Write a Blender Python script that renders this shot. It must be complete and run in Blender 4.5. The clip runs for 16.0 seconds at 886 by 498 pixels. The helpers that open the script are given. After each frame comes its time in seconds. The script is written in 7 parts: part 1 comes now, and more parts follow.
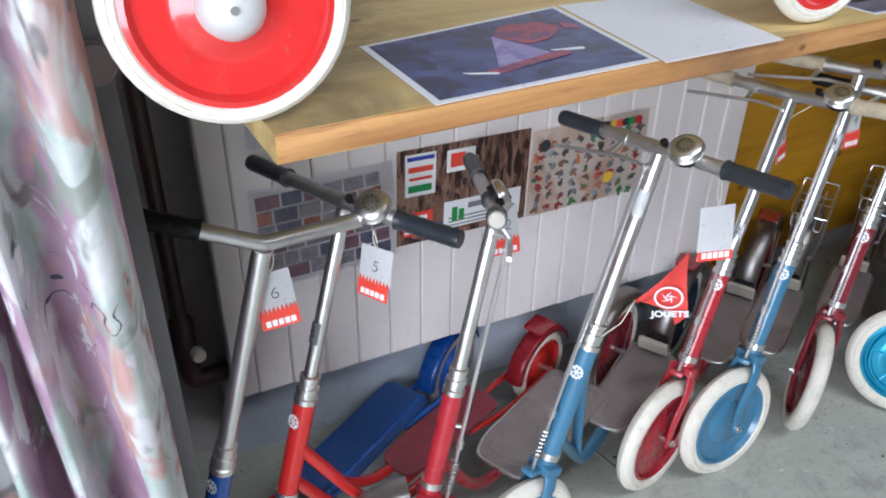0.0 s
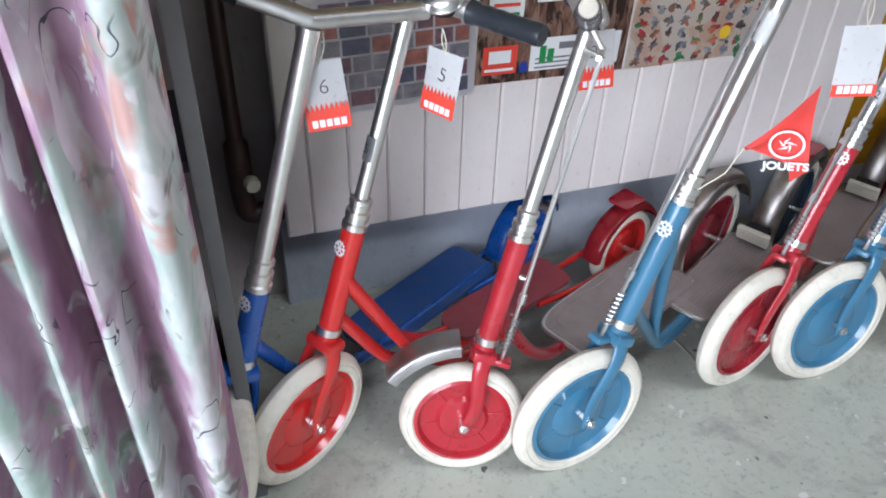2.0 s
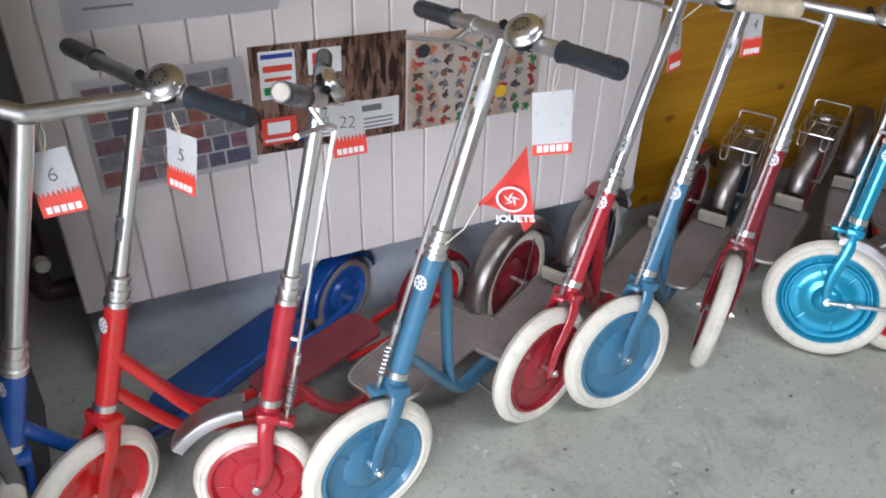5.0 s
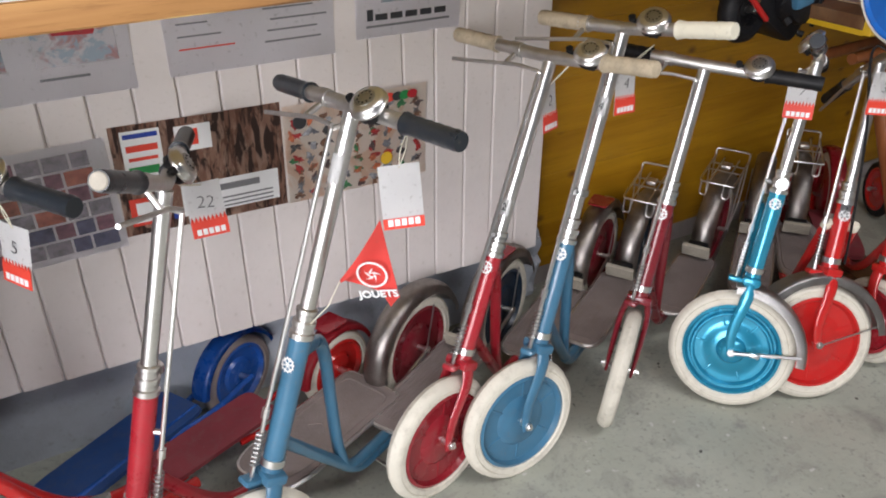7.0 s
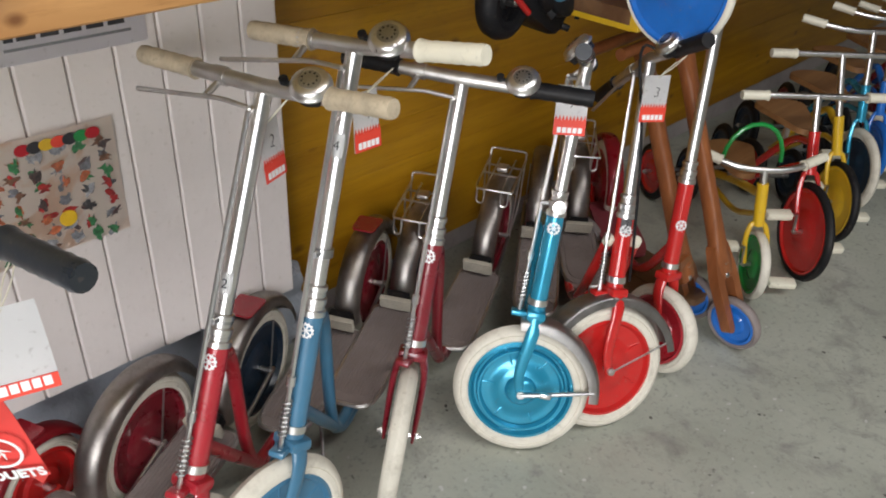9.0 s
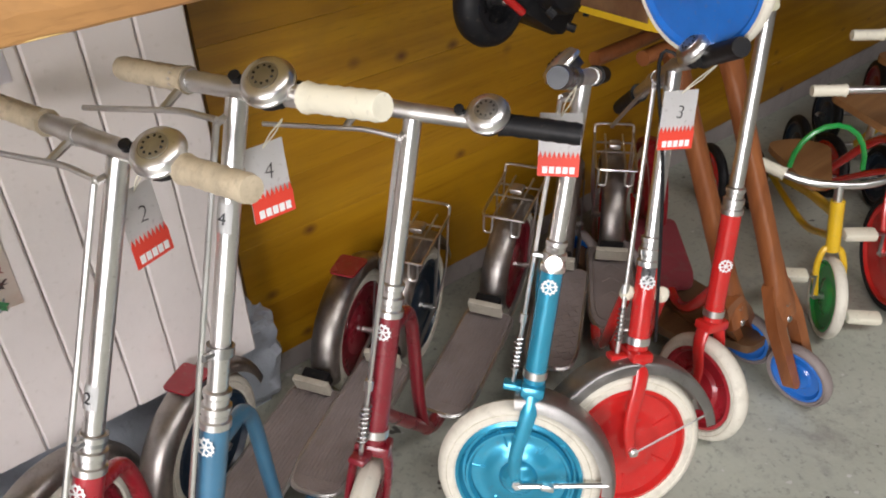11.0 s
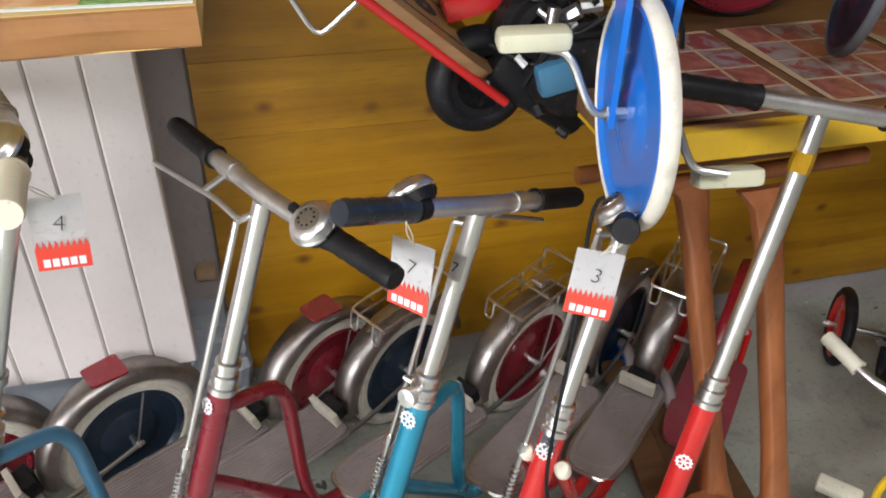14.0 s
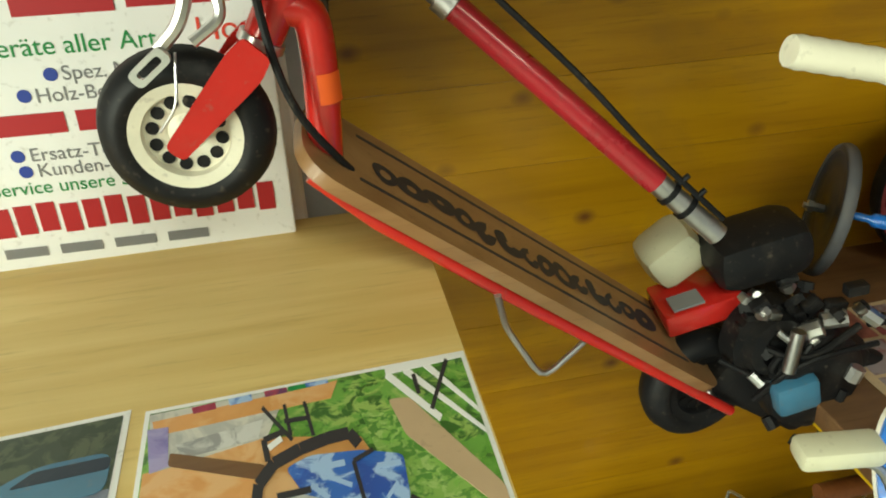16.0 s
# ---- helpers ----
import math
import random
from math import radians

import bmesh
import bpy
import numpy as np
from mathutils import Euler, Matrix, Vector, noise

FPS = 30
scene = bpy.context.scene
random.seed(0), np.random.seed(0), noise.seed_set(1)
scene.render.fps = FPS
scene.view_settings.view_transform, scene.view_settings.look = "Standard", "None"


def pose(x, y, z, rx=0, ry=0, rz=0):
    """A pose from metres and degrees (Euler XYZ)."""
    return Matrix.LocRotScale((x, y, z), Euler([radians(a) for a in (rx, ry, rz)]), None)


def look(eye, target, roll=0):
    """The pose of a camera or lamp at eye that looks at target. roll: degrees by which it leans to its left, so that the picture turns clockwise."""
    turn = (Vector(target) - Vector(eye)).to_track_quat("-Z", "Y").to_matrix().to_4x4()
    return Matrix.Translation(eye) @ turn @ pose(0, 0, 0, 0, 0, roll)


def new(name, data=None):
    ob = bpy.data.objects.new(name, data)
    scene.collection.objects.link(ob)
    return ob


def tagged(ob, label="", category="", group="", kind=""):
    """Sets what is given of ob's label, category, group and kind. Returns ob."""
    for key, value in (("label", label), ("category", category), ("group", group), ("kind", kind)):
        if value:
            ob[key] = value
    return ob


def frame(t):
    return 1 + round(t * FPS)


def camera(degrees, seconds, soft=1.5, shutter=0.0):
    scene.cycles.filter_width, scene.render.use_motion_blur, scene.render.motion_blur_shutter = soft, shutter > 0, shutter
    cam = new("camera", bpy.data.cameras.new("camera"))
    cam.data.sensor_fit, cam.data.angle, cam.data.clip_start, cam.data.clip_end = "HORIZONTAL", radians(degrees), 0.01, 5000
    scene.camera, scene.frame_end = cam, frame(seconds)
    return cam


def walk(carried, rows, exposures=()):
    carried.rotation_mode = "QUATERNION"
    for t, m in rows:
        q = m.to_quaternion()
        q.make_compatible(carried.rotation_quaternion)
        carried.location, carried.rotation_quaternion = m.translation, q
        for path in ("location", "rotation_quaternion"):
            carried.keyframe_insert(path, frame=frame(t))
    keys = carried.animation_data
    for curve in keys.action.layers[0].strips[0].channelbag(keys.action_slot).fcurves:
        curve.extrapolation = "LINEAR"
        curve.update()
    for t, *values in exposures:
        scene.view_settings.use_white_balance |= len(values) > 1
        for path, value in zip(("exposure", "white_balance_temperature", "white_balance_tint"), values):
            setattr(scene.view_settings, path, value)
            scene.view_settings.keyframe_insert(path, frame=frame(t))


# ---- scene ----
cam = camera(59.3, 16.0, 1.9)
PATH = [
    (0, (0.167, 0.582, 1.237), (0.979, 2.084, 0.198), 0.9),
    (0.5, (0.184, 0.59, 1.195), (0.906, 2.093, 0.092), 0.6),
    (1, (0.193, 0.597, 1.149), (0.838, 2.084, -0.022), 0.9),
    (1.5, (0.207, 0.61, 1.078), (0.766, 2.124, -0.103), 0.7),
    (2, (0.216, 0.606, 1.045), (0.781, 2.1, -0.158), 1.8),
    (2.5, (0.229, 0.609, 1.045), (0.803, 2.113, -0.141), 0.7),
    (3, (0.255, 0.608, 1.079), (0.923, 2.073, -0.107), 1.8),
    (3.5, (0.264, 0.595, 1.096), (0.996, 2.072, -0.037), 1.9),
    (3.7, (0.286, 0.575, 1.1), (1.042, 2.053, -0.015), 3.1),
    (5.8, (0.478, 0.47, 1.104), (1.259, 1.968, 0.034), 0.1),
    (6, (0.494, 0.47, 1.106), (1.301, 1.975, 0.066), 0.4),
    (6.5, (0.529, 0.463, 1.111), (1.372, 1.969, 0.101), 0.2),
    (7, (0.559, 0.461, 1.111), (1.442, 1.959, 0.123), 0.1),
    (7.5, (0.605, 0.482, 1.112), (1.544, 1.941, 0.118), 0.6),
    (8, (0.659, 0.565, 1.115), (1.74, 1.93, 0.132), 2.5),
    (8.5, (0.727, 0.631, 1.124), (1.919, 1.859, 0.09), 4.0),
    (9, (0.838, 0.66, 1.114), (2.078, 1.812, 0.048), 3.3),
    (9.5, (0.89, 0.711, 1.111), (2.21, 1.84, 0.12), 4.1),
    (9.7, (0.908, 0.716, 1.11), (2.226, 1.837, 0.109), 3.7),
    (11.8, (1.407, 0.763, 1.077), (2.168, 2.188, -0.101), -1.6),
    (12, (1.468, 0.731, 1.087), (2.141, 2.197, -0.097), -0.3),
    (12.5, (1.562, 0.73, 1.084), (2.11, 2.218, -0.135), -1.4),
    (13, (1.613, 0.746, 1.085), (2.226, 2.195, -0.15), -0.7),
    (13.5, (1.672, 0.696, 1.101), (2.194, 2.177, -0.137), 1.1),
    (14, (1.687, 0.684, 1.148), (2.141, 2.251, -0.009), 2.0),
    (14.5, (1.659, 0.747, 1.22), (2.121, 2.362, 0.134), 3.7),
    (15, (1.615, 0.823, 1.282), (2.006, 2.496, 0.258), 0.6),
    (15.5, (1.568, 0.871, 1.322), (1.916, 2.577, 0.336), -2.0),
    (16, (1.559, 0.948, 1.367), (1.889, 2.646, 0.362), -2.6),
]
TONE = [(0, -0.06, 5550, 9), (2, 0.1, 5580, 9), (3.5, 0.06, 5620, 9), (6, -0.08, 5950, 11), (7, -0.14, 6250, 12), (8.5, -0.26, 6350, 10), (9.5, 0.0, 6300, 8), (12.5, 0.22, 6600, 15), (14, 0.44, 6200, 9), (15, 0.3, 7000, -6), (15.5, 0.26, 7200, -12), (16, 0.32, 7300, -16)]
walk(cam, [(t, look(eye, target, roll)) for t, eye, target, roll in PATH], TONE)

# ---- light ----
world = bpy.data.worlds.new("sky")
scene.world = world
world.use_nodes = True
_wn = world.node_tree.nodes
_sky = _wn.new("ShaderNodeTexSky")
_sky.sky_type, _sky.sun_disc = "NISHITA", False
_sky.sun_elevation, _sky.sun_rotation = radians(55), radians(14)
world.node_tree.links.new(_sky.outputs[0], _wn["Background"].inputs[0])
_wn["Background"].inputs[1].default_value = 0.012
sun = new("sun", bpy.data.lights.new("sun", "SUN"))
sun.data.energy, sun.data.angle, sun.data.color = 2.0, radians(1.0), (1.0, 0.95, 0.88)
sun.matrix_world = look((0.4, 1.6, 2.36), (0, 0, 0))
# Two added fill lamps: front left for daylight, overhead to lift floor and shelf.
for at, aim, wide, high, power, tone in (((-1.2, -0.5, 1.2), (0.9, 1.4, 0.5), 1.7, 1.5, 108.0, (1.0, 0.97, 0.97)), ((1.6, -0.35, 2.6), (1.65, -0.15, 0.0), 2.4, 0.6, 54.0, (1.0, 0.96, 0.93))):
    day = new("daylight_fill", bpy.data.lights.new("daylight_fill", "AREA"))
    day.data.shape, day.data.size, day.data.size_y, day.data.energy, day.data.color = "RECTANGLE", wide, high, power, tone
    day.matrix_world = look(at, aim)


# ---- materials ----
def nodes_of(name):
    m = bpy.data.materials.new(name)
    m.use_nodes = True
    nt = m.node_tree
    return m, nt.nodes, nt.links, nt.nodes["Principled BSDF"]


def node(n, kind, **inputs):
    nd = n.new(kind)
    for k, v in inputs.items():
        nd.inputs[k].default_value = v
    return nd


def mapping(n, l, scale=(1, 1, 1)):
    tc = n.new("ShaderNodeTexCoord")
    mp = n.new("ShaderNodeMapping")
    mp.inputs["Scale"].default_value = scale
    l.new(tc.outputs["Object"], mp.inputs[0])
    return mp.outputs[0]


def mixc(n, l, fac, a, b):
    mx = n.new("ShaderNodeMix")
    mx.data_type = "RGBA"
    for sock, v in ((mx.inputs[0], fac), (mx.inputs[6], a), (mx.inputs[7], b)):
        if isinstance(v, (int, float)):
            sock.default_value = v
        elif isinstance(v, tuple):
            sock.default_value = (*v[:3], 1)
        else:
            l.new(v, sock)
    return mx.outputs[2]


def ramp(n, l, src, lo, hi):
    r = n.new("ShaderNodeMapRange")
    r.inputs[1].default_value, r.inputs[2].default_value = lo, hi
    l.new(src, r.inputs[0])
    return r.outputs[0]


def mat(name, col, rough=0.5, metal=0.0, var=0.2, scale=9.0, fine=120.0, bump=0.05, dirt=(0.16, 0.13, 0.1), dirty=0.15, coat=0.0):
    """A surface with blotches, fine grain, worn gloss and some dirt."""
    m, n, l, b = nodes_of(name)
    v = mapping(n, l)
    big = node(n, "ShaderNodeTexNoise", Scale=scale, Detail=5.0, Roughness=0.6)
    small = node(n, "ShaderNodeTexNoise", Scale=fine, Detail=3.0)
    for x in (big, small):
        l.new(v, x.inputs["Vector"])
    lo = tuple(c * (1 - var) for c in col)
    hi = tuple(min(1, c * (1 + var * 0.6)) for c in col)
    c = mixc(n, l, ramp(n, l, big.outputs[0], 0.3, 0.7), lo, hi)
    c = mixc(n, l, ramp(n, l, small.outputs[0], 0.62, 0.8), c, tuple(0.6 * x + 0.4 * y for x, y in zip(col, dirt)))
    if dirty:
        d = node(n, "ShaderNodeTexNoise", Scale=scale * 2.3, Detail=6.0, Roughness=0.7)
        l.new(v, d.inputs["Vector"])
        f = n.new("ShaderNodeMath")
        f.operation = "MULTIPLY"
        l.new(ramp(n, l, d.outputs[0], 0.5, 0.75), f.inputs[0])
        f.inputs[1].default_value = dirty
        c = mixc(n, l, f.outputs[0], c, dirt)
    l.new(c, b.inputs["Base Color"])
    r = n.new("ShaderNodeMapRange")
    r.inputs[3].default_value, r.inputs[4].default_value = max(0.03, rough * 0.75), min(1, rough * 1.3)
    l.new(big.outputs[0], r.inputs[0])
    l.new(r.outputs[0], b.inputs["Roughness"])
    b.inputs["Metallic"].default_value = metal
    b.inputs["Coat Weight"].default_value = coat
    if bump:
        bp = node(n, "ShaderNodeBump", Strength=bump, Distance=0.004)
        l.new(small.outputs[0], bp.inputs["Height"])
        l.new(bp.outputs[0], b.inputs["Normal"])
    return m


def wood(name, light, dark, rough=0.45, axis=0, knots=0.0, knot=(0.16, 0.06, 0.015), grain=1.0, coat=0.0, stain=0.0, darker_end=None):
    """Planed wood: rings drawn out along the axis, pores, some knots."""
    m, n, l, b = nodes_of(name)
    sc = [22.0 * grain] * 3
    sc[axis] = 1.6 * grain
    v = mapping(n, l, tuple(sc))
    oi = n.new("ShaderNodeObjectInfo")
    ad = n.new("ShaderNodeVectorMath")
    ad.operation = "MULTIPLY_ADD"
    l.new(oi.outputs["Random"], ad.inputs[0])
    ad.inputs[1].default_value = (31, 17, 23)
    l.new(v, ad.inputs[2])
    rings = node(n, "ShaderNodeTexNoise", Scale=1.0, Detail=3.0, Roughness=0.55, Distortion=0.6)
    l.new(ad.outputs[0], rings.inputs["Vector"])
    pores = node(n, "ShaderNodeTexNoise", Scale=7.0, Detail=4.0, Roughness=0.7)
    l.new(ad.outputs[0], pores.inputs["Vector"])
    blot = node(n, "ShaderNodeTexNoise", Scale=3.0, Detail=3.0)
    l.new(mapping(n, l), blot.inputs["Vector"])
    c = mixc(n, l, ramp(n, l, rings.outputs[0], 0.34, 0.66), light, dark)
    c = mixc(n, l, ramp(n, l, pores.outputs[0], 0.55, 0.85), c, tuple(x * 0.7 for x in dark))
    c = mixc(n, l, ramp(n, l, blot.outputs[0], 0.5, 0.8), c, tuple(0.5 * (x + y) * 0.85 for x, y in zip(light, dark)))
    if knots:
        ks = [12.0, 12.0, 12.0]
        ks[axis] = 8.5
        kv = n.new("ShaderNodeVectorMath")
        kv.operation = "MULTIPLY_ADD"
        l.new(oi.outputs["Random"], kv.inputs[0])
        kv.inputs[1].default_value = (11, 5, 13)
        l.new(mapping(n, l, tuple(ks)), kv.inputs[2])
        vo = n.new("ShaderNodeTexVoronoi")
        vo.inputs["Scale"].default_value = 1.0
        l.new(kv.outputs[0], vo.inputs["Vector"])
        k = n.new("ShaderNodeMapRange")
        k.inputs[1].default_value, k.inputs[2].default_value, k.inputs[3].default_value, k.inputs[4].default_value = 0.03, knots, 1.0, 0.0
        l.new(vo.outputs["Distance"], k.inputs[0])
        c = mixc(n, l, k.outputs[0], c, knot)
    if stain:
        st = [5.0] * 3
        st[axis] = 3.0
        sn = node(n, "ShaderNodeTexNoise", Scale=1.0, Detail=6.0, Roughness=0.7, Distortion=0.6)
        l.new(mapping(n, l, tuple(st)), sn.inputs["Vector"])
        sf = n.new("ShaderNodeMath")
        sf.operation = "MULTIPLY"
        amount = sn.outputs[0]
        if darker_end:
            xyz = n.new("ShaderNodeSeparateXYZ")
            l.new(mapping(n, l), xyz.inputs[0])
            more = node(n, "ShaderNodeMapRange")
            more.inputs[1].default_value, more.inputs[2].default_value = darker_end
            more.inputs[3].default_value, more.inputs[4].default_value = 0.19, -0.09
            l.new(xyz.outputs[axis], more.inputs[0])
            plus = n.new("ShaderNodeMath")
            l.new(amount, plus.inputs[0])
            l.new(more.outputs[0], plus.inputs[1])
            amount = plus.outputs[0]
        l.new(ramp(n, l, amount, 0.5, 0.7), sf.inputs[0])
        sf.inputs[1].default_value = stain
        c = mixc(n, l, sf.outputs[0], c, tuple(0.3 * x + 0.03 for x in dark))
    l.new(c, b.inputs["Base Color"])
    b.inputs["Roughness"].default_value = rough
    b.inputs["Coat Weight"].default_value = coat
    bp = node(n, "ShaderNodeBump", Strength=0.12, Distance=0.002)
    l.new(pores.outputs[0], bp.inputs["Height"])
    l.new(bp.outputs[0], b.inputs["Normal"])
    return m


def print_mat(name, cols, scale=14.0, rough=0.35, stretch=(1, 1, 1), base=(0.8, 0.78, 0.76)):
    """A printed sheet: patches of several inks on pale paper."""
    m, n, l, b = nodes_of(name)
    v = mapping(n, l, stretch)
    c = base
    for i, col in enumerate(cols):
        nz = node(n, "ShaderNodeTexNoise", Scale=scale * (1 + 0.35 * i), Detail=4.0, Roughness=0.6, Distortion=0.8)
        of = n.new("ShaderNodeVectorMath")
        of.inputs[1].default_value = (3.7 * i + 1.3, 8.1 * i, 2.9 * i)
        l.new(v, of.inputs[0])
        l.new(of.outputs[0], nz.inputs["Vector"])
        c = mixc(n, l, ramp(n, l, nz.outputs[0], 0.5, 0.58), c, col)
    l.new(c, b.inputs["Base Color"])
    b.inputs["Roughness"].default_value = rough
    return m


def flat(name, col, rough=0.5, metal=0.0):
    m, n, l, b = nodes_of(name)
    b.inputs["Base Color"].default_value = (*col, 1)
    b.inputs["Roughness"].default_value, b.inputs["Metallic"].default_value = rough, metal
    return m


def floor_mat():
    """Worn concrete with smears, dark oil spots and pale grit."""
    m, n, l, b = nodes_of("concrete")
    v = mapping(n, l)

    def noise_at(sc, de=5.0, ro=0.6, di=0.0):
        x = node(n, "ShaderNodeTexNoise", Scale=sc, Detail=de, Roughness=ro, Distortion=di)
        l.new(v, x.inputs["Vector"])
        return x.outputs[0]
    c = mixc(n, l, ramp(n, l, noise_at(2.2), 0.32, 0.68), (0.36, 0.375, 0.315), (0.48, 0.495, 0.425))
    c = mixc(n, l, ramp(n, l, noise_at(9.0, 6.0, 0.7, 0.5), 0.52, 0.72), c, (0.27, 0.265, 0.24))
    c = mixc(n, l, ramp(n, l, noise_at(85.0, 3.0), 0.55, 0.8), c, (0.24, 0.24, 0.22))
    c = mixc(n, l, ramp(n, l, noise_at(6.0, 5.0, 0.65, 0.4), 0.62, 0.85), c, (0.19, 0.185, 0.165))
    c = mixc(n, l, ramp(n, l, noise_at(34.0, 2.0, 0.4), 0.73, 0.76), c, (0.1, 0.095, 0.085))
    c = mixc(n, l, ramp(n, l, noise_at(47.0, 1.0, 0.4), 0.74, 0.77), c, (0.55, 0.55, 0.52))
    l.new(c, b.inputs["Base Color"])
    r = n.new("ShaderNodeMapRange")
    r.inputs[3].default_value, r.inputs[4].default_value = 0.5, 0.85
    l.new(noise_at(5.0), r.inputs[0])
    l.new(r.outputs[0], b.inputs["Roughness"])
    bp = node(n, "ShaderNodeBump", Strength=0.22, Distance=0.004)
    l.new(noise_at(70.0, 4.0), bp.inputs["Height"])
    l.new(bp.outputs[0], b.inputs["Normal"])
    return m


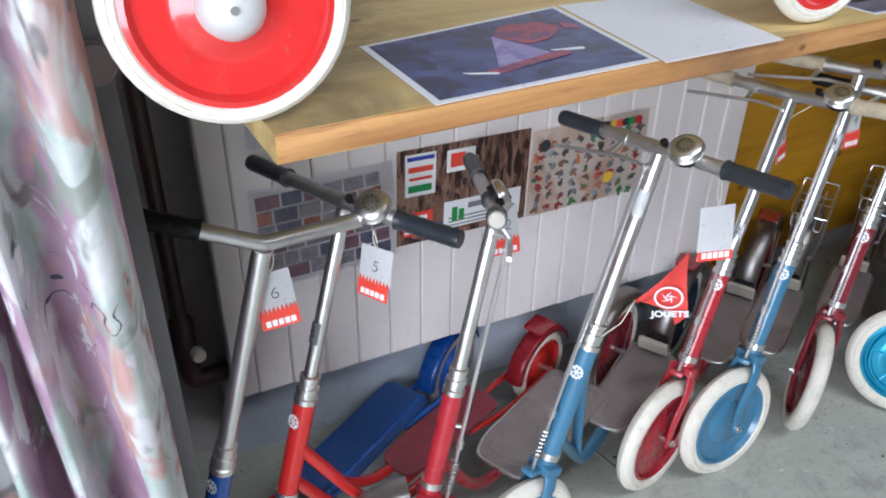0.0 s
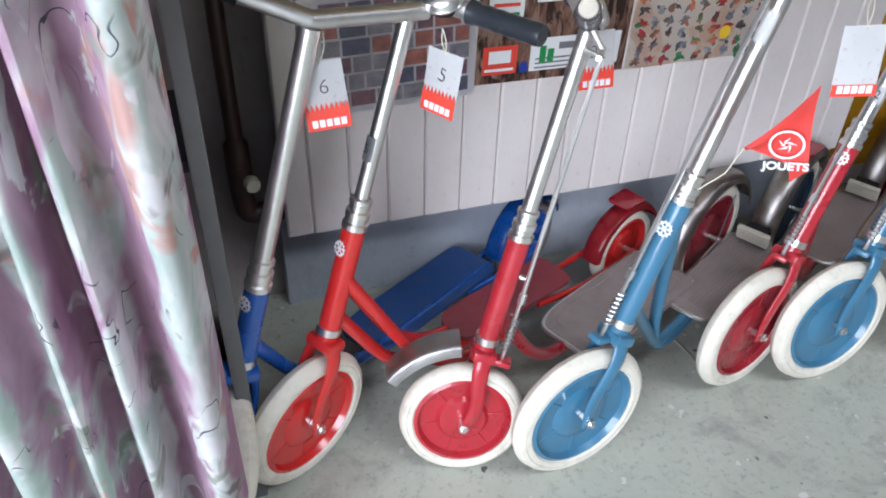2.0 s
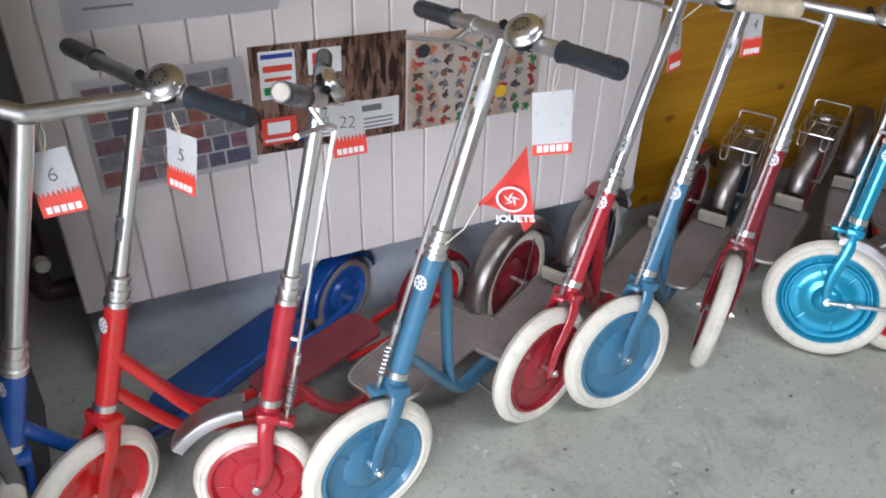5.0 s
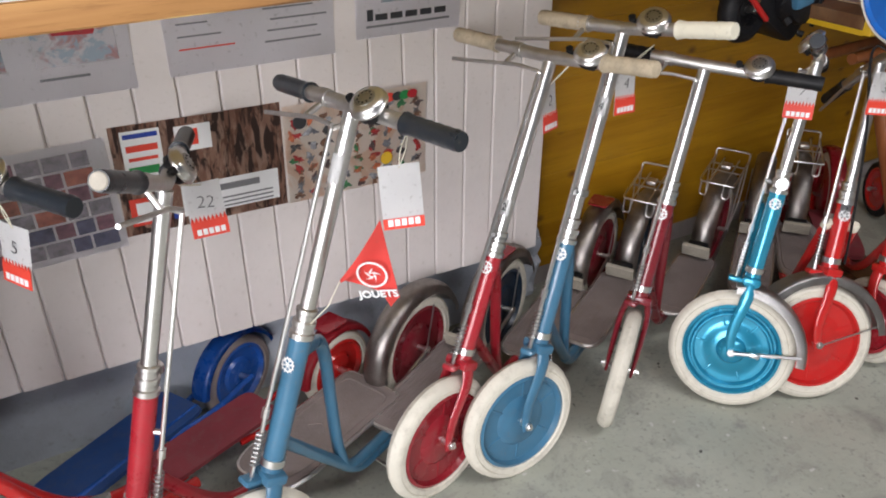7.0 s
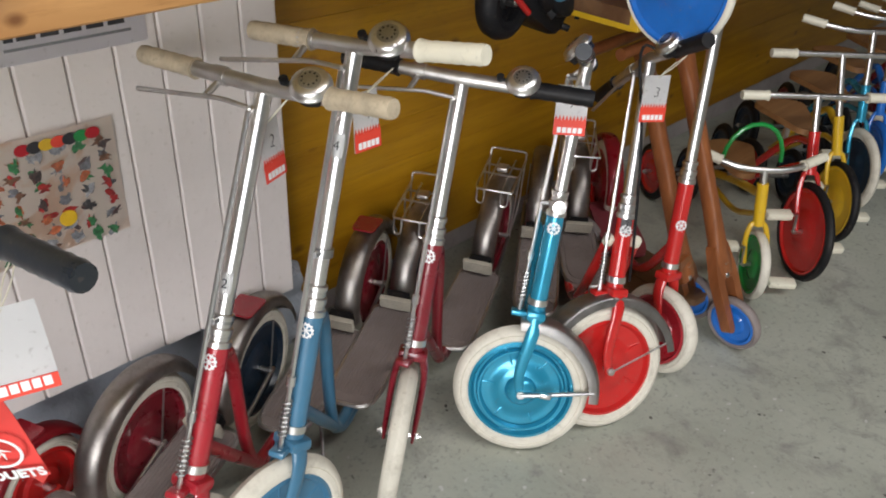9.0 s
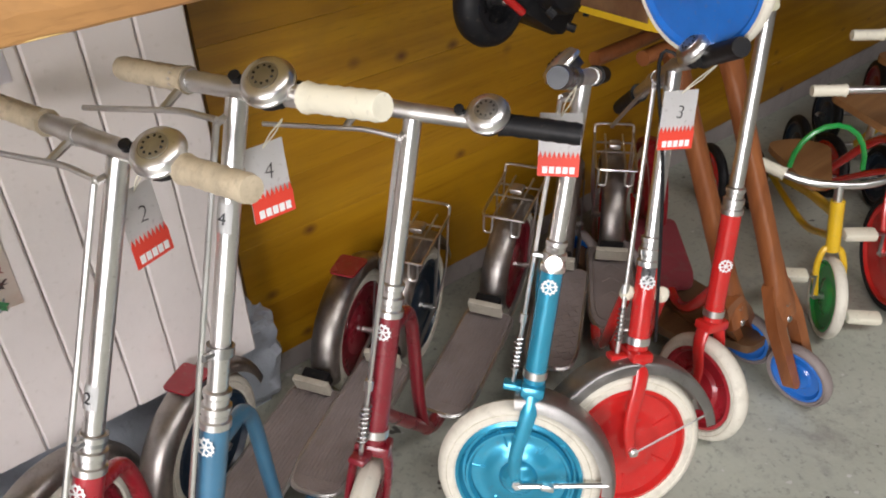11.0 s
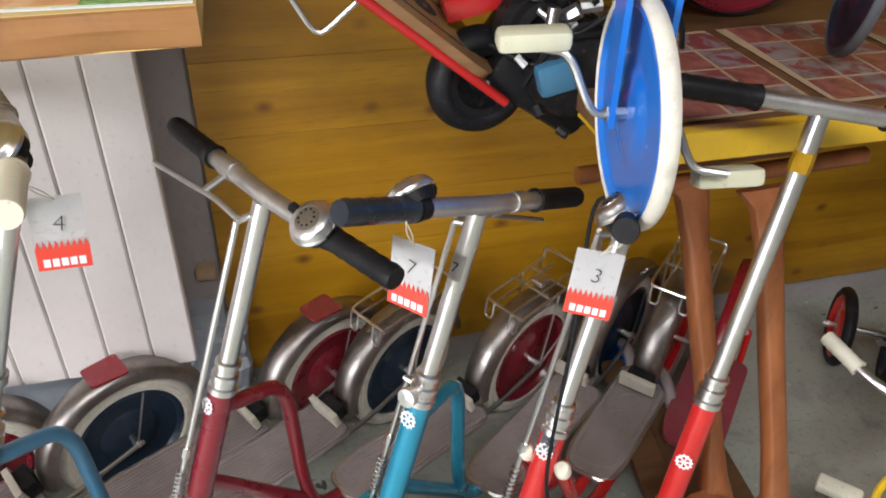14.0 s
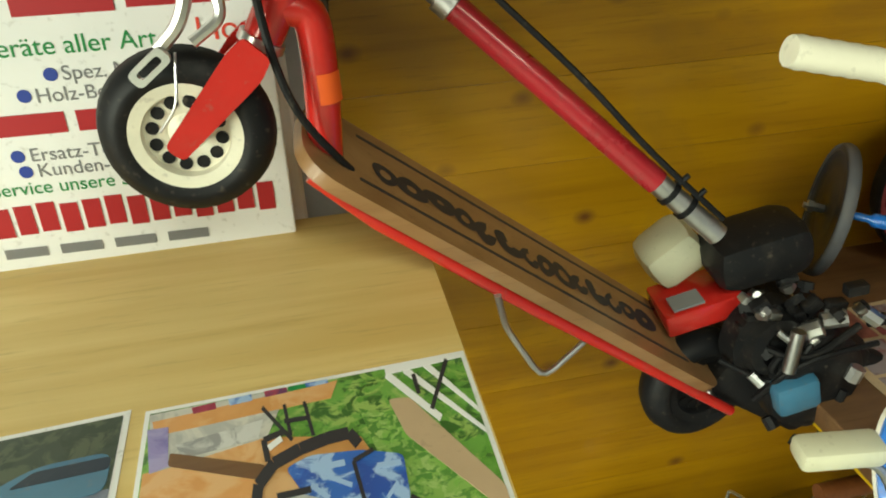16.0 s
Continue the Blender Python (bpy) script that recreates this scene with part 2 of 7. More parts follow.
M = dict(
    concrete=floor_mat(),
    # plaster copy for unseen walls, darkened to cut bounced light
    low_bounce_plaster=mat("low_bounce_side_plaster", (0.2, 0.185, 0.17), 0.9, var=0.12, scale=6, fine=45, bump=0.4, dirty=0.25),
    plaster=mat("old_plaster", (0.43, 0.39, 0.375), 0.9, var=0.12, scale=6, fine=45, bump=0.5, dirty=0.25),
    plinth=mat("limewashed_plinth", (0.44, 0.475, 0.53), 0.9, var=0.1, scale=8, fine=50, bump=0.6, dirty=0.12),
    white=mat("white_board_paint", (0.75, 0.695, 0.67), 0.4, var=0.05, scale=5, fine=90, bump=0.08, dirt=(0.45, 0.4, 0.34), dirty=0.2),
    # unseen roof boards, kept dark to hold back bounced light
    ceiling=mat("low_bounce_boards", (0.13, 0.1, 0.07), 0.8, var=0.1),
    yellow=wood("varnished_spruce", (0.53, 0.275, 0.012), (0.37, 0.17, 0.006), 0.34, 0, knots=0.17, coat=0.08, stain=0.25),
    # left end: real stain, deepened in colour to offset too much light there
    spruce=wood("pale_spruce", (0.76, 0.59, 0.25), (0.62, 0.43, 0.145), 0.5, 0, knots=0.1, grain=0.8, stain=0.75, darker_end=(0.05, 0.75)),
    endgrain=wood("spruce_edge", (0.52, 0.28, 0.1), (0.3, 0.13, 0.04), 0.6, 0, knots=0.08, grain=1.2, stain=0.6),
    beech=wood("oiled_beech", (0.3, 0.105, 0.035), (0.2, 0.064, 0.02), 0.35, 2, grain=1.3, coat=0.2),
    seatwood=wood("brown_seat_wood", (0.33, 0.17, 0.07), (0.22, 0.1, 0.04), 0.4, 0),
    darkwood=wood("dark_stained_wood", (0.19, 0.1, 0.045), (0.12, 0.055, 0.024), 0.45, 0, stain=0.5),
    deckwood=wood("deck_plywood", (0.34, 0.19, 0.085), (0.25, 0.13, 0.055), 0.4, 0, coat=0.2),
    post=mat("grey_painted_post", (0.09, 0.09, 0.1), 0.6, var=0.15, dirty=0.3),
    paledge=mat("pale_edge_paint", (0.15, 0.15, 0.15), 0.6, var=0.15, scale=12, dirt=(0.12, 0.11, 0.1), dirty=0.5),
    pipe=mat("brown_pipe_paint", (0.075, 0.04, 0.035), 0.45, var=0.25, dirty=0.2),
    chrome=mat("worn_chrome", (0.8, 0.785, 0.77), 0.3, 1.0, var=0.05, scale=25, fine=220, bump=0.0, dirt=(0.3, 0.25, 0.2), dirty=0.12),
    alu=mat("dull_aluminium", (0.66, 0.645, 0.63), 0.42, 1.0, var=0.15, scale=20, fine=160, bump=0.06, dirt=(0.3, 0.27, 0.24), dirty=0.3),
    steel=mat("plain_steel", (0.5, 0.5, 0.5), 0.35, 1.0, var=0.2, dirty=0.3),
    tyre=mat("cream_rubber", (0.72, 0.68, 0.58), 0.6, var=0.1, scale=14, fine=90, bump=0.08, dirt=(0.3, 0.26, 0.2), dirty=0.45),
    black=mat("black_rubber", (0.011, 0.011, 0.0125), 0.48, var=0.3, dirty=0.1),
    grip=mat("grey_black_grip", (0.022, 0.027, 0.034), 0.28, var=0.3, dirty=0.12),
    worn=mat("worn_taped_grip", (0.5, 0.42, 0.3), 0.6, var=0.25, scale=30, dirty=0.5),
    ivory=mat("ivory_plastic", (0.78, 0.74, 0.6), 0.4, var=0.06, dirty=0.15),
    guard=mat("dull_grey_metal", (0.6, 0.56, 0.53), 0.36, 1.0, var=0.22, scale=16, fine=150, bump=0.05, dirt=(0.2, 0.16, 0.13), dirty=0.45),
    padrib=mat("grimy_cream_plastic", (0.5, 0.46, 0.38), 0.5, var=0.15, dirty=0.4),
    rubbergrey=mat("grey_deck_rubber", (0.28, 0.235, 0.225), 0.5, var=0.2, scale=12, fine=200, bump=0.3, dirty=0.35),
    red=mat("bright_red_enamel", (0.56, 0.02, 0.018), 0.22, var=0.1, scale=18, bump=0.02, dirty=0.08, coat=0.5),
    cherry=mat("dark_cherry_enamel", (0.28, 0.015, 0.025), 0.26, var=0.14, scale=18, bump=0.02, dirty=0.12, coat=0.4),
    dullred=mat("worn_red_deck_paint", (0.27, 0.045, 0.06), 0.55, var=0.2, scale=14, bump=0.06, dirt=(0.2, 0.14, 0.13), dirty=0.45),
    dullblue=mat("worn_blue_deck_paint", (0.025, 0.075, 0.25), 0.5, var=0.2, scale=14, bump=0.06, dirt=(0.1, 0.11, 0.14), dirty=0.45),
    crimson=mat("crimson_enamel", (0.4, 0.018, 0.03), 0.28, var=0.14, scale=18, bump=0.02, dirty=0.12, coat=0.4),
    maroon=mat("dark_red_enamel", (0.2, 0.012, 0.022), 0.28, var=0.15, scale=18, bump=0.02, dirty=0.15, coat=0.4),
    blue=mat("deep_blue_enamel", (0.018, 0.1, 0.42), 0.26, var=0.12, scale=18, bump=0.02, dirty=0.1, coat=0.4),
    azure=mat("azure_enamel", (0.02, 0.17, 0.62), 0.24, var=0.1, scale=18, bump=0.02, dirty=0.08, coat=0.4),
    sky=mat("light_blue_enamel", (0.055, 0.175, 0.29), 0.3, var=0.14, scale=18, bump=0.02, dirty=0.12, coat=0.4),
    teal=mat("metallic_turquoise", (0.035, 0.34, 0.53), 0.25, 0.45, var=0.12, scale=18, bump=0.02, dirty=0.06, coat=0.5),
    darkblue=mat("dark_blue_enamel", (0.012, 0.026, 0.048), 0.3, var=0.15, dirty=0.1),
    green=mat("green_enamel", (0.02, 0.3, 0.06), 0.25, var=0.1, dirty=0.08, coat=0.4),
    sun_yellow=mat("yellow_enamel", (0.75, 0.47, 0.02), 0.3, var=0.1, dirty=0.1, coat=0.3),
    paper=mat("white_paper", (0.83, 0.83, 0.83), 0.6, var=0.02, scale=20, bump=0.02, dirty=0.0),
    film=mat("laminated_paper", (0.86, 0.83, 0.86), 0.2, var=0.04, scale=10, bump=0.02, dirty=0.0, coat=0.6),
    ink=flat("black_ink", (0.03, 0.03, 0.035)),
    redink=flat("red_print", (0.72, 0.06, 0.035)),
    deepred=flat("deep_red_print", (0.4, 0.01, 0.02)),
    greenink=flat("green_print", (0.02, 0.24, 0.06)),
    blueink=flat("blue_print", (0.02, 0.05, 0.32)),
    whiteink=flat("white_print", (0.82, 0.82, 0.82)),
    greyink=flat("grey_print", (0.2, 0.2, 0.21)),
    pennant=mat("red_pennant_cloth", (0.68, 0.055, 0.045), 0.6, var=0.1, scale=12, dirty=0.05),
    hubcap=mat("silver_painted_cap", (0.62, 0.61, 0.6), 0.5, 0.35, var=0.08, scale=30, dirty=0.15),
    tank=mat("milky_plastic", (0.6, 0.58, 0.42), 0.35, var=0.08, dirty=0.12),
    board=mat("brown_card", (0.5, 0.36, 0.22), 0.8, var=0.08, dirty=0.1),
)

M["capped"] = M["grip"]
M["black"].node_tree.nodes["Principled BSDF"].inputs["Specular IOR Level"].default_value = 0.22


# ---- mesh helpers ----
def part(name, bm, material, parent, label="", smooth=True):
    me = bpy.data.meshes.new(name)
    bm.normal_update()
    bm.to_mesh(me)
    bm.free()
    me.materials.append(M[material] if isinstance(material, str) else material)
    if smooth:
        me.shade_smooth()
        me.set_sharp_from_angle(angle=radians(40))
    ob = new(name, me)
    ob.parent = parent
    if label:
        ob["label"] = label
    return ob


def thing(name, at, label, category, group="", kind="", m=None):
    ob = new(name)
    ob.empty_display_size = 0.05
    ob.matrix_world = m if m is not None else Matrix.Translation(at)
    return tagged(ob, label, category, group, kind)


def solid(name, bm, material, label, category, group="", kind="", at=(0, 0, 0), m=None, smooth=True):
    ob = part(name, bm, material, None, "", smooth)
    ob.matrix_world = m if m is not None else Matrix.Translation(at)
    return tagged(ob, label, category, group, kind)


def V(*a):
    return Vector(a)


def tube(bm, pts, r, seg=12, cap=True, radii=None):
    """A round bar along the points."""
    pts = [Vector(p) for p in pts]
    rings = []
    up = None
    for i, p in enumerate(pts):
        d = (pts[min(i + 1, len(pts) - 1)] - pts[max(i - 1, 0)]).normalized()
        if up is None:
            up = d.orthogonal().normalized()
        up = (up - d * up.dot(d)).normalized()
        side = d.cross(up)
        rr = radii[i] if radii else r
        rings.append([bm.verts.new(p + (up * math.cos(a) + side * math.sin(a)) * rr) for a in [2 * math.pi * k / seg for k in range(seg)]])
    for a, b in zip(rings, rings[1:]):
        for k in range(seg):
            bm.faces.new((a[k], a[(k + 1) % seg], b[(k + 1) % seg], b[k]))
    if cap:
        bm.faces.new(rings[0][::-1])
        bm.faces.new(rings[-1])
    return bm


def bend(pts, steps=5, f=0.35):
    """Rounds the corners of a line of points."""
    pts = [Vector(p) for p in pts]
    out = [pts[0]]
    for a, b, c in zip(pts, pts[1:], pts[2:]):
        s, e = b + (a - b) * f, b + (c - b) * f
        for k in range(steps + 1):
            t = k / steps
            out.append(s * (1 - t) ** 2 + b * 2 * t * (1 - t) + e * t * t)
    return out + [pts[-1]]


def lathe(bm, prof, centre, axis, seg=40, start=0.0, sweep=2 * math.pi, closed=False):
    """Turns a profile of (radius, height) round the axis."""
    axis = Vector(axis).normalized()
    u = axis.orthogonal().normalized()
    w = axis.cross(u)
    full = sweep > 6.28
    n = seg if full else seg + 1
    rings = [[bm.verts.new(Vector(centre) + axis * h + (u * math.cos(start + sweep * k / seg) + w * math.sin(start + sweep * k / seg)) * r) for r, h in prof] for k in range(n)]
    m = len(prof)
    for k in range(seg):
        a, b = rings[k], rings[(k + 1) % n]
        for i in range(m if closed else m - 1):
            j = (i + 1) % m
            try:
                bm.faces.new((a[i], b[i], b[j], a[j]))
            except ValueError:
                pass
    bmesh.ops.remove_doubles(bm, verts=bm.verts, dist=1e-6)
    bmesh.ops.recalc_face_normals(bm, faces=bm.faces)
    return bm


def box(bm, c, size, m=None, bev=0.0):
    r = bmesh.ops.create_cube(bm, size=1)
    vs = r["verts"]
    t = Matrix.Translation(c) @ (m.to_4x4() if m is not None else Matrix()) @ Matrix.Diagonal((*size, 1))
    bmesh.ops.transform(bm, matrix=t, verts=vs)
    if bev:
        es = list({e for v in vs for e in v.link_edges})
        bmesh.ops.bevel(bm, geom=es, offset=bev, segments=2, profile=0.5, affect="EDGES")
    return bm


def plate(bm, outline, z0, z1, m=None):
    """A flat plate from an outline of (x, y)."""
    m = m or Matrix()
    lo = [bm.verts.new(m @ Vector((x, y, z0))) for x, y in outline]
    hi = [bm.verts.new(m @ Vector((x, y, z1))) for x, y in outline]
    bm.faces.new(lo[::-1])
    bm.faces.new(hi)
    for i in range(len(outline)):
        j = (i + 1) % len(outline)
        bm.faces.new((lo[i], lo[j], hi[j], hi[i]))
    bmesh.ops.recalc_face_normals(bm, faces=bm.faces)
    return bm


def rounded(pts, r=0.02, k=4):
    """An outline with rounded corners."""
    out = []
    n = len(pts)
    for i in range(n):
        p, a, b = Vector(pts[i]), Vector(pts[i - 1]), Vector(pts[(i + 1) % n])
        s = p + (a - p).normalized() * min(r, (a - p).length * 0.45)
        e = p + (b - p).normalized() * min(r, (b - p).length * 0.45)
        for j in range(k + 1):
            t = j / k
            q = s * (1 - t) ** 2 + p * 2 * t * (1 - t) + e * t * t
            out.append((q.x, q.y))
    return out


def B():
    return bmesh.new()


def frame_of(x, y, z, at):
    """A matrix from three axes and a place."""
    m = Matrix((x, y, z)).transposed().to_4x4()
    m.translation = at
    return m


def letters(name, words, size, material, parent, m, depth=0.0004, align="LEFT", bold=0.0):
    cu = bpy.data.curves.new(name, "FONT")
    cu.body, cu.size, cu.extrude, cu.align_x, cu.offset = words, size, depth, align, bold
    tmp = new("tmp", cu)
    me = bpy.data.meshes.new_from_object(tmp.evaluated_get(bpy.context.evaluated_depsgraph_get()))
    bpy.data.objects.remove(tmp)
    me.materials.clear()
    me.materials.append(M[material])
    ob = new(name, me)
    ob.parent = parent
    ob.matrix_local = m
    return ob


def bars(bm, rows, m, z=0.0006):
    """Plain bars that stand for writing: rows of (x, y, width, height)."""
    for x, y, w, h in rows:
        plate(bm, [(x, y), (x + w, y), (x + w, y + h), (x, y + h)], 0.0, z, m)
    return bm


# ---- structure ----
def slab(name, lo, hi, material, category, label, bev=0.0):
    bm = B()
    box(bm, [(a + b) / 2 for a, b in zip(lo, hi)], [b - a for a, b in zip(lo, hi)], None, bev)
    return solid(name, bm, material, label, category, kind="structure", smooth=False)


def floor_at(x):
    """The floor falls slightly towards the right."""
    return -0.003 - 0.0075 * x


bm = B()
box(bm, (0, -39.025, -0.1), (120, 81.95, 0.2))
for v in bm.verts:
    v.co.z += floor_at(v.co.x)
solid("floor", bm, "concrete", "grey-green worn concrete floor with stains", "floor", kind="structure", smooth=False)
slab("wall_north", (-3.5, 1.87, -0.12), (1.61, 2.05, 2.5), "plaster", "wall", "rough grey plastered wall behind the boards")
slab("wall_north_right", (1.61, 1.876, -0.12), (6.2, 2.05, 2.5), "plaster", "wall", "plastered wall behind the yellow planks")
# Unseen side walls and roof, added and kept dark to limit bounce.
slab("wall_west", (-3.6, -1.3, -0.12), (-3.5, 2.05, 2.5), "low_bounce_plaster", "wall", "unseen plastered side wall, dark to cut bounced light")
slab("wall_east", (6.2, -1.3, -0.12), (6.3, 2.05, 2.5), "low_bounce_plaster", "wall", "unseen plastered side wall, dark to cut bounced light")
slab("ceiling", (-3.6, 0.85, 2.5), (6.3, 2.05, 2.6), "ceiling", "ceiling", "unseen board roof, dark to cut bounced light")
# Unseen board, added to keep the overhead lamp off the upper back wall.
slab("eave_board", (-3.5, 0.82, 1.76), (6.2, 0.86, 2.5), "ceiling", "eave board", "unseen dark board added under the roof edge to shade the wall")
# Unseen front walls, added; the right one blocks light from that side.
slab("wall_south_left", (-3.6, -1.4, -0.12), (-3.2, -1.3, 2.6), "low_bounce_plaster", "wall", "unseen plastered front wall added beside the opening")
slab("wall_south_right", (2.6, -1.4, -0.12), (6.3, -1.3, 2.6), "low_bounce_plaster", "wall", "unseen plastered front wall added beside the opening")

# plinth under the boards, with a crumbling end
bm = B()
box(bm, (0.98, 1.85, 0.105), (1.26, 0.05, 0.25))
bmesh.ops.subdivide_edges(bm, edges=bm.edges, cuts=8, use_grid_fill=True)
for v in bm.verts:
    v.co += Vector((0, -1, 1)) * 0.008 * noise.noise(v.co * 14)
solid("plinth", bm, "plinth", "rough bluish limewashed plinth under the white boards", "plinth", kind="structure")

bm = B()
box(bm, (1.588, 1.842, 0.1), (0.11, 0.075, 0.2), None, 0.025)
bmesh.ops.subdivide_edges(bm, edges=bm.edges, cuts=5, use_grid_fill=True)
for v in bm.verts:
    e = v.co * 38
    v.co += Vector((0.6, -1, 0.8)) * (0.016 * noise.noise(v.co * 17) + 0.01 * noise.noise(e) + 0.005 * noise.noise(e * 2.1))
solid("plaster_patch", bm, "plinth", "lumpy bluish white plaster patch beside the plinth", "plaster", kind="structure")
bm = B()
box(bm, (1.59, 1.862, 0.3), (0.035, 0.03, 0.028), None, 0.006)
bmesh.ops.subdivide_edges(bm, edges=bm.edges, cuts=2, use_grid_fill=True)
for v in bm.verts:
    v.co += Vector((1, -1, 1)) * 0.005 * noise.noise(v.co * 60)
solid("wooden_plug", bm, "board", "broken brown wooden plug in the plaster wall", "wooden plug")

# white tongue-and-groove boards
panel = thing("board_panel", (0.35, 1.739, 0.234), "white painted tongue-and-groove board panel hung on the wall", "wall panel")
BW, PH = 0.0685, 1.62
for wide in (0.0465, BW):
    bm = B()
    plate(bm, [(0.0008, -0.0095), (0.004, -0.0125), (wide - 0.004, -0.0125), (wide - 0.0008, -0.0095), (wide - 0.0008, 0), (0.0008, 0)], 0, PH)
    first = part("board", bm, "white", panel, smooth=False)
first.location = (0.0465, 0, -0.001)
for i in range(1, 17):
    o = first.copy()
    scene.collection.objects.link(o)
    o.location = (0.0465 + i * BW, 0, -0.001 - 0.0013 * i)
bm = B()
box(bm, (0.6055, 0.011, PH / 2), (1.207, 0.02, PH - 0.004))
part("backing", bm, "white", panel, smooth=False)

# yellow planks
planks = thing("plank_wall", (1.616, 1.876, 0.052), "yellow varnished spruce planks with dark knots", "plank wall", kind="structure")
z = 0.0
for i in range(16):
    h = 0.125 + 0.018 * math.sin(i * 2.3)
    bm = B()
    box(bm, (2.2, -0.01, z + h / 2), (4.4, 0.02, h - 0.0004), None, 0.0006)
    part("plank", bm, "yellow", planks, smooth=False)
    z += h

# shelf
shelf = thing("shelf_board", (0.333, 1.197, 0.943), "thick spruce shelf board with a rough sawn edge", "shelf")
bm = B()
plate(bm, [(0, 0), (1.333, 0.04), (1.343, 0.526), (0, 0.526)], 0.0, 0.029)
part("top_board", bm, "spruce", shelf, smooth=False)
bm = B()
n = 60
rows = []
for i in range(n + 1):
    x = 1.333 * i / n
    y = -0.0025 + 0.04 * i / n
    wob = 0.0025 * noise.noise(Vector((x * 9, 0, 0))) + 0.0012 * noise.noise(Vector((x * 40, 3, 0)))
    rows.append([bm.verts.new(q) for q in ((x, y + 0.0024, 0.0286), (x, y - 0.001 + wob, 0.0275), (x, y - 0.0012 - wob, 0.0145 + 2 * wob), (x, y + 0.0006 + wob, 0.0015 + abs(wob)), (x, y + 0.003, -0.0004))])
for a, b in zip(rows, rows[1:]):
    for k in range(4):
        bm.faces.new((a[k], a[k + 1], b[k + 1], b[k]))
part("front_edge", bm, "endgrain", shelf, "rough sawn edge", smooth=False)

# ---- scooters ----
def wheel(parent, name, c, axis, col, r=0.112, tyre="tyre", w=0.016, label="", ribs=True, seg=44, ratio=0.765):
    """A pressed steel disc wheel with a solid rubber tyre."""
    ax = Vector(axis).normalized()
    ri = r * ratio
    bm = B()
    k = min(0.012, (r - ri) * 0.45)
    prof = [(ri, -w * 0.75), (ri + k * 0.33, -w), (r * 0.5 + ri * 0.5 - 0.0022, -w), (r * 0.5 + ri * 0.5 - 0.0012, -w + 0.0016), (r * 0.5 + ri * 0.5, -w), (r - k, -w), (r - k * 0.33, -w * 0.65), (r, 0), (r - k * 0.33, w * 0.65), (r - k, w), (r * 0.5 + ri * 0.5, w), (r * 0.5 + ri * 0.5 - 0.0012, w - 0.0016), (r * 0.5 + ri * 0.5 - 0.0022, w), (ri + k * 0.33, w), (ri, w * 0.75)]
    lathe(bm, prof, c, ax, seg)
    root = part(name, bm, tyre, parent, label)
    bm = B()
    half = [(0.0001, w * 0.7), (r * 0.2, w * 0.7), (r * 0.36, w * 0.62), (r * 0.42, w * 0.25), (r * 0.5, w * 0.27), (r * 0.62, w * 0.31), (ri - 0.010, w * 0.35), (ri - 0.005, w * 0.95), (ri + 0.001, w * 0.8)]
    lathe(bm, half + [(q, -h) for q, h in half[::-1]], c, ax, 48)
    disc = part("wheel_disc", bm, col, root)
    if ribs and name == "front_wheel":
        u = ax.orthogonal().normalized()
        for k in range(6):
            e = Matrix.Rotation(k * math.pi / 3 + 0.4, 3, ax) @ u
            bm = B()
            box(bm, Vector(c) + e * r * 0.53, (r * 0.26, 0.0042, w * 0.76), frame_of(e, ax.cross(e), ax, (0, 0, 0)).to_3x3(), 0.0014)
            part("rib", bm, col, disc)
    bm = B()
    e = w + 0.018
    lathe(bm, [(0.0001, -e - 0.005), (0.004, -e - 0.005), (0.004, -e), (0.008, -e), (0.008, -e + 0.007), (0.006, -e + 0.007), (0.006, e - 0.007), (0.008, e - 0.007), (0.008, e), (0.004, e), (0.004, e + 0.005), (0.0001, e + 0.005)], c, ax, 6)
    part("axle_nut", bm, "chrome", root)
    return root


def badge(parent, c, out, up, r=0.0125):
    """The white toothed badge on a head tube."""
    out = Vector(out).normalized()
    up = (Vector(up) - out * Vector(up).dot(out)).normalized()
    m = frame_of(up.cross(out), up, out, c)
    bm = B()
    ring = []
    for k in range(24):
        a = 2 * math.pi * k / 24
        q = r * (1.0 if k % 2 else 0.8)
        ring.append((q * math.cos(a), q * math.sin(a)))
    inner = [(x * 0.72, y * 0.72) for x, y in ring]
    vo = [bm.verts.new(m @ Vector((x, y, 0.0))) for x, y in ring]
    vi = [bm.verts.new(m @ Vector((x, y, 0.0004))) for x, y in inner]
    for k in range(24):
        j = (k + 1) % 24
        bm.faces.new((vo[k], vo[j], vi[j], vi[k]))
    for a in (0.3, 1.35, 2.4):
        dx, dy = math.cos(a), math.sin(a)
        plate(bm, [(dx * r * 0.7 - dy * 0.001, dy * r * 0.7 + dx * 0.001), (-dx * r * 0.7 - dy * 0.001, -dy * r * 0.7 + dx * 0.001), (-dx * r * 0.7 + dy * 0.001, -dy * r * 0.7 - dx * 0.001), (dx * r * 0.7 + dy * 0.001, dy * r * 0.7 - dx * 0.001)], -0.0003, 0.0006, m)
    return part("badge", bm, "whiteink", parent, "white toothed badge", smooth=False)


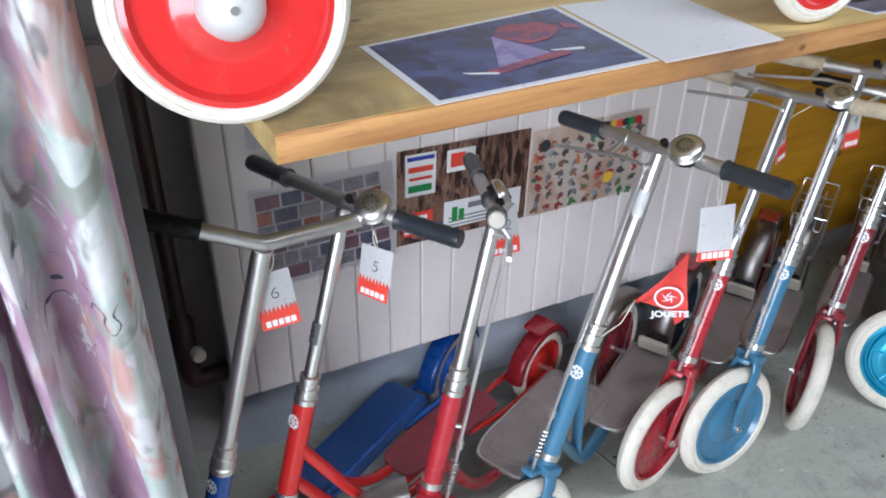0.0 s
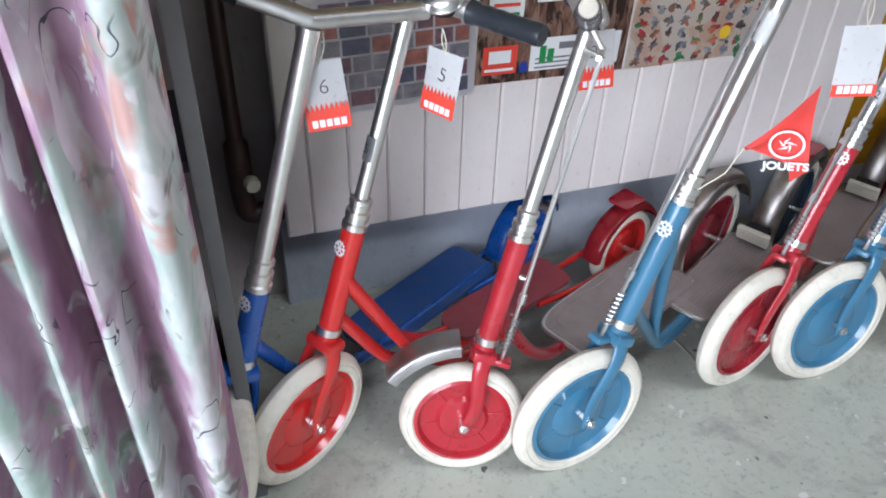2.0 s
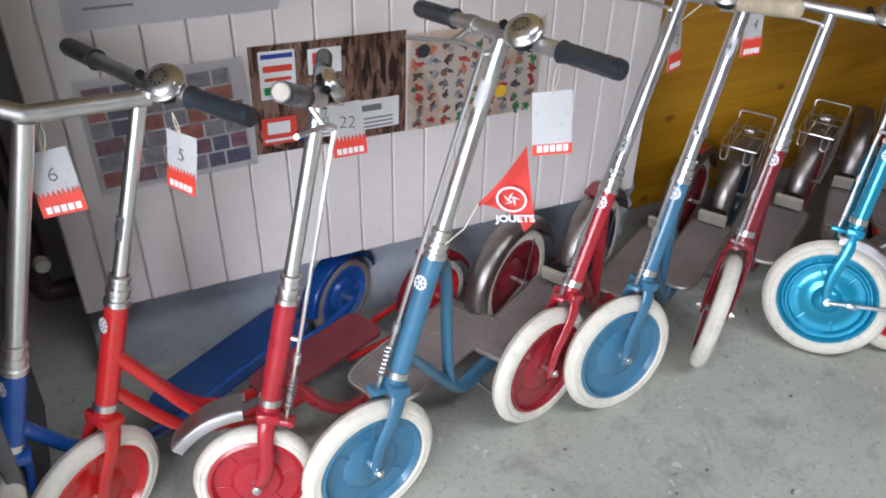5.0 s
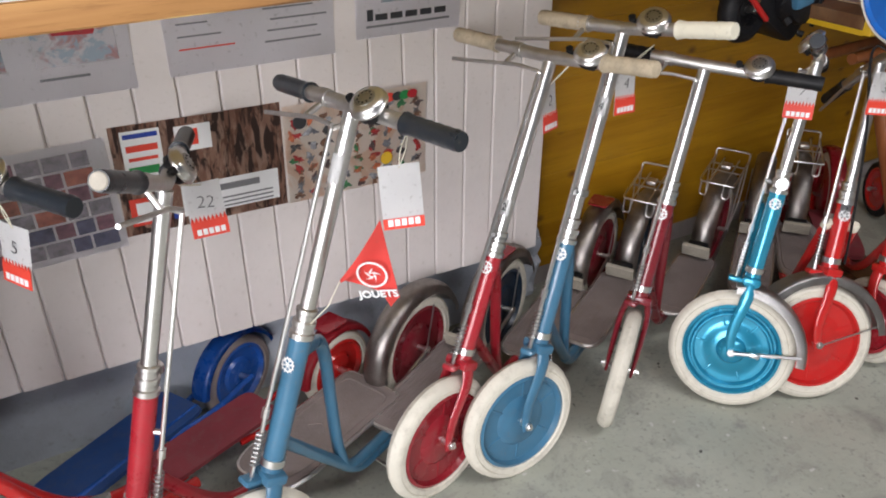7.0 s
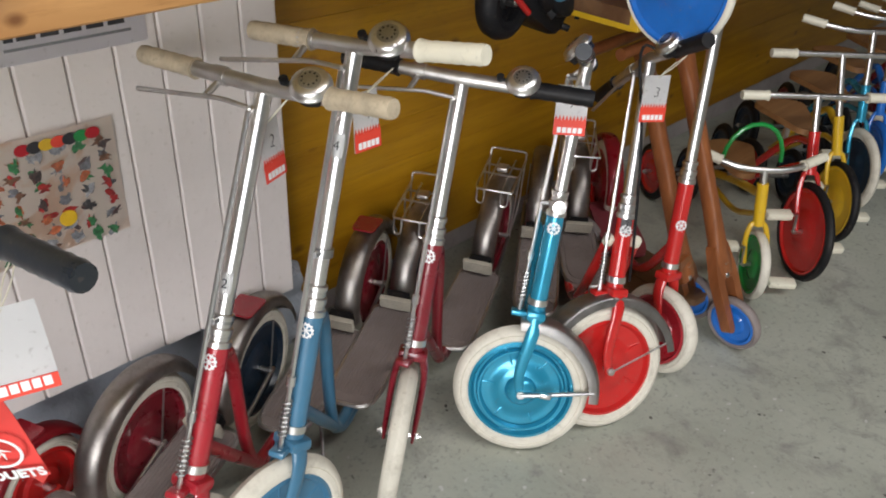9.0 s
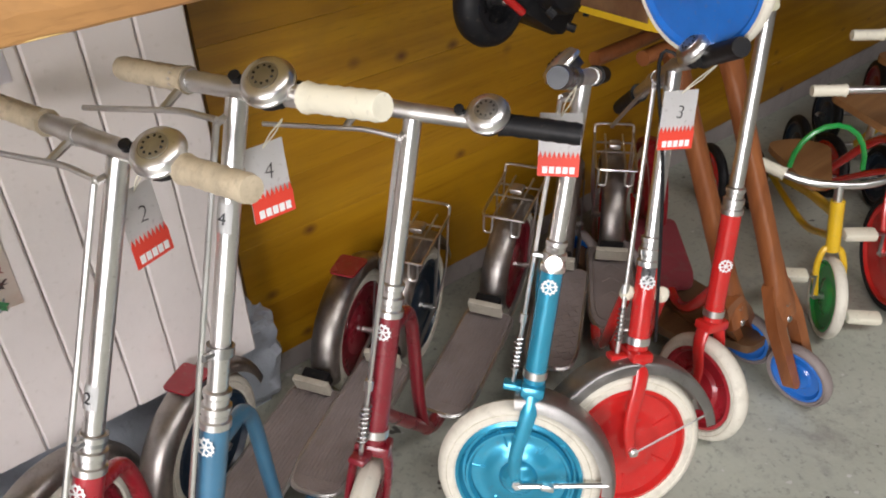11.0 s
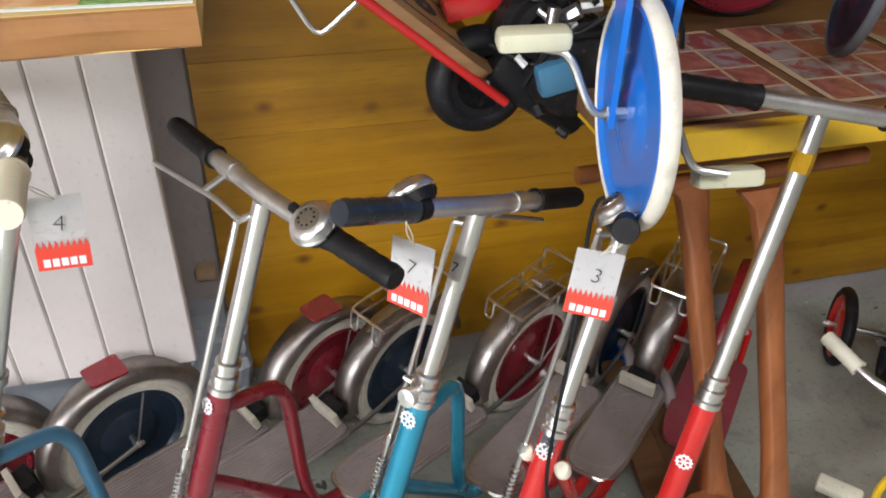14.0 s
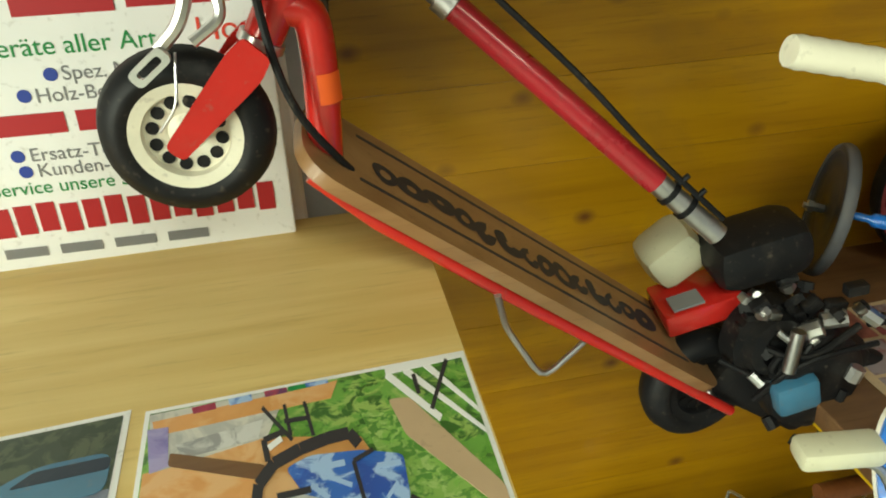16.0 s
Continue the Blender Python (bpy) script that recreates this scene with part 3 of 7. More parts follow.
def bell(parent, c, up, side, r=0.024):
    up = Vector(up).normalized()
    bm = B()
    lathe(bm, [(r, 0.0), (r * 1.08, 0.002), (r * 1.08, 0.005), (r, 0.007), (r * 0.97, r * 0.42), (r * 0.86, r * 0.54), (r * 0.6, r * 0.62), (r * 0.58, r * 0.58), (r * 0.3, r * 0.64), (0.0001, r * 0.65)], Vector(c) + up * 0.014, up, 28)
    dome = part("bell", bm, "chrome", parent, "chrome bell")
    bm = B()
    lathe(bm, [(r * 0.56, 0.0), (r * 0.54, 0.0012), (r * 0.3, 0.0022), (0.0001, 0.0026)], Vector(c) + up * (0.014 + r * 0.59), up, 24)
    cap = part("bell_cap", bm, "steel", dome, "dull embossed bell cap")
    u = up.orthogonal().normalized()
    for k in range(10):
        e = u * math.cos(k * 0.6283) + up.cross(u) * math.sin(k * 0.6283)
        bm = B()
        tube(bm, [Vector(c) + up * (0.0155 + r * 0.59) + e * r * 0.42, Vector(c) + up * (0.0163 + r * 0.59) + e * r * 0.34], 0.0013, 5)
        part("stud", bm, "black", cap)
    bm = B()
    lathe(bm, [(0.0001, 0.0), (r * 0.85, 0.0), (r * 0.92, 0.012), (0.0001, 0.012)], Vector(c) + up * 0.003, up, 20)
    s = Vector(side).normalized()
    tube(bm, [Vector(c) + up * 0.01 + s * r * 0.6, Vector(c) + up * 0.012 + s * r * 1.5], 0.004, 8)
    lathe(bm, [(0.0001, 0), (0.006, 0.001), (0.006, 0.008), (0.0001, 0.009)], Vector(c) + up * 0.012 + s * r * 1.45, up, 10)
    part("bell_base", bm, "black", dome)


def fender(parent, c, axis, fwd, a0, a1, r, w, material, label="", deep=0.024, crown=0.0075):
    """A mudguard: an arc round a wheel, from angle a0 to a1, 0 ahead, 90 up."""
    ax = Vector(axis).normalized()
    fwd = Vector(fwd).normalized()
    up = ax.cross(fwd)
    if up.z < 0:
        up = -up
    bm = B()
    rows = []
    n = 22
    sec = [(-w, -deep)] + [(w * math.cos(math.pi * (1 - q / 10)), crown * math.sin(math.pi * q / 10) ** 0.8) for q in range(11)] + [(w, -deep)]
    for i in range(n + 1):
        a = radians(a0 + (a1 - a0) * i / n)
        d = fwd * math.cos(a) + up * math.sin(a)
        rows.append([bm.verts.new(Vector(c) + d * (r + h) + ax * s) for s, h in sec])
    for a, b in zip(rows, rows[1:]):
        for k in range(len(sec) - 1):
            bm.faces.new((a[k], a[k + 1], b[k + 1], b[k]))
    bmesh.ops.solidify(bm, geom=bm.faces[:], thickness=0.0012)
    return part("mudguard", bm, material, parent, label)


def carrier(parent, R, d, side):
    """The wire luggage rack over a rear wheel."""
    o = Vector(R)
    z = 0.162
    f, b, w = -0.08, 0.075, 0.044
    pt = lambda x, y, zz: o + d * x + side * y + Vector((0, 0, zz))
    bm = B()
    tube(bm, bend([pt(f, -w, z), pt(b, -w, z + 0.012), pt(b + 0.006, -w, z + 0.035), pt(b + 0.006, w, z + 0.035), pt(b, w, z + 0.012), pt(f, w, z), pt(f, 0, z), pt(f, -w, z)], 3, 0.2), 0.0028, 6)
    rack = part("luggage_rack", bm, "chrome", parent, "chromed wire luggage rack")
    wires = [[pt(f - 0.002, q * w * 0.85, z), pt(f - 0.007, q * w * 0.85, z - 0.034), pt(f - 0.007, q * w * 0.45, z - 0.034), pt(f - 0.002, q * w * 0.45, z)] for q in (-1, 1)]
    wires += [[pt(f, y, z), pt(b, y, z + 0.011)] for y in (-w * 0.45, w * 0.45)]
    wires += [[pt(x, -w, z + 0.006), pt(x, w, z + 0.006)] for x in (-0.005, 0.042)]
    wires += [[pt(0.02, q * w, z + 0.004), pt(0.0, q * w * 0.8, 0.0)] for q in (-1, 1)]
    wires += [[pt(b - 0.005, q * w, z + 0.012), pt(0.06, q * w * 0.95, 0.06), pt(0.0, q * w * 0.8, 0.0)] for q in (-1, 1)]
    for line in wires:
        bm = B()
        tube(bm, bend(line, 3) if len(line) > 2 else line, 0.0023, 6)
        part("rack_bar", bm, "chrome", rack)
    bm = B()
    box(bm, pt(0.02, 0, z + 0.012), (0.03, 0.026, 0.012), Matrix((d, side, Vector((0, 0, 1)))).transposed(), 0.003)
    part("rack_clip", bm, "guard", rack)
    return rack


def grip(parent, a, b, material, r=0.0135):
    a, b = Vector(a), Vector(b)
    bm = B()
    n = 12
    pts, rad = [], []
    for i in range(n + 1):
        t = i / n
        pts.append(a.lerp(b, t))
        rad.append(r * (1.12 if t < 0.08 else 0.94 + 0.06 * (i % 2) if t < 0.92 else 0.9))
    tube(bm, pts, r, 14, radii=rad)
    g = part("grip", bm, material, parent)
    if material == "capped":
        bm = B()
        n = (b - a).normalized()
        lathe(bm, [(0.0001, 0.0012), (r * 0.7, 0.0012), (r * 0.78, 0.0)], b, n, 16)
        part("grip_plug", bm, "padrib", g, "pale end plug")
    return g


def scooter(F, T, R, steer, body, disc, rear_disc=None, label="", bar=(0.17, 0.17), bend_bar=0.0, grips=("grip", "grip"), bell_at=0.07, deck="rubbergrey", deck_span=(0.4, 0.77), deck_w=0.055,
            brake=True, lever=1, mudguard=None, rear="guard", rack=False, collar=0.36, badge_at=0.33, loop=True, stand=False, front_r=0.112, rear_tyre="tyre", brake_pad=True, stem_r=0.0115, hoop=False, vee=False, clamp=False, turn=0.0, ends=None, mud=(2, 100, 0.012), deck_off=0.0, deck_z=0.0, caps=False, ribs="long", boss=False):
    """A child's kick scooter. F: front hub, T: top of the stem, R: rear hub; steer: how far the wheel is turned; all in metres and degrees."""
    at = Vector((F[0], F[1], 0))
    s = thing("kick_scooter", at, label, "kick scooter", "row of kick scooters")
    f = Vector(F) - at
    t = Vector(T) - at
    r = Vector(R) - at
    a = (t - f).normalized()
    d = Vector((r.x, r.y, 0)).normalized()
    p = (d - a * d.dot(a)).normalized()
    front = p.copy()
    p = Matrix.Rotation(radians(steer), 3, a) @ p
    side = a.cross(p)  # the scooter's right seen from behind is -side
    L = (t - f).length
    rear_disc = rear_disc or disc
    rear_r = r.z - floor_at(R[0])
    bar_side, bar_p = side, p
    side = Matrix.Rotation(radians(turn), 3, a) @ side
    p = Matrix.Rotation(radians(turn), 3, a) @ p
    wheel_side, wheel_p = side, p
    wheel(s, "front_wheel", f, side, disc, front_r, label="cream tyred front wheel")
    # fork
    crown = f + a * (front_r + 0.022)
    for q in (-1, 1):
        bm = B()
        line = bend([crown + side * q * 0.016 + a * 0.006, crown + side * q * 0.0265 - a * 0.03, f + side * q * 0.0265 + a * 0.04 - p * 0.012, f + side * q * 0.0255 - a * 0.012], 5, 0.4)
        wide = [0.0135 - 0.004 * i / (len(line) - 1) for i in range(len(line))]
        wide[-1] = 0.006
        tube(bm, line, 0.0125, 14, radii=wide)
        bm.verts.ensure_lookup_table()
        for i, c in enumerate(line):
            for v in bm.verts[14 * i:14 * i + 14]:
                v.co -= side * (v.co - c).dot(side) * 0.5
        part("fork_blade", bm, body, s)
    bm = B()
    box(bm, crown + a * 0.004, (0.036, 0.05, 0.018), Matrix((p, side, a)).transposed(), 0.005)
    part("fork_crown", bm, body, s)
    bm = B()
    tube(bm, [crown + a * 0.022, crown + a * 0.034], 0.0185, 18)
    part("crown_ring", bm, "chrome", s, "chrome ring")
    side, p = bar_side, bar_p
    bm = B()
    tube(bm, [crown + a * 0.008, crown + a * 0.03, f + a * collar * 0.99], 0.0165, 18)
    part("head_tube", bm, body, s)
    if badge_at:
        badge(s, f + a * badge_at - front * 0.017, -front, a)
    bm = B()
    lathe(bm, [(0.012, -0.01), (0.0182, -0.01), (0.0182, -0.002), (0.0155, 0.0), (0.0155, 0.006), (0.0172, 0.008), (0.0172, 0.016), (0.014, 0.018), (0.014, 0.026), (0.0158, 0.028), (0.0158, 0.034), (0.012, 0.036)], f + a * collar, a, 20)
    if clamp:
        tube(bm, [f + a * (collar + 0.012), f + a * (collar + 0.012) - side * 0.034], 0.006, 10)
        lathe(bm, [(0.0001, -0.006), (0.012, -0.005), (0.012, 0.005), (0.0001, 0.006)], f + a * (collar + 0.012) - side * 0.034, side, 14)
    part("collar", bm, "chrome", s, "chromed clamp collar")
    bm = B()
    tube(bm, [f + a * (collar + 0.02), t], stem_r, 16)
    part("stem", bm, "chrome", s, "worn chrome stem tube")
    # handlebar
    tb = t + a * 0.008
    e1 = tb + side * bar[0] + p * bend_bar + a * bend_bar * 0.3
    e0 = tb - side * bar[1] + p * bend_bar + a * bend_bar * 0.3
    if ends:
        e1, e0 = Vector(ends[0]) - at, Vector(ends[1]) - at
    line = bend([e1, tb, tb, e0], 4, 0.3) if ends else bend([e1, tb + side * 0.02 if bend_bar == 0 else tb + side * 0.045, tb - side * 0.02 if bend_bar == 0 else tb - side * 0.045, e0], 4, 0.4)
    bm = B()
    tube(bm, line, 0.0108, 14)
    hb = part("handlebar", bm, "alu", s, "grey worn metal handlebar")
    for e, q, g in ((e1, 1, grips[0]), (e0, -1, grips[1])):
        if g:
            dirn = (e - tb).normalized()
            grip(hb, e - dirn * 0.092, e + dirn * 0.004, g)
    if bell_at is not None:
        q = tb + side * bell_at + p * bend_bar * abs(bell_at) / bar[0]
        if ends:
            reach = e0 if bell_at < 0 else e1
            q = tb + (reach - tb).normalized() * abs(bell_at)
        bm = B()
        tube(bm, [q - side * 0.008, q + side * 0.008], 0.0135, 14)
        part("bell_clamp", bm, "black", hb)
        bell(hb, q, (a * 0.6 - p * 0.8), side, 0.0248)
    # brake rod, lever, spring
    if brake:
        o = -p * 0.026 * lever + side * 0.004
        top = t - a * 0.025 + o
        low = crown + a * 0.012 + o * 1.15
        bm = B()
        tube(bm, [top, low + a * 0.02, low - a * 0.012], 0.0036, 8)
        tube(bm, [low + a * 0.09, low + a * 0.105], 0.0062, 8)
        rod = part("brake_rod", bm, "chrome", s)
        bm = B()
        pts = []
        for k in range(49):
            an = k * math.pi / 3
            pts.append(low + a * (0.01 + 0.0012 * k) + (p * math.cos(an) + side * math.sin(an)) * 0.0066)
        tube(bm, pts, 0.0014, 5)
        part("spring", bm, "steel", rod)
        bm = B()
        lv = (e1 - tb).normalized()
        tube(bm, bend([top + a * 0.004, top + lv * 0.045 + a * 0.006, top + lv * 0.075 + a * 0.002, top + lv * 0.185 - a * 0.012], 3), 0.0034, 8, radii=None)
        tube(bm, [tb + lv * 0.07 - a * 0.004, top + lv * 0.07 + a * 0.004], 0.0045, 8)
        tube(bm, [tb + lv * 0.06, tb + lv * 0.082], 0.0128, 12)
        tube(bm, [top, t - a * 0.02 + side * 0.01], 0.004, 8)
        part("brake_lever", bm, "alu", s, "thin metal brake lever")
        bm = B()
        box(bm, low - a * 0.013, (0.03, 0.024, 0.01), Matrix((p, side, a)).transposed(), 0.003)
        part("brake_block", bm, body, s)
    # frame: straight plane from head tube to rear
    h = d.cross(Vector((0, 0, 1)))
    D = (Vector((r.x, r.y, 0)) - Vector((f.x, f.y, 0))).length
    g = lambda x, y, z: Vector((f.x, f.y, 0)) + d * x * D + h * y + Vector((0, 0, z))
    bm = B()
    hi = f + a * (collar - 0.04)
    lo = f + a * 0.205
    x0, x1 = deck_span
    k = lambda x, y, z: Vector((f.x, f.y, 0)) + d * x + h * y + Vector((0, 0, z))
    if vee:
        for q in (-1, 1):
            top = lo + a * 0.05 + h * q * (0.026 if caps else 0.006)
            tube(bm, bend([top, k(0.19, q * 0.032, 0.15), g(x0 - 0.06, q * 0.036, 0.085), g(x0 + 0.1, q * 0.036, 0.075)], 4), 0.0105, 12)
            side_tube = part("frame_tube", bm, body, s)
            if caps:
                bm = B()
                along = (top - k(0.19, q * 0.032, 0.15)).normalized()
                lathe(bm, [(0.0001, 0.006), (0.008, 0.0055), (0.0108, 0.002), (0.0108, -0.012), (0.0001, -0.012)], top + along * 0.004, along, 16)
                part("end_cap", bm, "ivory", side_tube, "white plastic end cap")
            bm = B()
        tube(bm, bend([lo - a * 0.01, k(0.16, 0, 0.13), g(x0 - 0.06, 0, 0.07), g(x0 + 0.1, 0, 0.072)], 4), 0.0105, 12)
    elif loop:
        rear_of = k(0.205, 0, hi.z - 0.03)
        tube(bm, bend([hi, rear_of, k(0.216, 0, 0.17), k(0.236, 0, 0.085), g(x0 + 0.06, 0, 0.076), g(x1, 0, 0.076)], 6, 0.3), 0.0105, 12)
        part("upper_tube", bm, body, s)
        bm = B()
        tube(bm, bend([lo, k(0.215, 0, 0.125), k(0.27, 0, 0.062), k(0.37, 0, 0.058), g(x0 + 0.24, 0, 0.066)], 6, 0.4), 0.0105, 12)
    else:
        tube(bm, bend([lo - a * 0.005, k(0.15, 0, 0.135), g(x0 - 0.04, 0, 0.075), g(x1, 0, 0.074)], 5, 0.42), 0.0112, 12)
    part("lower_tube", bm, body, s)
    for q in (-1, 1):
        bm = B()
        tube(bm, bend([g(x1 - 0.12, q * 0.015, 0.07), g(x1 + 0.02, q * 0.036, 0.072), g(1.0, q * 0.034, r.z), g(1.012, q * 0.034, r.z)], 4), 0.0045 if rear == "guard" else 0.0065, 8)
        part("chain_stay", bm, "steel" if rear == "guard" else body, s)
    bm = B()
    w = deck_w
    xs = x0 * D
    xe = x1 * D
    m = frame_of(d, -h, Vector((0, 0, 1)), Vector((f.x, f.y, 0)) + h * deck_off + Vector((0, 0, deck_z)))
    plate(bm, rounded([(xs, -w * 0.78), (xs + 0.05, -w), (xe, -w), (xe, w), (xs + 0.05, w), (xs, w * 0.78)], 0.022), 0.084, 0.0925, m)
    dk = part("deck", bm, deck, s)
    if deck == "rubbergrey":
        bm = B()
        if ribs == "long":
            n = 13
            for i in range(n):
                y = -w * 0.84 + 1.68 * w * i / (n - 1)
                plate(bm, [(xs + 0.022, y - 0.0016), (xe - 0.012, y - 0.0016), (xe - 0.012, y + 0.0016), (xs + 0.022, y + 0.0016)], 0.0922, 0.094, m)
        elif ribs == "check":
            for i in range(int((xe - xs - 0.04) / 0.016)):
                for j in range(7):
                    x, y = xs + 0.026 + 0.016 * i, -w * 0.78 + w * 1.56 * j / 6
                    ux, uy = (0.0055, 0.003) if (i + j) % 2 else (0.003, -0.0055)
                    plate(bm, [(x - ux + uy * 0.2, y - uy - ux * 0.2), (x + ux + uy * 0.2, y + uy - ux * 0.2), (x + ux - uy * 0.2, y + uy + ux * 0.2), (x - ux - uy * 0.2, y - uy + ux * 0.2)], 0.0922, 0.0938, m)
        else:
            rim = rounded([(xs + 0.022, -w * 0.6), (xs + 0.06, -w * 0.8), (xe - 0.02, -w * 0.8), (xe - 0.02, w * 0.8), (xs + 0.06, w * 0.8), (xs + 0.022, w * 0.6)], 0.02)
            tube(bm, [m @ Vector((x, y, 0.0925)) for x, y in rim + rim[:1]], 0.0022, 6)
            for i in range(3):
                tube(bm, bend([m @ Vector((xs + 0.1 + 0.05 * i, -0.02, 0.0925)), m @ Vector((xs + 0.12 + 0.05 * i, 0.0, 0.0925)), m @ Vector((xs + 0.1 + 0.05 * i, 0.02, 0.0925))], 4), 0.0016, 6)
        part("deck_ribs", bm, deck, dk)
        bm = B()
        edge = rounded([(xs - 0.002, -w * 0.79), (xs + 0.05, -w - 0.002), (xe + 0.002, -w - 0.002), (xe + 0.002, w + 0.002), (xs + 0.05, w + 0.002), (xs - 0.002, w * 0.79)], 0.022)
        tube(bm, [m @ Vector((x, y, 0.0875)) for x, y in edge + edge[:1]], 0.0046, 6)
        part("deck_trim", bm, "alu", dk, "bright metal edge trim")
    # rear
    axr = -h
    wheel(s, "rear_wheel", r, axr, rear_disc, rear_r, rear_tyre)
    if rear == "guard":
        guard = fender(s, r, axr, -d, -6, 165, rear_r + 0.007, 0.027, rear, "dull rounded mudguard", 0.003, 0.021)
    else:
        guard = fender(s, r, axr, -d, 4, 160, rear_r + 0.01, 0.021, rear, "painted mudguard", 0.006)
    if rear == "guard":
        for q in (-1, 1):
            bm = B()
            tube(bm, [r + h * q * 0.033, r + h * q * 0.031 + Vector((0, 0, 0.1)) + d * 0.03], 0.0018, 6)
            part("wire_strut", bm, "steel", guard)
    if brake_pad:
        c = r - d * 0.168 + Vector((0, 0, 0.016))
        rot = Matrix((d, -h, Vector((0, 0, 1)))).transposed() @ Matrix.Rotation(-0.3, 3, "Y")
        bm = B()
        box(bm, c - Vector((0, 0, 0.004)), (0.03, 0.05, 0.03), rot, 0.003)
        pad = part("foot_brake", bm, "black", s, "foot brake pedal with cream ribs")
        for i in range(5):
            bm = B()
            box(bm, c + rot @ Vector((-0.014, 0, -0.012 + 0.0066 * i)), (0.012, 0.068, 0.0044), rot, 0.0012)
            part("pedal_rib", bm, "padrib", pad)
    if hoop:
        bm = B()
        tb2 = r + d * 0.105 + Vector((0, 0, 0.075))
        plate(bm, rounded([(-0.03, -0.024), (0.03, -0.028), (0.03, 0.028), (-0.03, 0.024)], 0.008), -0.002, 0.002, frame_of(d, -h, Vector((0, 0, 1)), r - d * 0.01 + Vector((0, 0, rear_r + 0.03))))
        part("brake_plate", bm, "cherry", s, "dark red metal plate")
    if rack:
        carrier(s, r, d, -h)
    if mudguard:
        fg = fender(s, f, wheel_side, wheel_p, mud[0], mud[1], front_r + mud[2], 0.027, mudguard, "bright metal front mudguard", 0.014)
        up = wheel_side.cross(wheel_p)
        up = -up if up.z < 0 else up
        an = radians(mud[0] + 9)
        for q in (-1, 1) if mud[2] < 0.04 else ():
            bm = B()
            tube(bm, [f + wheel_side * q * 0.034, f + wheel_side * q * 0.024 + (wheel_p * math.cos(an) + up * math.sin(an)) * (front_r + mud[2] - 0.004)], 0.0042 if boss else 0.0018, 8)
            if boss:
                box(bm, f + wheel_side * q * 0.034 + wheel_p * 0.045 + up * 0.008, (0.02, 0.01, 0.01), Matrix((wheel_p, wheel_side, up)).transposed(), 0.002)
            part("mudguard_strut", bm, "chrome", fg)
    if boss:
        bm = B()
        for q in (-1, 1):
            lathe(bm, [(0.03, 0.006), (0.03, 0.012), (0.024, 0.02), (0.014, 0.026), (0.0001, 0.026)], f, wheel_side * q, 28)
        part("hub_boss", bm, body, s)
        bm = B()
        for q in (-1, 1):
            lathe(bm, [(0.074, 0.008), (0.078, 0.016), (0.081, 0.016), (0.084, 0.009)], f, wheel_side * q, 44)
        part("rim_lip", bm, body, s)
    if stand:
        bm = B()
        tube(bm, bend([g(x0 + 0.1, 0.045, 0.08), g(x0 + 0.02, 0.08, 0.004), g(x0 - 0.02, 0.06, 0.003), g(x0 - 0.06, 0.01, 0.06)], 4), 0.0032, 8)
        part("kickstand", bm, "steel", s, "bent wire kickstand")
    return s, tb, side, a, p, front


def scoot(F, T, R, **k):
    k.setdefault("front_r", 0.112 - floor_at(F[0]))
    z = k["front_r"] + floor_at(F[0])
    rear_r = k.pop("rear_r", 0.108 - floor_at(R[0]))
    return scooter((F[0], F[1], z), T, (R[0], R[1], rear_r + floor_at(R[0])), **k)


S1 = scoot((0.186, 1.411), (0.362, 1.42, 0.727), (0.84, 1.785), rear_r=0.092, steer=66, body="blue", disc="blue", rear_tyre="rubbergrey", label="blue kick scooter with a bent chrome handlebar", deck="dullblue", rear="blue", bell_at=None, brake=False, loop=False, grips=("black", None), ends=((0.209, 1.445, 0.803), (0.502, 1.44, 0.725)), stem_r=0.0125, brake_pad=False, collar=0.3, badge_at=0.268, deck_span=(0.4, 0.85), deck_w=0.056, deck_off=-0.035, deck_z=-0.008)
S2 = scoot((0.309, 1.422), (0.498, 1.485, 0.722), (1.03, 1.708), rear_r=0.088, steer=17, turn=-7, body="red", disc="red", label="bright red kick scooter with chrome stem", deck="dullred", rear="crimson", vee=True, brake=False, bell_at=-0.05, brake_pad=False, hoop=True, collar=0.343, badge_at=0.302, deck_span=(0.41, 0.775), ends=((0.43, 1.697, 0.716), (0.597, 1.337, 0.724)), deck_off=-0.024, deck_w=0.046, stem_r=0.0104)
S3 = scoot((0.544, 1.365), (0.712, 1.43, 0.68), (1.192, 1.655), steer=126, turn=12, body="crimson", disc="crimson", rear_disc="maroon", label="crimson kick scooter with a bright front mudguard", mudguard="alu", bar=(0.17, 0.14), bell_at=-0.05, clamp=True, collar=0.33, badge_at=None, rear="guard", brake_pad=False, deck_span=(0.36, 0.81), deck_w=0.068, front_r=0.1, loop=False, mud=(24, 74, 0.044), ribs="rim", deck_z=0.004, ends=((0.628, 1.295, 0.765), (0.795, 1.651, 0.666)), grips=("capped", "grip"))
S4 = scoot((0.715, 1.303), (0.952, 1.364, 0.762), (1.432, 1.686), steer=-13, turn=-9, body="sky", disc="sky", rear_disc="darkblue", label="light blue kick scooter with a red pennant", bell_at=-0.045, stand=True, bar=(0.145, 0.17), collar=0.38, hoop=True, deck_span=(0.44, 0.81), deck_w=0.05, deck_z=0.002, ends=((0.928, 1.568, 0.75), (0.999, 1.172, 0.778)))
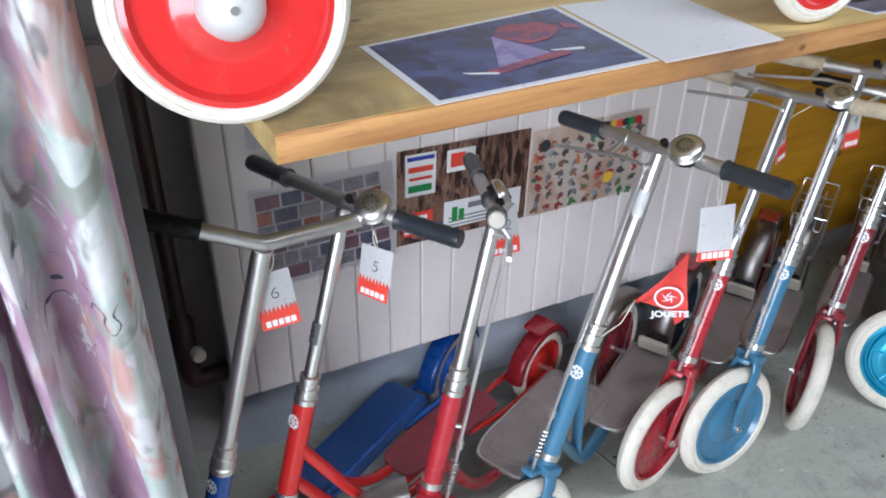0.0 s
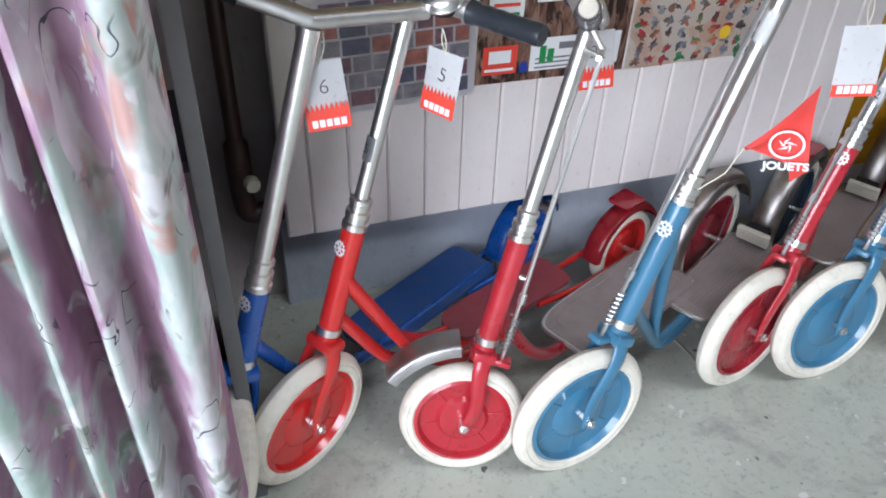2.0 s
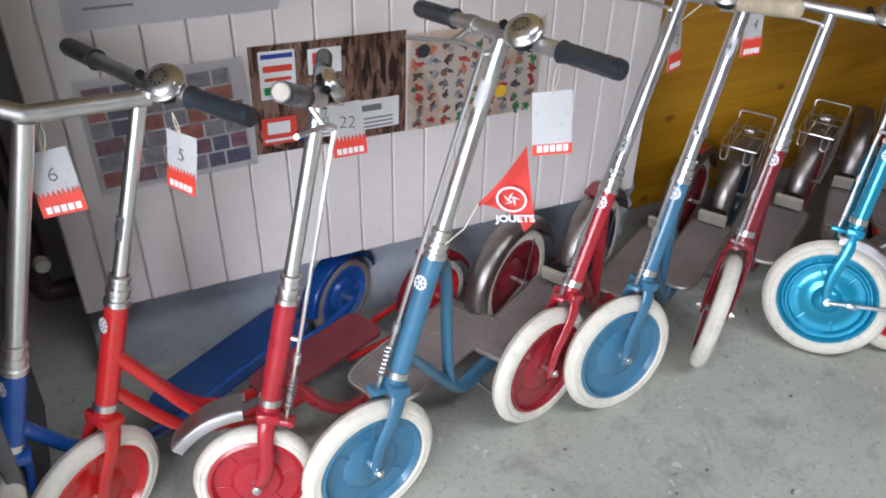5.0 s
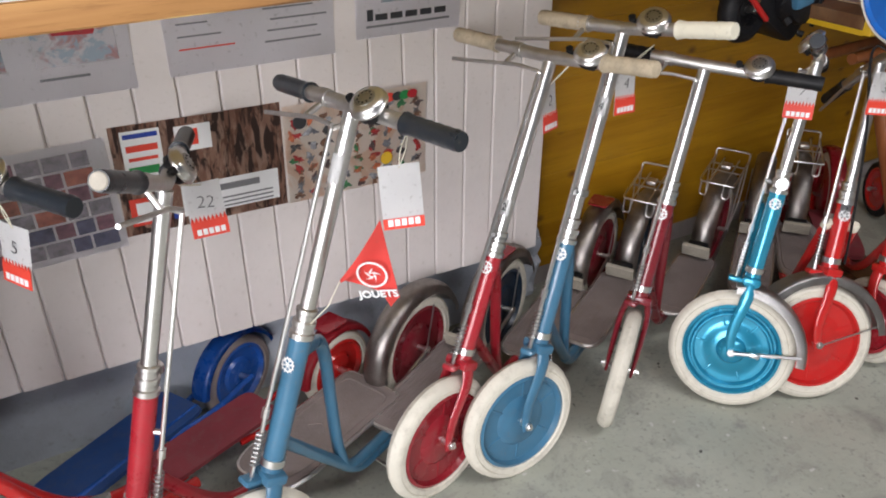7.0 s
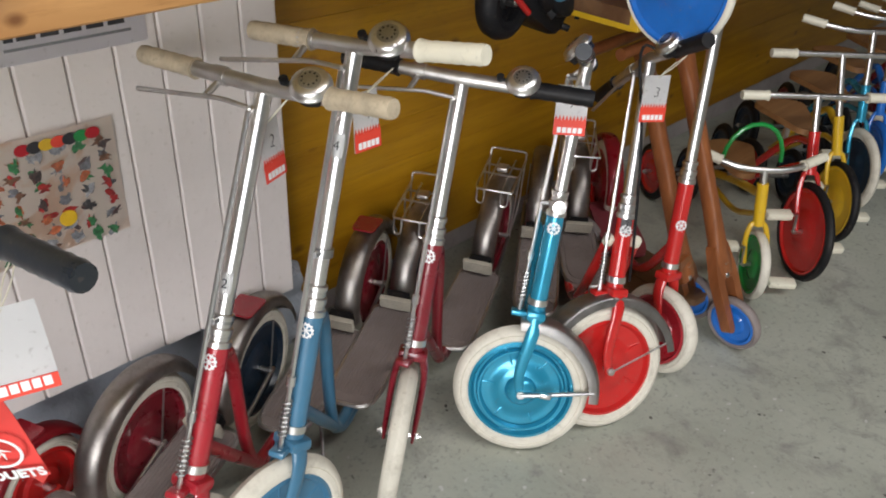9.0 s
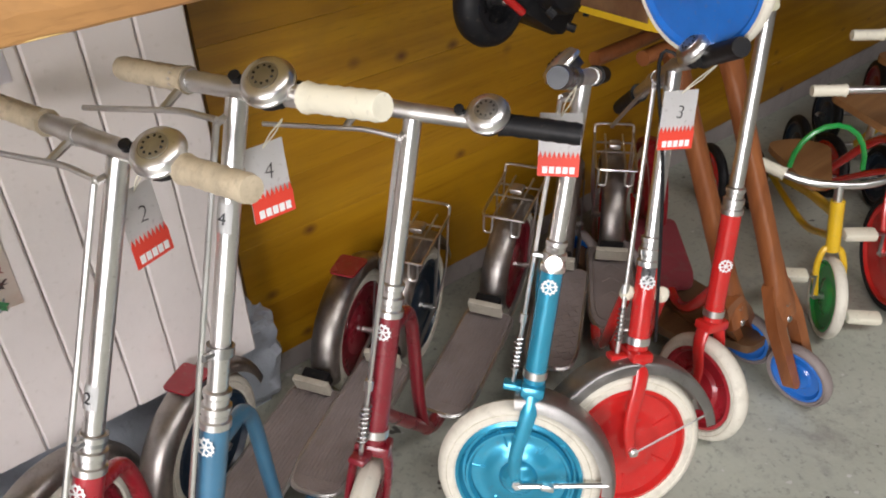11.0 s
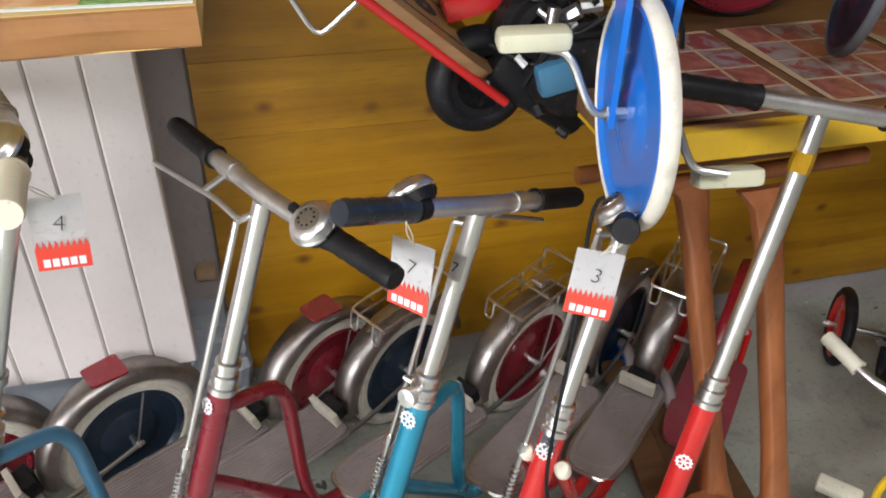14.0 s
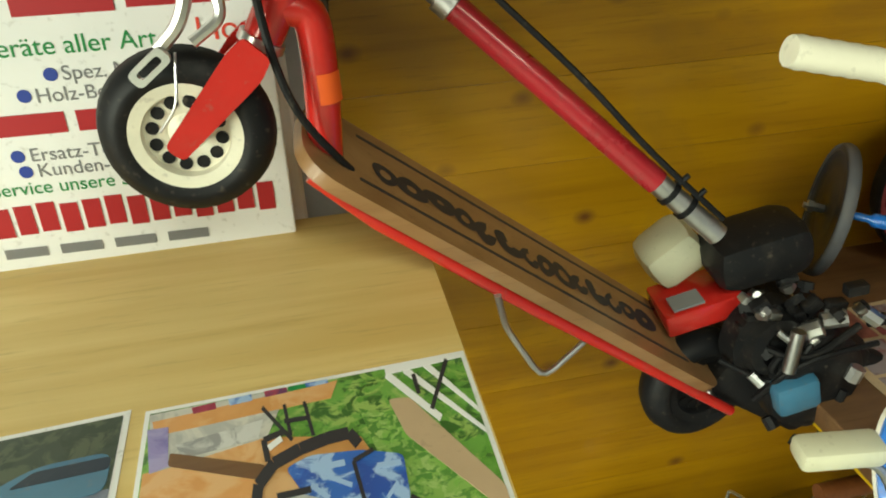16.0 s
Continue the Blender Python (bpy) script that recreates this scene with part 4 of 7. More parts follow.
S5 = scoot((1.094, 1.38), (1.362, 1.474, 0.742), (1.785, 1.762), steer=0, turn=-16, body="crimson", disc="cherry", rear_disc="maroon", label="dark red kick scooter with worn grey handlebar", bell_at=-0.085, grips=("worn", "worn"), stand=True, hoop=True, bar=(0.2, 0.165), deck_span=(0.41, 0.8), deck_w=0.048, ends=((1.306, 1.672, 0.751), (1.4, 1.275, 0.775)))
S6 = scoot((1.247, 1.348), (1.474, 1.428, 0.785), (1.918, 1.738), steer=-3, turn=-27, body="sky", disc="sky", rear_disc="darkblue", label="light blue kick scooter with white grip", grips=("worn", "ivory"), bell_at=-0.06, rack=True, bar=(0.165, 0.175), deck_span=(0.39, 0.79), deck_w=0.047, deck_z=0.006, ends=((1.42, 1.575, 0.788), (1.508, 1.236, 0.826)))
S7 = scoot((1.515, 1.369), (1.697, 1.438, 0.688), (2.16, 1.712), steer=-2, turn=14, body="maroon", disc="maroon", label="dark red kick scooter with black grips", grips=("black", "black"), bar=(0.21, 0.21), rack=True, bell_at=-0.095, deck_span=(0.39, 0.79), deck_w=0.046, deck_off=0.004, ends=((1.607, 1.61, 0.704), (1.808, 1.272, 0.688)))
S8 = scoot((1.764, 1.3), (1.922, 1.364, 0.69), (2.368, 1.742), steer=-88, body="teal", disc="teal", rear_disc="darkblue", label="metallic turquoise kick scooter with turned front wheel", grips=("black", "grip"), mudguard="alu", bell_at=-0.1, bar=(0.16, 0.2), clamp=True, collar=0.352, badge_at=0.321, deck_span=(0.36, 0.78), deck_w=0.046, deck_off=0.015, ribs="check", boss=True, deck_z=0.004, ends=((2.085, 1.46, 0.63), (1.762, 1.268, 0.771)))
S9 = scoot((1.935, 1.23), (2.096, 1.344, 0.665), (2.466, 1.7), steer=-70, body="red", disc="red", label="bright red kick scooter with turned front wheel", grips=("black", "black"), mudguard="alu", vee=True, collar=0.31, badge_at=0.277, rack=True, bell_at=-0.09, bar=(0.16, 0.175), deck_span=(0.44, 0.84), deck_w=0.046, caps=True, mud=(15, 150, 0.016), ribs="rim", ends=((2.197, 1.502, 0.528), (2.01, 1.205, 0.757)))
S10 = scoot((2.166, 1.238), (2.3, 1.33, 0.785), (2.6, 1.69), steer=33, body="red", disc="crimson", label="slim red kick scooter with a long grey stem", grips=("black", "black"), loop=False, brake=False, bell_at=None, front_r=0.1, deck="dullred", rear="crimson", collar=0.34, badge_at=0.242, brake_pad=False, deck_span=(0.45, 0.88), deck_off=0.0)


def sticker(scooter_made, at_len, words, r, half, material, ink="ink", wide=1.6, turn=0.0):
    """A small label stuck round a tube, with its number."""
    ob, tb, side, a, _, p = scooter_made
    c = tb - a * at_len
    out = Matrix.Rotation(radians(turn), 3, a) @ -p
    bm = B()
    rows = []
    for i in range(9):
        an = wide * (i / 8 - 0.5)
        e = out * math.cos(an) + a.cross(out) * math.sin(an)
        rows.append([bm.verts.new(c + e * r - a * half), bm.verts.new(c + e * r + a * half)])
    for q, w in zip(rows, rows[1:]):
        bm.faces.new((q[0], w[0], w[1], q[1]))
    bmesh.ops.solidify(bm, geom=bm.faces[:], thickness=0.0005)
    st = part("sticker", bm, material, ob, "small label stuck on the tube")
    if words:
        letters("number", words, 0.018, ink, st, frame_of(a.cross(out), a, out, c + out * (r + 0.0012) - a * 0.006), 0.0002, "CENTER")


sticker(S2, 0.2, "5", 0.0125, 0.017, "greyink", "ink")
sticker(S4, 0.085, "", 0.0125, 0.02, "paper")
sticker(S5, 0.26, "2", 0.0125, 0.014, "paper")
sticker(S6, 0.13, "4", 0.0125, 0.016, "paper")
sticker(S8, 0.075, "7", 0.0125, 0.016, "alu")
sticker(S9, 0.305, "3", 0.0172, 0.018, "greyink", "ink", 1.3)
sticker(S10, 0.062, "", 0.0125, 0.012, "sun_yellow", wide=6.2)
for made, lift in ((S3, 0.36), (S5, 0.31), (S6, 0.28), (S8, 0.25)):
    ob, tb, side, a, p, _ = made
    c = tb - a * lift
    bm = B()
    lathe(bm, [(0.0122, -0.006), (0.0155, -0.006), (0.0155, 0.006), (0.0122, 0.006)], c, a, 16, closed=True)
    tube(bm, [c - p * 0.012, c - p * 0.03], 0.0045, 8)
    part("rod_guide", bm, "steel", ob)
# black brake cable of the bright red one
ob, tb, side, a, p, _ = S9
bm = B()
tube(bm, bend([tb - side * 0.06, tb - side * 0.03 - p * 0.05 + a * 0.03, tb - side * 0.045 - a * 0.14 - p * 0.02, tb - side * 0.04 - a * 0.33, tb - a * 0.42 + p * 0.03], 5, 0.4), 0.0026, 8)
part("brake_cable", bm, "black", ob, "black brake cable")


# ---- curtain ----
def curtain_mat():
    """Loose watercolour petals and leaves in several inks, with thin dark pen strokes."""
    m, n, l, b = nodes_of("floral_curtain_cloth")
    v = mapping(n, l)

    def moved(k):
        of = n.new("ShaderNodeVectorMath")
        of.inputs[1].default_value = (2.7 * k, 5.1 * k, 1.9 * k)
        l.new(v, of.inputs[0])
        return of.outputs[0]

    def noise_of(k, sc, de=4.0, di=0.5):
        nz = node(n, "ShaderNodeTexNoise", Scale=sc, Detail=de, Roughness=0.55, Distortion=di)
        l.new(moved(k), nz.inputs["Vector"])
        return nz.outputs[0]
    # printed bands phased to the folds: lit ridges painted pale, shaded recesses mauve
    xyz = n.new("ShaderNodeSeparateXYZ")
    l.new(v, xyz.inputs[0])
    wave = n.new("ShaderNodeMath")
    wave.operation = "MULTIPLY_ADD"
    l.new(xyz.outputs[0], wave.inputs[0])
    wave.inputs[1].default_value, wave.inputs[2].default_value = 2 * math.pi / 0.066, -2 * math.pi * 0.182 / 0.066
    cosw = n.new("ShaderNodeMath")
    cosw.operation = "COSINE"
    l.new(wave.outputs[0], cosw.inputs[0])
    fold_light = n.new("ShaderNodeMath")
    fold_light.operation = "MULTIPLY_ADD"
    l.new(cosw.outputs[0], fold_light.inputs[0])
    fold_light.inputs[1].default_value = 0.16
    l.new(noise_of(31, 6.0, 3.0, 0.8), fold_light.inputs[2])
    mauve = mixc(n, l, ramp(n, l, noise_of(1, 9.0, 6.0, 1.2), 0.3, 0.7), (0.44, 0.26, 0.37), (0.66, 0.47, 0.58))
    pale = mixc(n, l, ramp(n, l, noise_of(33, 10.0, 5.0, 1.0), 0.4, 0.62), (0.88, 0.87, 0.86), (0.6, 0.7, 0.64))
    c = mixc(n, l, ramp(n, l, fold_light.outputs[0], 0.41, 0.52), mauve, pale)
    spec = [((0.72, 0.46, 0.4), 8.0, 0.6, 0.66), ((0.3, 0.28, 0.27), 9.0, 0.63, 0.67), ((0.9, 0.9, 0.9), 10.0, 0.6, 0.63), ((0.42, 0.47, 0.4), 10.0, 0.6, 0.65)]
    for k, (col, sc, lo, hi) in enumerate(spec):
        shade = mixc(n, l, ramp(n, l, noise_of(k + 9, 22.0, 5.0, 1.0), 0.3, 0.7), col, tuple(0.7 * x + 0.3 * y for x, y in zip(col, (0.7, 0.6, 0.62))))
        c = mixc(n, l, ramp(n, l, noise_of(k + 2, sc, 3.0, 0.9), lo, hi), c, shade)
    # pen strokes: thin rims of a few large cells
    rim = n.new("ShaderNodeMath")
    rim.operation = "COMPARE"
    l.new(noise_of(17, 8.0, 1.0, 2.0), rim.inputs[0])
    rim.inputs[1].default_value, rim.inputs[2].default_value = 0.5, 0.006
    some = n.new("ShaderNodeMath")
    some.operation = "MULTIPLY"
    l.new(rim.outputs[0], some.inputs[0])
    l.new(ramp(n, l, noise_of(23, 11.0, 2.0), 0.54, 0.6), some.inputs[1])
    c = mixc(n, l, some.outputs[0], c, (0.12, 0.12, 0.15))
    l.new(c, b.inputs["Base Color"])
    b.inputs["Roughness"].default_value = 0.8
    wv = node(n, "ShaderNodeTexNoise", Scale=400.0, Detail=1.0)
    l.new(v, wv.inputs["Vector"])
    bp = node(n, "ShaderNodeBump", Strength=0.15, Distance=0.001)
    l.new(wv.outputs[0], bp.inputs["Height"])
    l.new(bp.outputs[0], b.inputs["Normal"])
    return m


bm = B()
rows = []
NX, NZ = 300, 36
RIDGES = [(-0.48, 0.03), (-0.36, 0.03), (-0.25, 0.026), (-0.15, 0.03), (-0.075, 0.017), (0.0, 0.02), (0.055, 0.012), (0.105, 0.013), (0.178, 0.024)]
for j in range(NZ + 1):
    z = 0.03 + 2.2 * j / NZ
    row = []
    for i in range(NX + 1):
        x = -0.62 + 0.826 * i / NX
        y = 1.293
        for k, (c, wd) in enumerate(RIDGES):
            c2 = c + (0.01 * math.sin(1.3 * z + 2.1 * k) if k < 8 else 0.0)
            y -= 0.078 * math.exp(-abs((x - c2) / wd) ** 3.0)
        y += 0.006 * math.sin(x * 60 + z * 2.2) + 0.004 * math.sin(z * 9 + x * 25)
        row.append(bm.verts.new((x, y, z)))
    rows.append(row)
for a, b in zip(rows, rows[1:]):
    for i in range(NX):
        bm.faces.new((a[i], a[i + 1], b[i + 1], b[i]))
bmesh.ops.solidify(bm, geom=bm.faces[:], thickness=0.003)
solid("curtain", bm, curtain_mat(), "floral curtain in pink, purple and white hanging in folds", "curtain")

# ---- left corner: post, pipe, ledge ----
cab = thing("cabinet_side", (0.222, 1.6, 0.0), "grey painted cabinet side board with a pale worn front edge", "cabinet side")
bm = B()
box(bm, (0, 0.004, 1.1), (0.02, 0.4, 2.24), None, 0.002)
part("side_board", bm, "post", cab, smooth=False)
bm = B()
box(bm, (0, -0.204, 1.1), (0.021, 0.014, 2.24), None, 0.003)
part("front_edge", bm, "paledge", cab, "pale chipped paint edge")
bm = B()
lathe(bm, [(0.0001, -0.012), (0.019, -0.012), (0.02, -0.006), (0.02, 0.012), (0.0001, 0.012)], (0.215, 1.38, 0.998), (0.1, -1, 0), 20)
solid("wooden_peg", bm, "rubbergrey", "round wooden rail end beside the cabinet side", "peg")
pipe = thing("water_pipe", (0.289, 1.803, 0.32), "dark brown painted water pipe with a small valve", "pipe")
bm = B()
tube(bm, [(0, 0, 0.0), (0.0, 0, 2.1)], 0.014, 14)
part("riser", bm, "pipe", pipe)
bm = B()
tube(bm, bend([(0, 0, 0.02), (0, 0, -0.055), (0.01, 0, -0.075), (0.07, 0, -0.075)], 5, 0.4), 0.02, 14)
part("elbow", bm, "pipe", pipe)
bm = B()
lathe(bm, [(0.014, -0.05), (0.021, -0.05), (0.022, 0.0), (0.021, 0.04), (0.014, 0.05)], (0, 0, 0.03), (0, 0, 1), 16)
part("coupling", bm, "pipe", pipe)
bm = B()
lathe(bm, [(0.0001, 0.028), (0.012, 0.028), (0.014, 0.022), (0.014, 0.012), (0.008, 0.0), (0.0001, 0.0)], (0.012, -0.012, 0.005), (0.2, -1, 0), 16)
part("valve_cap", bm, "ivory", pipe, "cream valve cap")
bm = B()
box(bm, (0.09, 1.72, 0.475), (0.24, 0.24, 0.018), None, 0.002)
solid("corner_shelf", bm, "post", "small grey shelf behind the post", "shelf")
can = thing("canister", (0.127, 1.65, 0.485), "white oil canister with blue print and red cap", "canister")
bm = B()
box(bm, (0, 0, 0.1), (0.1, 0.07, 0.2), None, 0.012)
part("body", bm, "paper", can)
bm = B()
lathe(bm, [(0.0001, 0.03), (0.016, 0.03), (0.018, 0.0), (0.0001, 0.0)], (0.015, 0, 0.2), (0, 0, 1), 16)
part("cap", bm, "red", can)
bm = B()
bars(bm, [(-0.04, 0.03, 0.08, 0.05), (-0.03, 0.1, 0.055, 0.018), (-0.035, 0.13, 0.06, 0.014)], frame_of(V(1, 0, 0), V(0, 0, 1), V(0, -1, 0), V(0, -0.0352, 0)))
part("printed_label", bm, "blueink", can, smooth=False)
bx = thing("dark_crate", (0.09, 1.7, floor_at(0.09)), "dark crate with a yellow tin under the shelf", "crate")
bm = B()
box(bm, (0, 0, 0.14), (0.2, 0.2, 0.28), None, 0.008)
part("crate_body", bm, "black", bx)
bm = B()
lathe(bm, [(0.0001, 0.0), (0.05, 0.0), (0.05, 0.09), (0.046, 0.095), (0.0001, 0.095)], (0.02, -0.02, 0.28), (0, 0, 1), 20)
part("tin", bm, "sun_yellow", bx)


# ---- sheets pinned to the boards ----
def sheet(name, x0, z0, w, h, material, label, y=1.7257, curl=0.0, tilt=0.0):
    th = thing(name, (x0, y, z0), label, "poster", "sheets on the board wall")
    th.rotation_euler = (0, radians(tilt), 0)
    th["w"], th["h"], th["curl"] = w, h, curl
    bm = B()
    n = 10
    f = [[bm.verts.new((w * i / n, -curl * (j / n) ** 2 - 0.002 * math.sin(3.1 * i / n) * (0.3 + j / n), h * j / n)) for i in range(n + 1)] for j in range(n + 1)]
    for j in range(n):
        for i in range(n):
            bm.faces.new((f[j][i], f[j][i + 1], f[j + 1][i + 1], f[j + 1][i]))
    bmesh.ops.solidify(bm, geom=bm.faces[:], thickness=-0.0005)
    part("paper_sheet", bm, material, th)
    return th


def patch(th, x, z, w, h, material, name="printed_bar", lift=0.0008, outline=None):
    """A printed patch that follows its sheet's curl."""
    W0, H0, C0 = th["w"], th["h"], th["curl"]
    f = lambda px, pz: V(px, -C0 * (pz / H0) ** 2 - 0.002 * math.sin(3.1 * px / W0) * (0.3 + pz / H0) - lift, pz)
    bm = B()
    if outline:
        bm.faces.new([bm.verts.new(f(*q)) for q in outline])
    else:
        n = max(1, min(6, int(max(w, h) / 0.03)))
        g = [[bm.verts.new(f(x + w * i / n, z + h * j / n)) for i in range(n + 1)] for j in range(n + 1)]
        for j in range(n):
            for i in range(n):
                bm.faces.new((g[j][i], g[j][i + 1], g[j + 1][i + 1], g[j + 1][i]))
    bmesh.ops.recalc_face_normals(bm, faces=bm.faces)
    return part(name, bm, material, th)


rng = random.Random(5)
p1 = sheet("photo_poster", 0.424, 0.457, 0.262, 0.197, "film", "white poster with a grid of small dark photographs", tilt=-1)
inks = [mat("photo_ink_" + n, c, 0.3, var=0.5, scale=60, dirty=0.3) for n, c in (("plum", (0.2, 0.1, 0.13)), ("grey", (0.24, 0.22, 0.25)), ("brick", (0.34, 0.12, 0.09)), ("slate", (0.1, 0.1, 0.16)))]
for j in range(6):
    x = 0.01
    while x < 0.235:
        w = rng.uniform(0.024, 0.044)
        patch(p1, x, 0.012 + j * 0.029, min(w, 0.25 - x), 0.025, rng.choice(inks), "photograph")
        x += w + 0.004
bark = print_mat("bark_print", [(0.42, 0.24, 0.17), (0.2, 0.09, 0.06), (0.5, 0.32, 0.24), (0.06, 0.03, 0.025)], 22, stretch=(1.6, 1, 0.4), base=(0.33, 0.17, 0.12))
p2 = sheet("bark_poster", 0.686, 0.477, 0.284, 0.194, bark, "poster of brown tree bark with printed name plates", tilt=1.1)
for col, rows in (("whiteink", [(0.016, 0.1, 0.062, 0.084), (0.1, 0.135, 0.06, 0.045), (0.098, 0.016, 0.172, 0.058)]), ("redink", [(0.012, 0.016, 0.062, 0.05)])):
    for q in rows:
        patch(p2, *q, col, "name_plate")
for col, rows in (("redink", [(0.022, 0.148, 0.05, 0.011), (0.024, 0.132, 0.046, 0.006), (0.108, 0.145, 0.03, 0.028)]), ("greenink", [(0.022, 0.108, 0.048, 0.014), (0.115, 0.03, 0.012, 0.03), (0.13, 0.03, 0.012, 0.024)]), ("blueink", [(0.02, 0.171, 0.054, 0.008), (0.08, 0.016, 0.014, 0.018)]), ("whiteink", [(0.022, 0.036, 0.04, 0.022), (0.016, 0.022, 0.052, 0.005)]), ("greyink", [(0.15, 0.052, 0.085, 0.012), (0.108, 0.036, 0.15, 0.003), (0.108, 0.028, 0.15, 0.003), (0.108, 0.02, 0.15, 0.003)])):
    for q in rows:
        patch(p2, *q, col, "printed_bar", 0.0016)
tan = print_mat("catalogue_print", [(0.74, 0.55, 0.42), (0.82, 0.74, 0.66)], 9, base=(0.82, 0.72, 0.64))
p3 = sheet("catalogue_poster", 0.975, 0.469, 0.288, 0.188, tan, "tan catalogue poster with many small tools", curl=0.006)
tool_ink = [mat("tool_ink_" + n, c, 0.35, var=0.7, scale=130, dirt=d, dirty=0.7) for n, c, d in (
    ("black", (0.04, 0.04, 0.045), (0.4, 0.38, 0.36)), ("grey", (0.2, 0.2, 0.22), (0.05, 0.05, 0.05)), ("dark", (0.06, 0.05, 0.05), (0.3, 0.1, 0.08)), ("red", (0.42, 0.03, 0.03), (0.08, 0.05, 0.05)),
    ("steel", (0.34, 0.34, 0.36), (0.06, 0.06, 0.06)), ("brown", (0.2, 0.1, 0.06), (0.04, 0.03, 0.03)), ("orange", (0.5, 0.14, 0.06), (0.1, 0.1, 0.1)), ("green", (0.05, 0.2, 0.08), (0.04, 0.04, 0.04)))]
for k in range(126):
    i, j = k % 9, k // 9 % 7
    x, z = 0.018 + 0.031 * i + rng.uniform(-0.006, 0.006), 0.014 + 0.0235 * j + rng.uniform(-0.005, 0.005)
    n = rng.randint(9, 16)
    rot = rng.uniform(0, 3)
    out = []
    for q in range(n):
        a = 2 * math.pi * q / n
        rr = rng.uniform(0.25, 1.0)
        ex, ez = 0.0145 * rr * math.cos(a), 0.009 * rr * math.sin(a)
        out.append((x + ex * math.cos(rot) - ez * math.sin(rot), z + ex * math.sin(rot) + ez * math.cos(rot)))
    patch(p3, 0, 0, 0, 0, tool_ink[rng.randrange(8)], "tool_picture", 0.0008 + 0.000005 * k, out)
patch(p3, 0, 0, 0, 0, "sun_yellow", "yellow_disc", 0.0018, [(0.2 + 0.013 * math.cos(k * 0.35), 0.05 + 0.013 * math.sin(k * 0.35)) for k in range(18)])
patch(p3, 0, 0, 0, 0, "ink", "black_reel", 0.0018, [(0.03 + 0.013 * math.cos(k * 0.35), 0.155 + 0.013 * math.sin(k * 0.35)) for k in range(18)])
for k in range(7):
    patch(p3, 0, 0, 0, 0, ("deepred", "ink", "sun_yellow", "redink", "ink", "greenink", "deepred")[k], "tool_picture", 0.0022 + 0.0002 * k, [(0.16 + 0.016 * k + 0.011 * math.cos(q * 0.5), 0.172 + 0.009 * math.sin(q * 0.5)) for q in range(13)])
# laminated sheets higher up, curling off the wall
dull = print_mat("dull_photo", [(0.3, 0.27, 0.28), (0.36, 0.2, 0.2), (0.28, 0.34, 0.4)], 22, base=(0.46, 0.44, 0.46))
q1 = sheet("laminated_sheet", 0.43, 0.727, 0.32, 0.2, "film", "laminated sheet with two pictures of carts", curl=0.014)
for x, c in ((0.03, "sky"), (0.185, "crimson")):
    patch(q1, x, 0.05, 0.115, 0.13, dull, "picture")
    patch(q1, 0, 0, 0, 0, c, "cart_picture", 0.0014, [(x + 0.02, 0.12), (x + 0.03, 0.095), (x + 0.085, 0.092), (x + 0.1, 0.12), (x + 0.07, 0.135), (x + 0.035, 0.133)])
    patch(q1, x, 0.03, 0.07, 0.004, "greyink")
q2 = sheet("laminated_sheet", 0.8, 0.735, 0.285, 0.2, "film", "laminated sheet with lines of faded print", curl=0.012)
for k in range(8):
    patch(q2, 0.16 + 0.006 * (k % 3), 0.035 + 0.018 * k, 0.1 - 0.012 * (k % 2), 0.003, "greyink")
    patch(q2, 0.02, 0.04 + 0.02 * k, 0.09 - 0.02 * (k % 3), 0.0025, "greyink" if k else "redink")
q3 = sheet("laminated_sheet", 1.126, 0.752, 0.213, 0.2, "film", "laminated sheet with a bold heading", curl=0.012)
patch(q3, 0.022, 0.03, 0.012, 0.02, "ink")
for k in range(5):
    patch(q3, 0.038 + 0.03 * k, 0.03, 0.024, 0.011, "ink")
patch(q3, 0.02, 0.018, 0.17, 0.004, "greyink")
patch(q3, 0.05, 0.06, 0.12, 0.1, dull, "picture")


